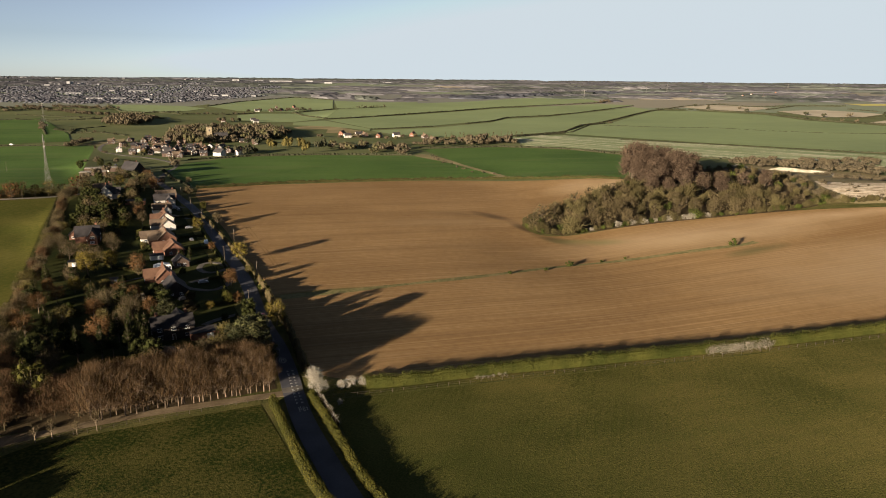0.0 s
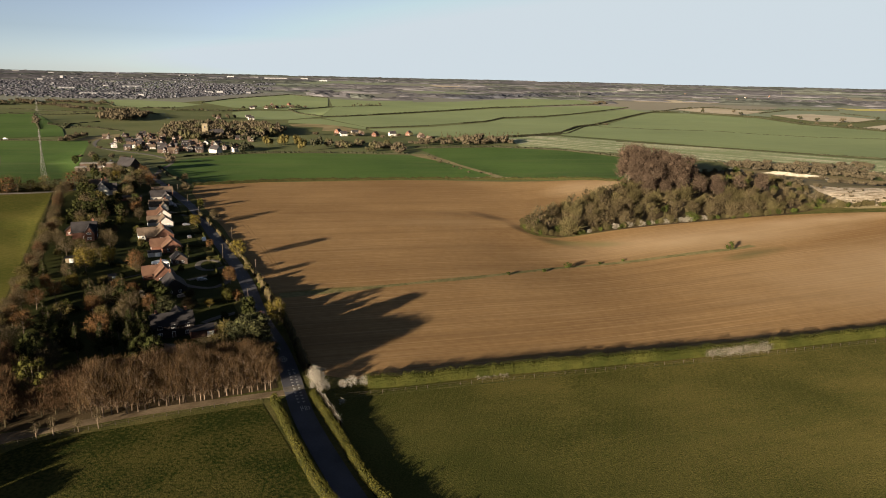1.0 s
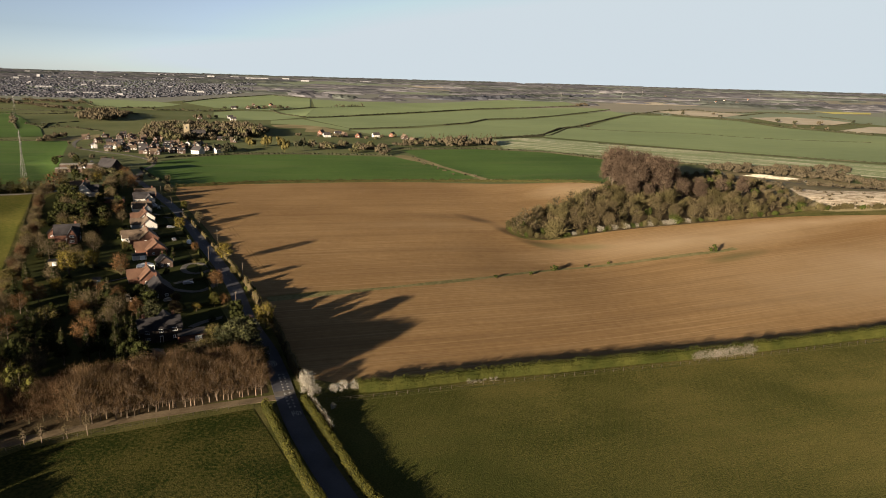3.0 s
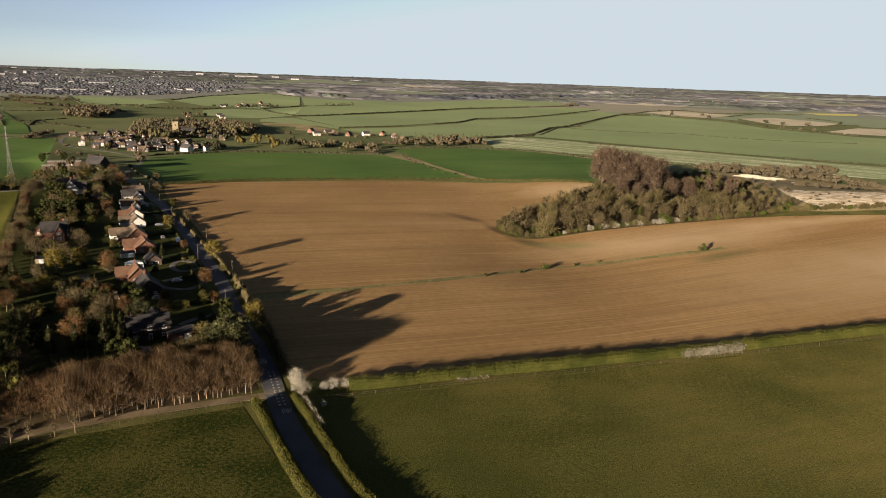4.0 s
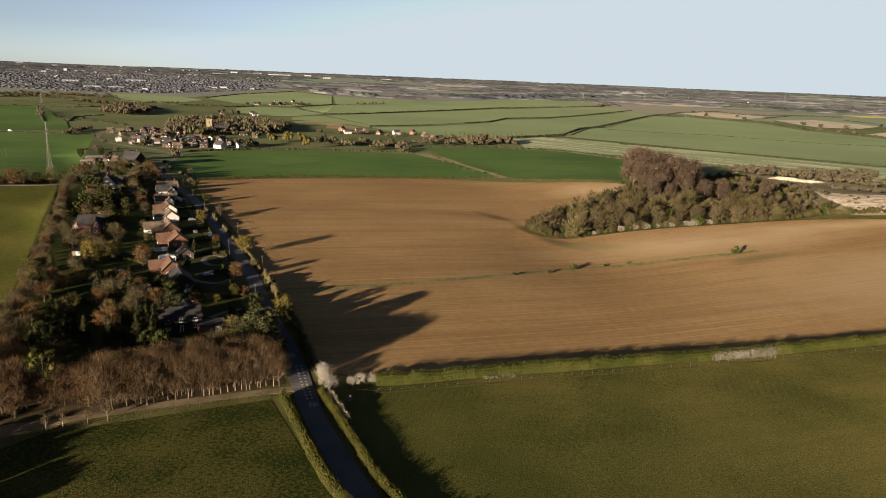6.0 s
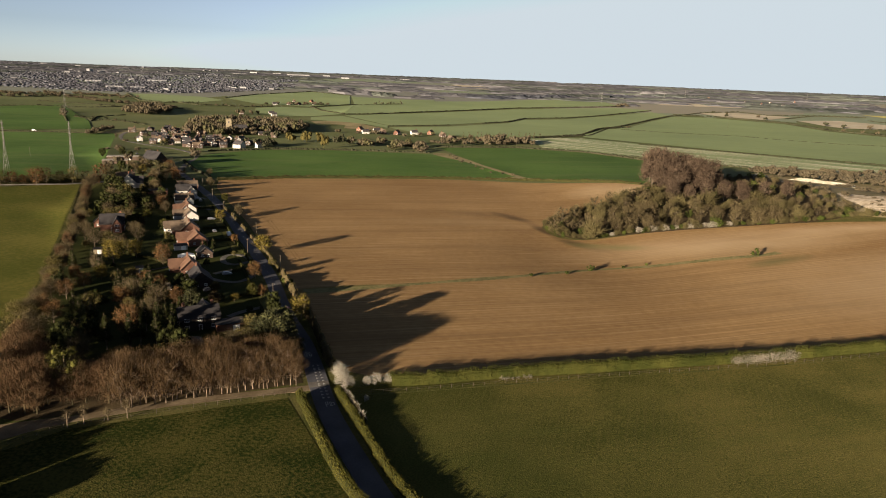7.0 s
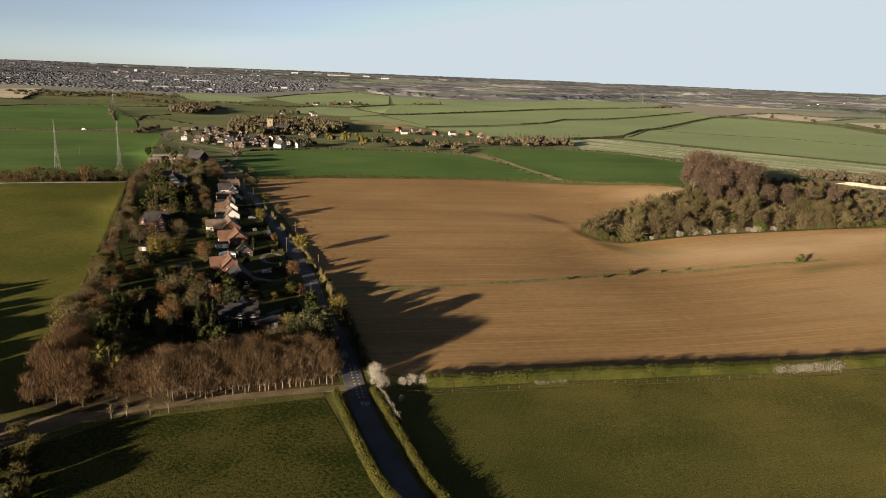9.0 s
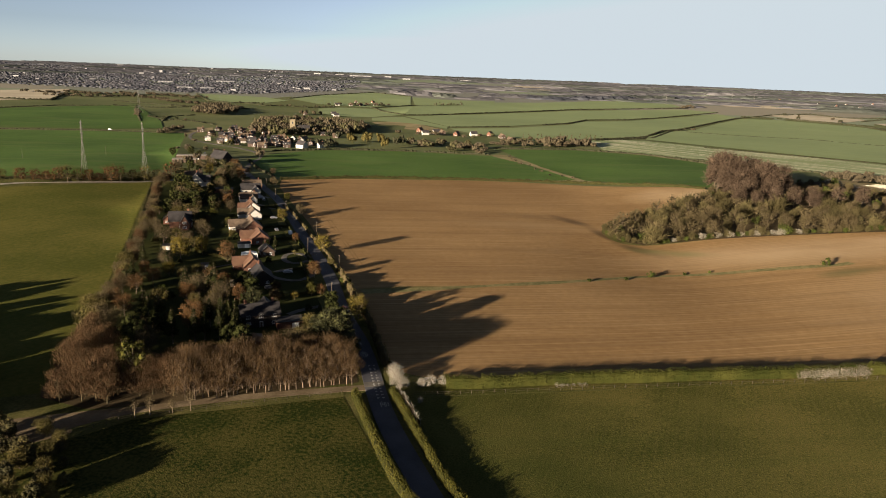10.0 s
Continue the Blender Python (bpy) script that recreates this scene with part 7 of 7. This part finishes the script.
within([(-279.9, 522.5), (-308.5, 617), (-268.9, 717.1), (-234.1, 697.2), (-243.5, 584.4), (-245.1, 538.2)], 13, 6.5, 8, rc, spots, 0.3)
within([(-355, 680.3), (-342.6, 715), (-302.9, 710), (-305.4, 669.8)], 12, 5, 7, rc, spots, 0.4)
spots = [p for p in spots if min(math.hypot(p[0] - a, p[1] - b) for a, b in ((-262, 600), (-270, 592), (-290, 582), (-280, 585), (-296, 614), (-286, 617), (-276, 640), (-282, 683))) > 13]
within([(-180, 1010), (-160, 1060), (-10, 1075), (60, 1000), (-20, 960)], 24, 5.5, 8, rc, spots, 0.5)
canopy("village_trees", spots, "brown and olive trees about the far village", "trees", ["wood_mid", "twigs_village", "wood_mid", "wood_olive"], per=560, seed=6, size=0.55)
spots = []
within([(-225, 762), (-232, 806), (-214, 822), (-203, 790)], 8, 9, 8, rc, spots, 0.9)
within([(-268, 905), (-262, 925), (-228, 930), (-226, 902)], 10, 9, 9, rc, spots, 0.7)
spots += [(-146, 846, 12, 10), (-139, 852, 11, 9), (-148, 900, 11, 10), (-318, 752, 7, 8), (-290, 1020, 16, 12), (-352, 1050, 17, 10), (-345, 1046, 17, 9)]
canopy("dark_evergreens", spots, "dark evergreen trees about the far village", "trees", ["hedge_far"], per=420, seed=16, size=0.6)
spots = [(-202, 854, 15, 14), (-184, 854, 16, 15), (-153, 805, 17, 15), (-176, 900, 11, 12), (-60, 890, 9, 9), (-322, 765, 8, 8)]
canopy("leafing_trees", spots, "yellow-green leafing trees by the far village", "trees", ["leaf_olive"], per=700, seed=7, size=0.6)
# tall thin poplars
spots = [(10 + 9 * i + rc.uniform(-3, 3), 1010 + 3 * i + rc.uniform(-12, 12), rc.uniform(9, 15), 3.2) for i in range(14)]
canopy("poplars", spots, "row of thin pale bare poplars", "trees", ["twigs_grey"], per=40, seed=8)
# copses in the middle distance
spots = []
within([(-577, 1220), (-527, 1203), (-526, 1295), (-586, 1420), (-640, 1420), (-632, 1337)], 13, 13, 14, rc, spots, 0.95)
within([(-626, 1103), (-621, 1107), (-668, 1203), (-679, 1199)], 9, 9, 9, rc, spots, 0.9)
within([(30, 955), (60, 1000), (110, 990), (110, 950), (60, 935)], 10, 10, 11, rc, spots, 0.95)
within([(-450, 832), (-444, 862), (-458, 929), (-470, 915)], 7, 6, 7, rc, spots, 0.9)
within([(478, 2222), (563, 2319), (560, 2431)], 16, 6, 14, rc, spots, 0.9)
canopy("middle_woods", spots, "dark brown copses beyond the village", "trees", ["wood_mid", "wood_mid", "twigs_village"], per=140, seed=19)
# belts of wood below the town
spots = []
for line, step, h, w, s in [([(-1100, 1560), (-998, 1582), (-949, 1655), (-885, 1640), (-802, 1558), (-733, 1516), (-675, 1492)], 6, 8, 11, 10), ([(-1200, 1640), (-1066, 1692), (-1036, 1729), (-976, 1767), (-892, 1764), (-816, 1719)], 4, 7, 11, 30), ([(-225, 1892), (-152, 1973)], 7, 9, 5, 2), ([(-690, 1500), (-560, 1440)], 9, 6, 9, 8)]:
    along(line, step, h, w, s, rc, spots)
canopy("valley_woods", spots, "brown belts of wood below the distant town", "trees", ["wood_mid", "twigs_village"], per=54, seed=29)
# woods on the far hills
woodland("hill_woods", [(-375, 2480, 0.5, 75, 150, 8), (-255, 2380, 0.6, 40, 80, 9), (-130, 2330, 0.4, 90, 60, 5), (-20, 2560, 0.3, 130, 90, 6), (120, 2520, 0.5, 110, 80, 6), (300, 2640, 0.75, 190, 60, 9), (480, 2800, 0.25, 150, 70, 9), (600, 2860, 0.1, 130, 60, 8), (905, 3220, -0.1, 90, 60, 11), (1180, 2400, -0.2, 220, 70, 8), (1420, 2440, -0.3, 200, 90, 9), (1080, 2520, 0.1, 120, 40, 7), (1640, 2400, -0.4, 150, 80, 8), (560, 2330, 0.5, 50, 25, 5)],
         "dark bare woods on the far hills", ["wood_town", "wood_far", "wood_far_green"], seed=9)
# farm among trees on the far green field
for i, (x, y) in enumerate([(-444, 1712), (-412, 1722), (-392, 1742), (-362, 1780)]):
    house(x, y, (28, 118, 70)[i % 3], 11, 7, 3.4, 3.2, ("render", "brick_dark", "brick")[i % 3], ("slate", "tile_brown")[i % 2], ("white rendered", "dark brick", "red brick")[i % 3] + " farmhouse on the far green field", chimneys=1, storeys=1, seed=120 + i, name="farmhouse")
spots = []
within([(-470, 1690), (-455, 1760), (-330, 1830), (-320, 1780), (-400, 1720)], 15, 7, 10, rc, spots, 0.6)
canopy("farm_trees", spots, "brown trees about a far farm", "trees", ["wood_mid", "hedge_far"], per=70, seed=23)
# scrub about the chalk pit
spots = []
within([(265, 500), (286, 596), (300, 640), (312, 632), (306, 590), (300, 540), (285, 490)], 9, 3.5, 6, rc, spots, 0.4)
within([(318, 690), (318, 760), (420, 740), (470, 640), (440, 610), (396, 672), (375, 680)], 9, 5.5, 8, rc, spots, 0.75)
within([(330, 560), (345, 640), (372, 634), (440, 600), (420, 500), (350, 470), (335, 500)], 9, 3.5, 6, rc, spots, 0.45)
within([(245, 425), (252, 500), (262, 505), (258, 440)], 6, 3.6, 5, rc, spots, 0.7)
within([(262, 432), (272, 416), (330, 440), (340, 480), (301, 503), (280, 510)], 7, 1.2, 2.6, rc, spots, 0.14)
within([(300, 712), (345, 706), (400, 700), (420, 690), (500, 770), (480, 800), (400, 770), (320, 770)], 10, 5.5, 8, rc, spots, 0.75)
canopy("pit_scrub", spots, "brown scrub bushes about the chalk pit", "bushes", ["wood_mid", "twigs_village", "wood_mid"], per=110, seed=10)
# wooded country right out to the horizon
patches = []
for i in range(430):
    a = radians(rc.uniform(-46, 46))
    r = 2550 + 2100 * rc.random() ** 0.85
    x, y = r * math.sin(a), r * math.cos(a)
    if inside(TOWN, x, y) and r < 3100:
        continue
    k = r / 2400
    patches.append((x, y, -a + rc.uniform(-0.4, 0.4), rc.uniform(40, 210) * k, rc.uniform(14, 46) * k, rc.uniform(3.0, 6.0)))
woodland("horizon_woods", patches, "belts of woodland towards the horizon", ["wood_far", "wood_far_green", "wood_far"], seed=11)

# the town below the ridge: many small roofs between trees
rv, rf, wv, wf = [], [], [], []
count = 0
while count < 4300:
    x, y = rc.uniform(-2750, -500), rc.uniform(1850, 4200)
    r = math.hypot(x, y)
    if not inside(TOWN, x, y) or noise.noise(Vector((x * 0.004, y * 0.004, 9))) < -0.15 or rc.random() < smooth(2500, 3900, r) * 0.8:
        continue
    count += 1
    z, a = lie(x, y), rc.choice((0.3, 0.7, 1.9, 1.2)) + 1.2 * noise.noise(Vector((x * 0.003, y * 0.003, 4)))
    m = Matrix.Translation((x, y, z)) @ Matrix.Rotation(a, 4, "Z")
    L, D, h, r_ = rc.uniform(6, 11), rc.uniform(5.5, 7), rc.uniform(1.4, 2.3), 1.4
    v, f = moved(gabled(L, D, h, r_), m)
    o = len(wv)
    wv += v
    wf += [tuple(i + o for i in t) for t in f]
    v, f = moved(([(-L / 2, -D / 2 - 0.3, h), (L / 2, -D / 2 - 0.3, h), (L / 2, 0, h + r_ + 0.3), (-L / 2, 0, h + r_ + 0.3), (L / 2, D / 2 + 0.3, h), (-L / 2, D / 2 + 0.3, h)], [(0, 1, 2, 3), (3, 2, 4, 5)]), m)
    o = len(rv)
    rv += v
    rf += [tuple(i + o for i in t) for t in f]
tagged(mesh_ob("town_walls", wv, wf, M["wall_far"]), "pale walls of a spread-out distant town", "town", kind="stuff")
tagged(mesh_ob("town_roofs", rv, rf, M["roof_far"]), "roofs of a distant town, bluish grey for haze", "town", kind="stuff")
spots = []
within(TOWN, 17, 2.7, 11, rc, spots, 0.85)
domes("town_trees", spots, "trees between the distant roofs, bluish grey for haze", "trees", ["wood_town"], seed=12)
# small pale blocks scattered through the town
for i in range(60):
    while True:
        x, y = rc.uniform(-2500, -600), rc.uniform(2000, 4000)
        if inside(TOWN, x, y):
            break
    ob = new("pale_block")
    ob.matrix_basis = pose(x, y, lie(x, y), 0, 0, rc.uniform(0, 180))
    L, D, h = rc.uniform(8, 20), rc.uniform(7, 10), rc.uniform(4, 6.5)
    mesh_ob("wall", *boxes([((0, 0, h / 2 - 1), (L / 2, D / 2, h / 2 + 1))]), M["block_pale"], ob)
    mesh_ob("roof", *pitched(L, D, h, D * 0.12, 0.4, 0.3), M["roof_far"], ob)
    tagged(ob, "small pale block in the distant town", "building", "pale blocks of the town")


def warehouse(x, y, L, h, name="warehouse", label="large pale warehouse in the distant town", category="warehouse", group="distant warehouses"):
    """A long pale shed, its long side square to the country road; height above the trees before it."""
    ob = new(name)
    ob.matrix_basis = pose(x, y, lie(x, y), 0, 0, math.degrees(math.atan2(-x, y)))
    L, D, h = L * 0.72, min(max(L * 0.4, 12), 40), h * 0.6 + 0.8
    mesh_ob("wall", *boxes([((0, 0, h / 2 - 1), (L / 2, D / 2, h / 2 + 1))]), M["warehouse_white"], ob)
    mesh_ob("roof", *pitched(L, D, h, D * 0.05, 0.5, 0.5), M["warehouse_white"], ob)
    for i in range(4):
        mesh_ob("loading_door", *boxes([((-L * 0.3 + L * 0.2 * i, -D / 2 - 0.1, 1.5), (L * 0.04, 0.15, 1.5))]), M["roof_far"], ob)
    tagged(ob, label, category, group)


# big pale sheds on the skyline and below the town
for x, y, L, h in [(-2112, 3607, 41, 8), (-1893, 3524, 32, 7), (-1080, 3508, 95, 5), (-1084, 3756, 47, 10), (-960, 3753, 59, 8), (-833, 3695, 157, 8), (-699, 3760, 49, 9), (-574, 3604, 53, 7), (-278, 3691, 75, 8), (-1109, 2604, 91, 3), (-1042, 2139, 67, 4), (-985, 2169, 58, 4), (-758, 2391, 22, 6), (-725, 2385, 28, 11), (-1189, 2570, 23, 6), (-1235, 2387, 65, 4)]:
    warehouse(x, y, L, h)
# tower blocks of the town
for x, y, L, h in [(-1555, 2810, 26, 12), (-1563, 2987, 16, 20), (-1556, 3004, 14, 18), (-1556, 2901, 11, 9), (-1537, 3051, 50, 6)]:
    warehouse(x, y, L, h, "tower_block", "pale tower block in the distant town", "building", "distant tower blocks")
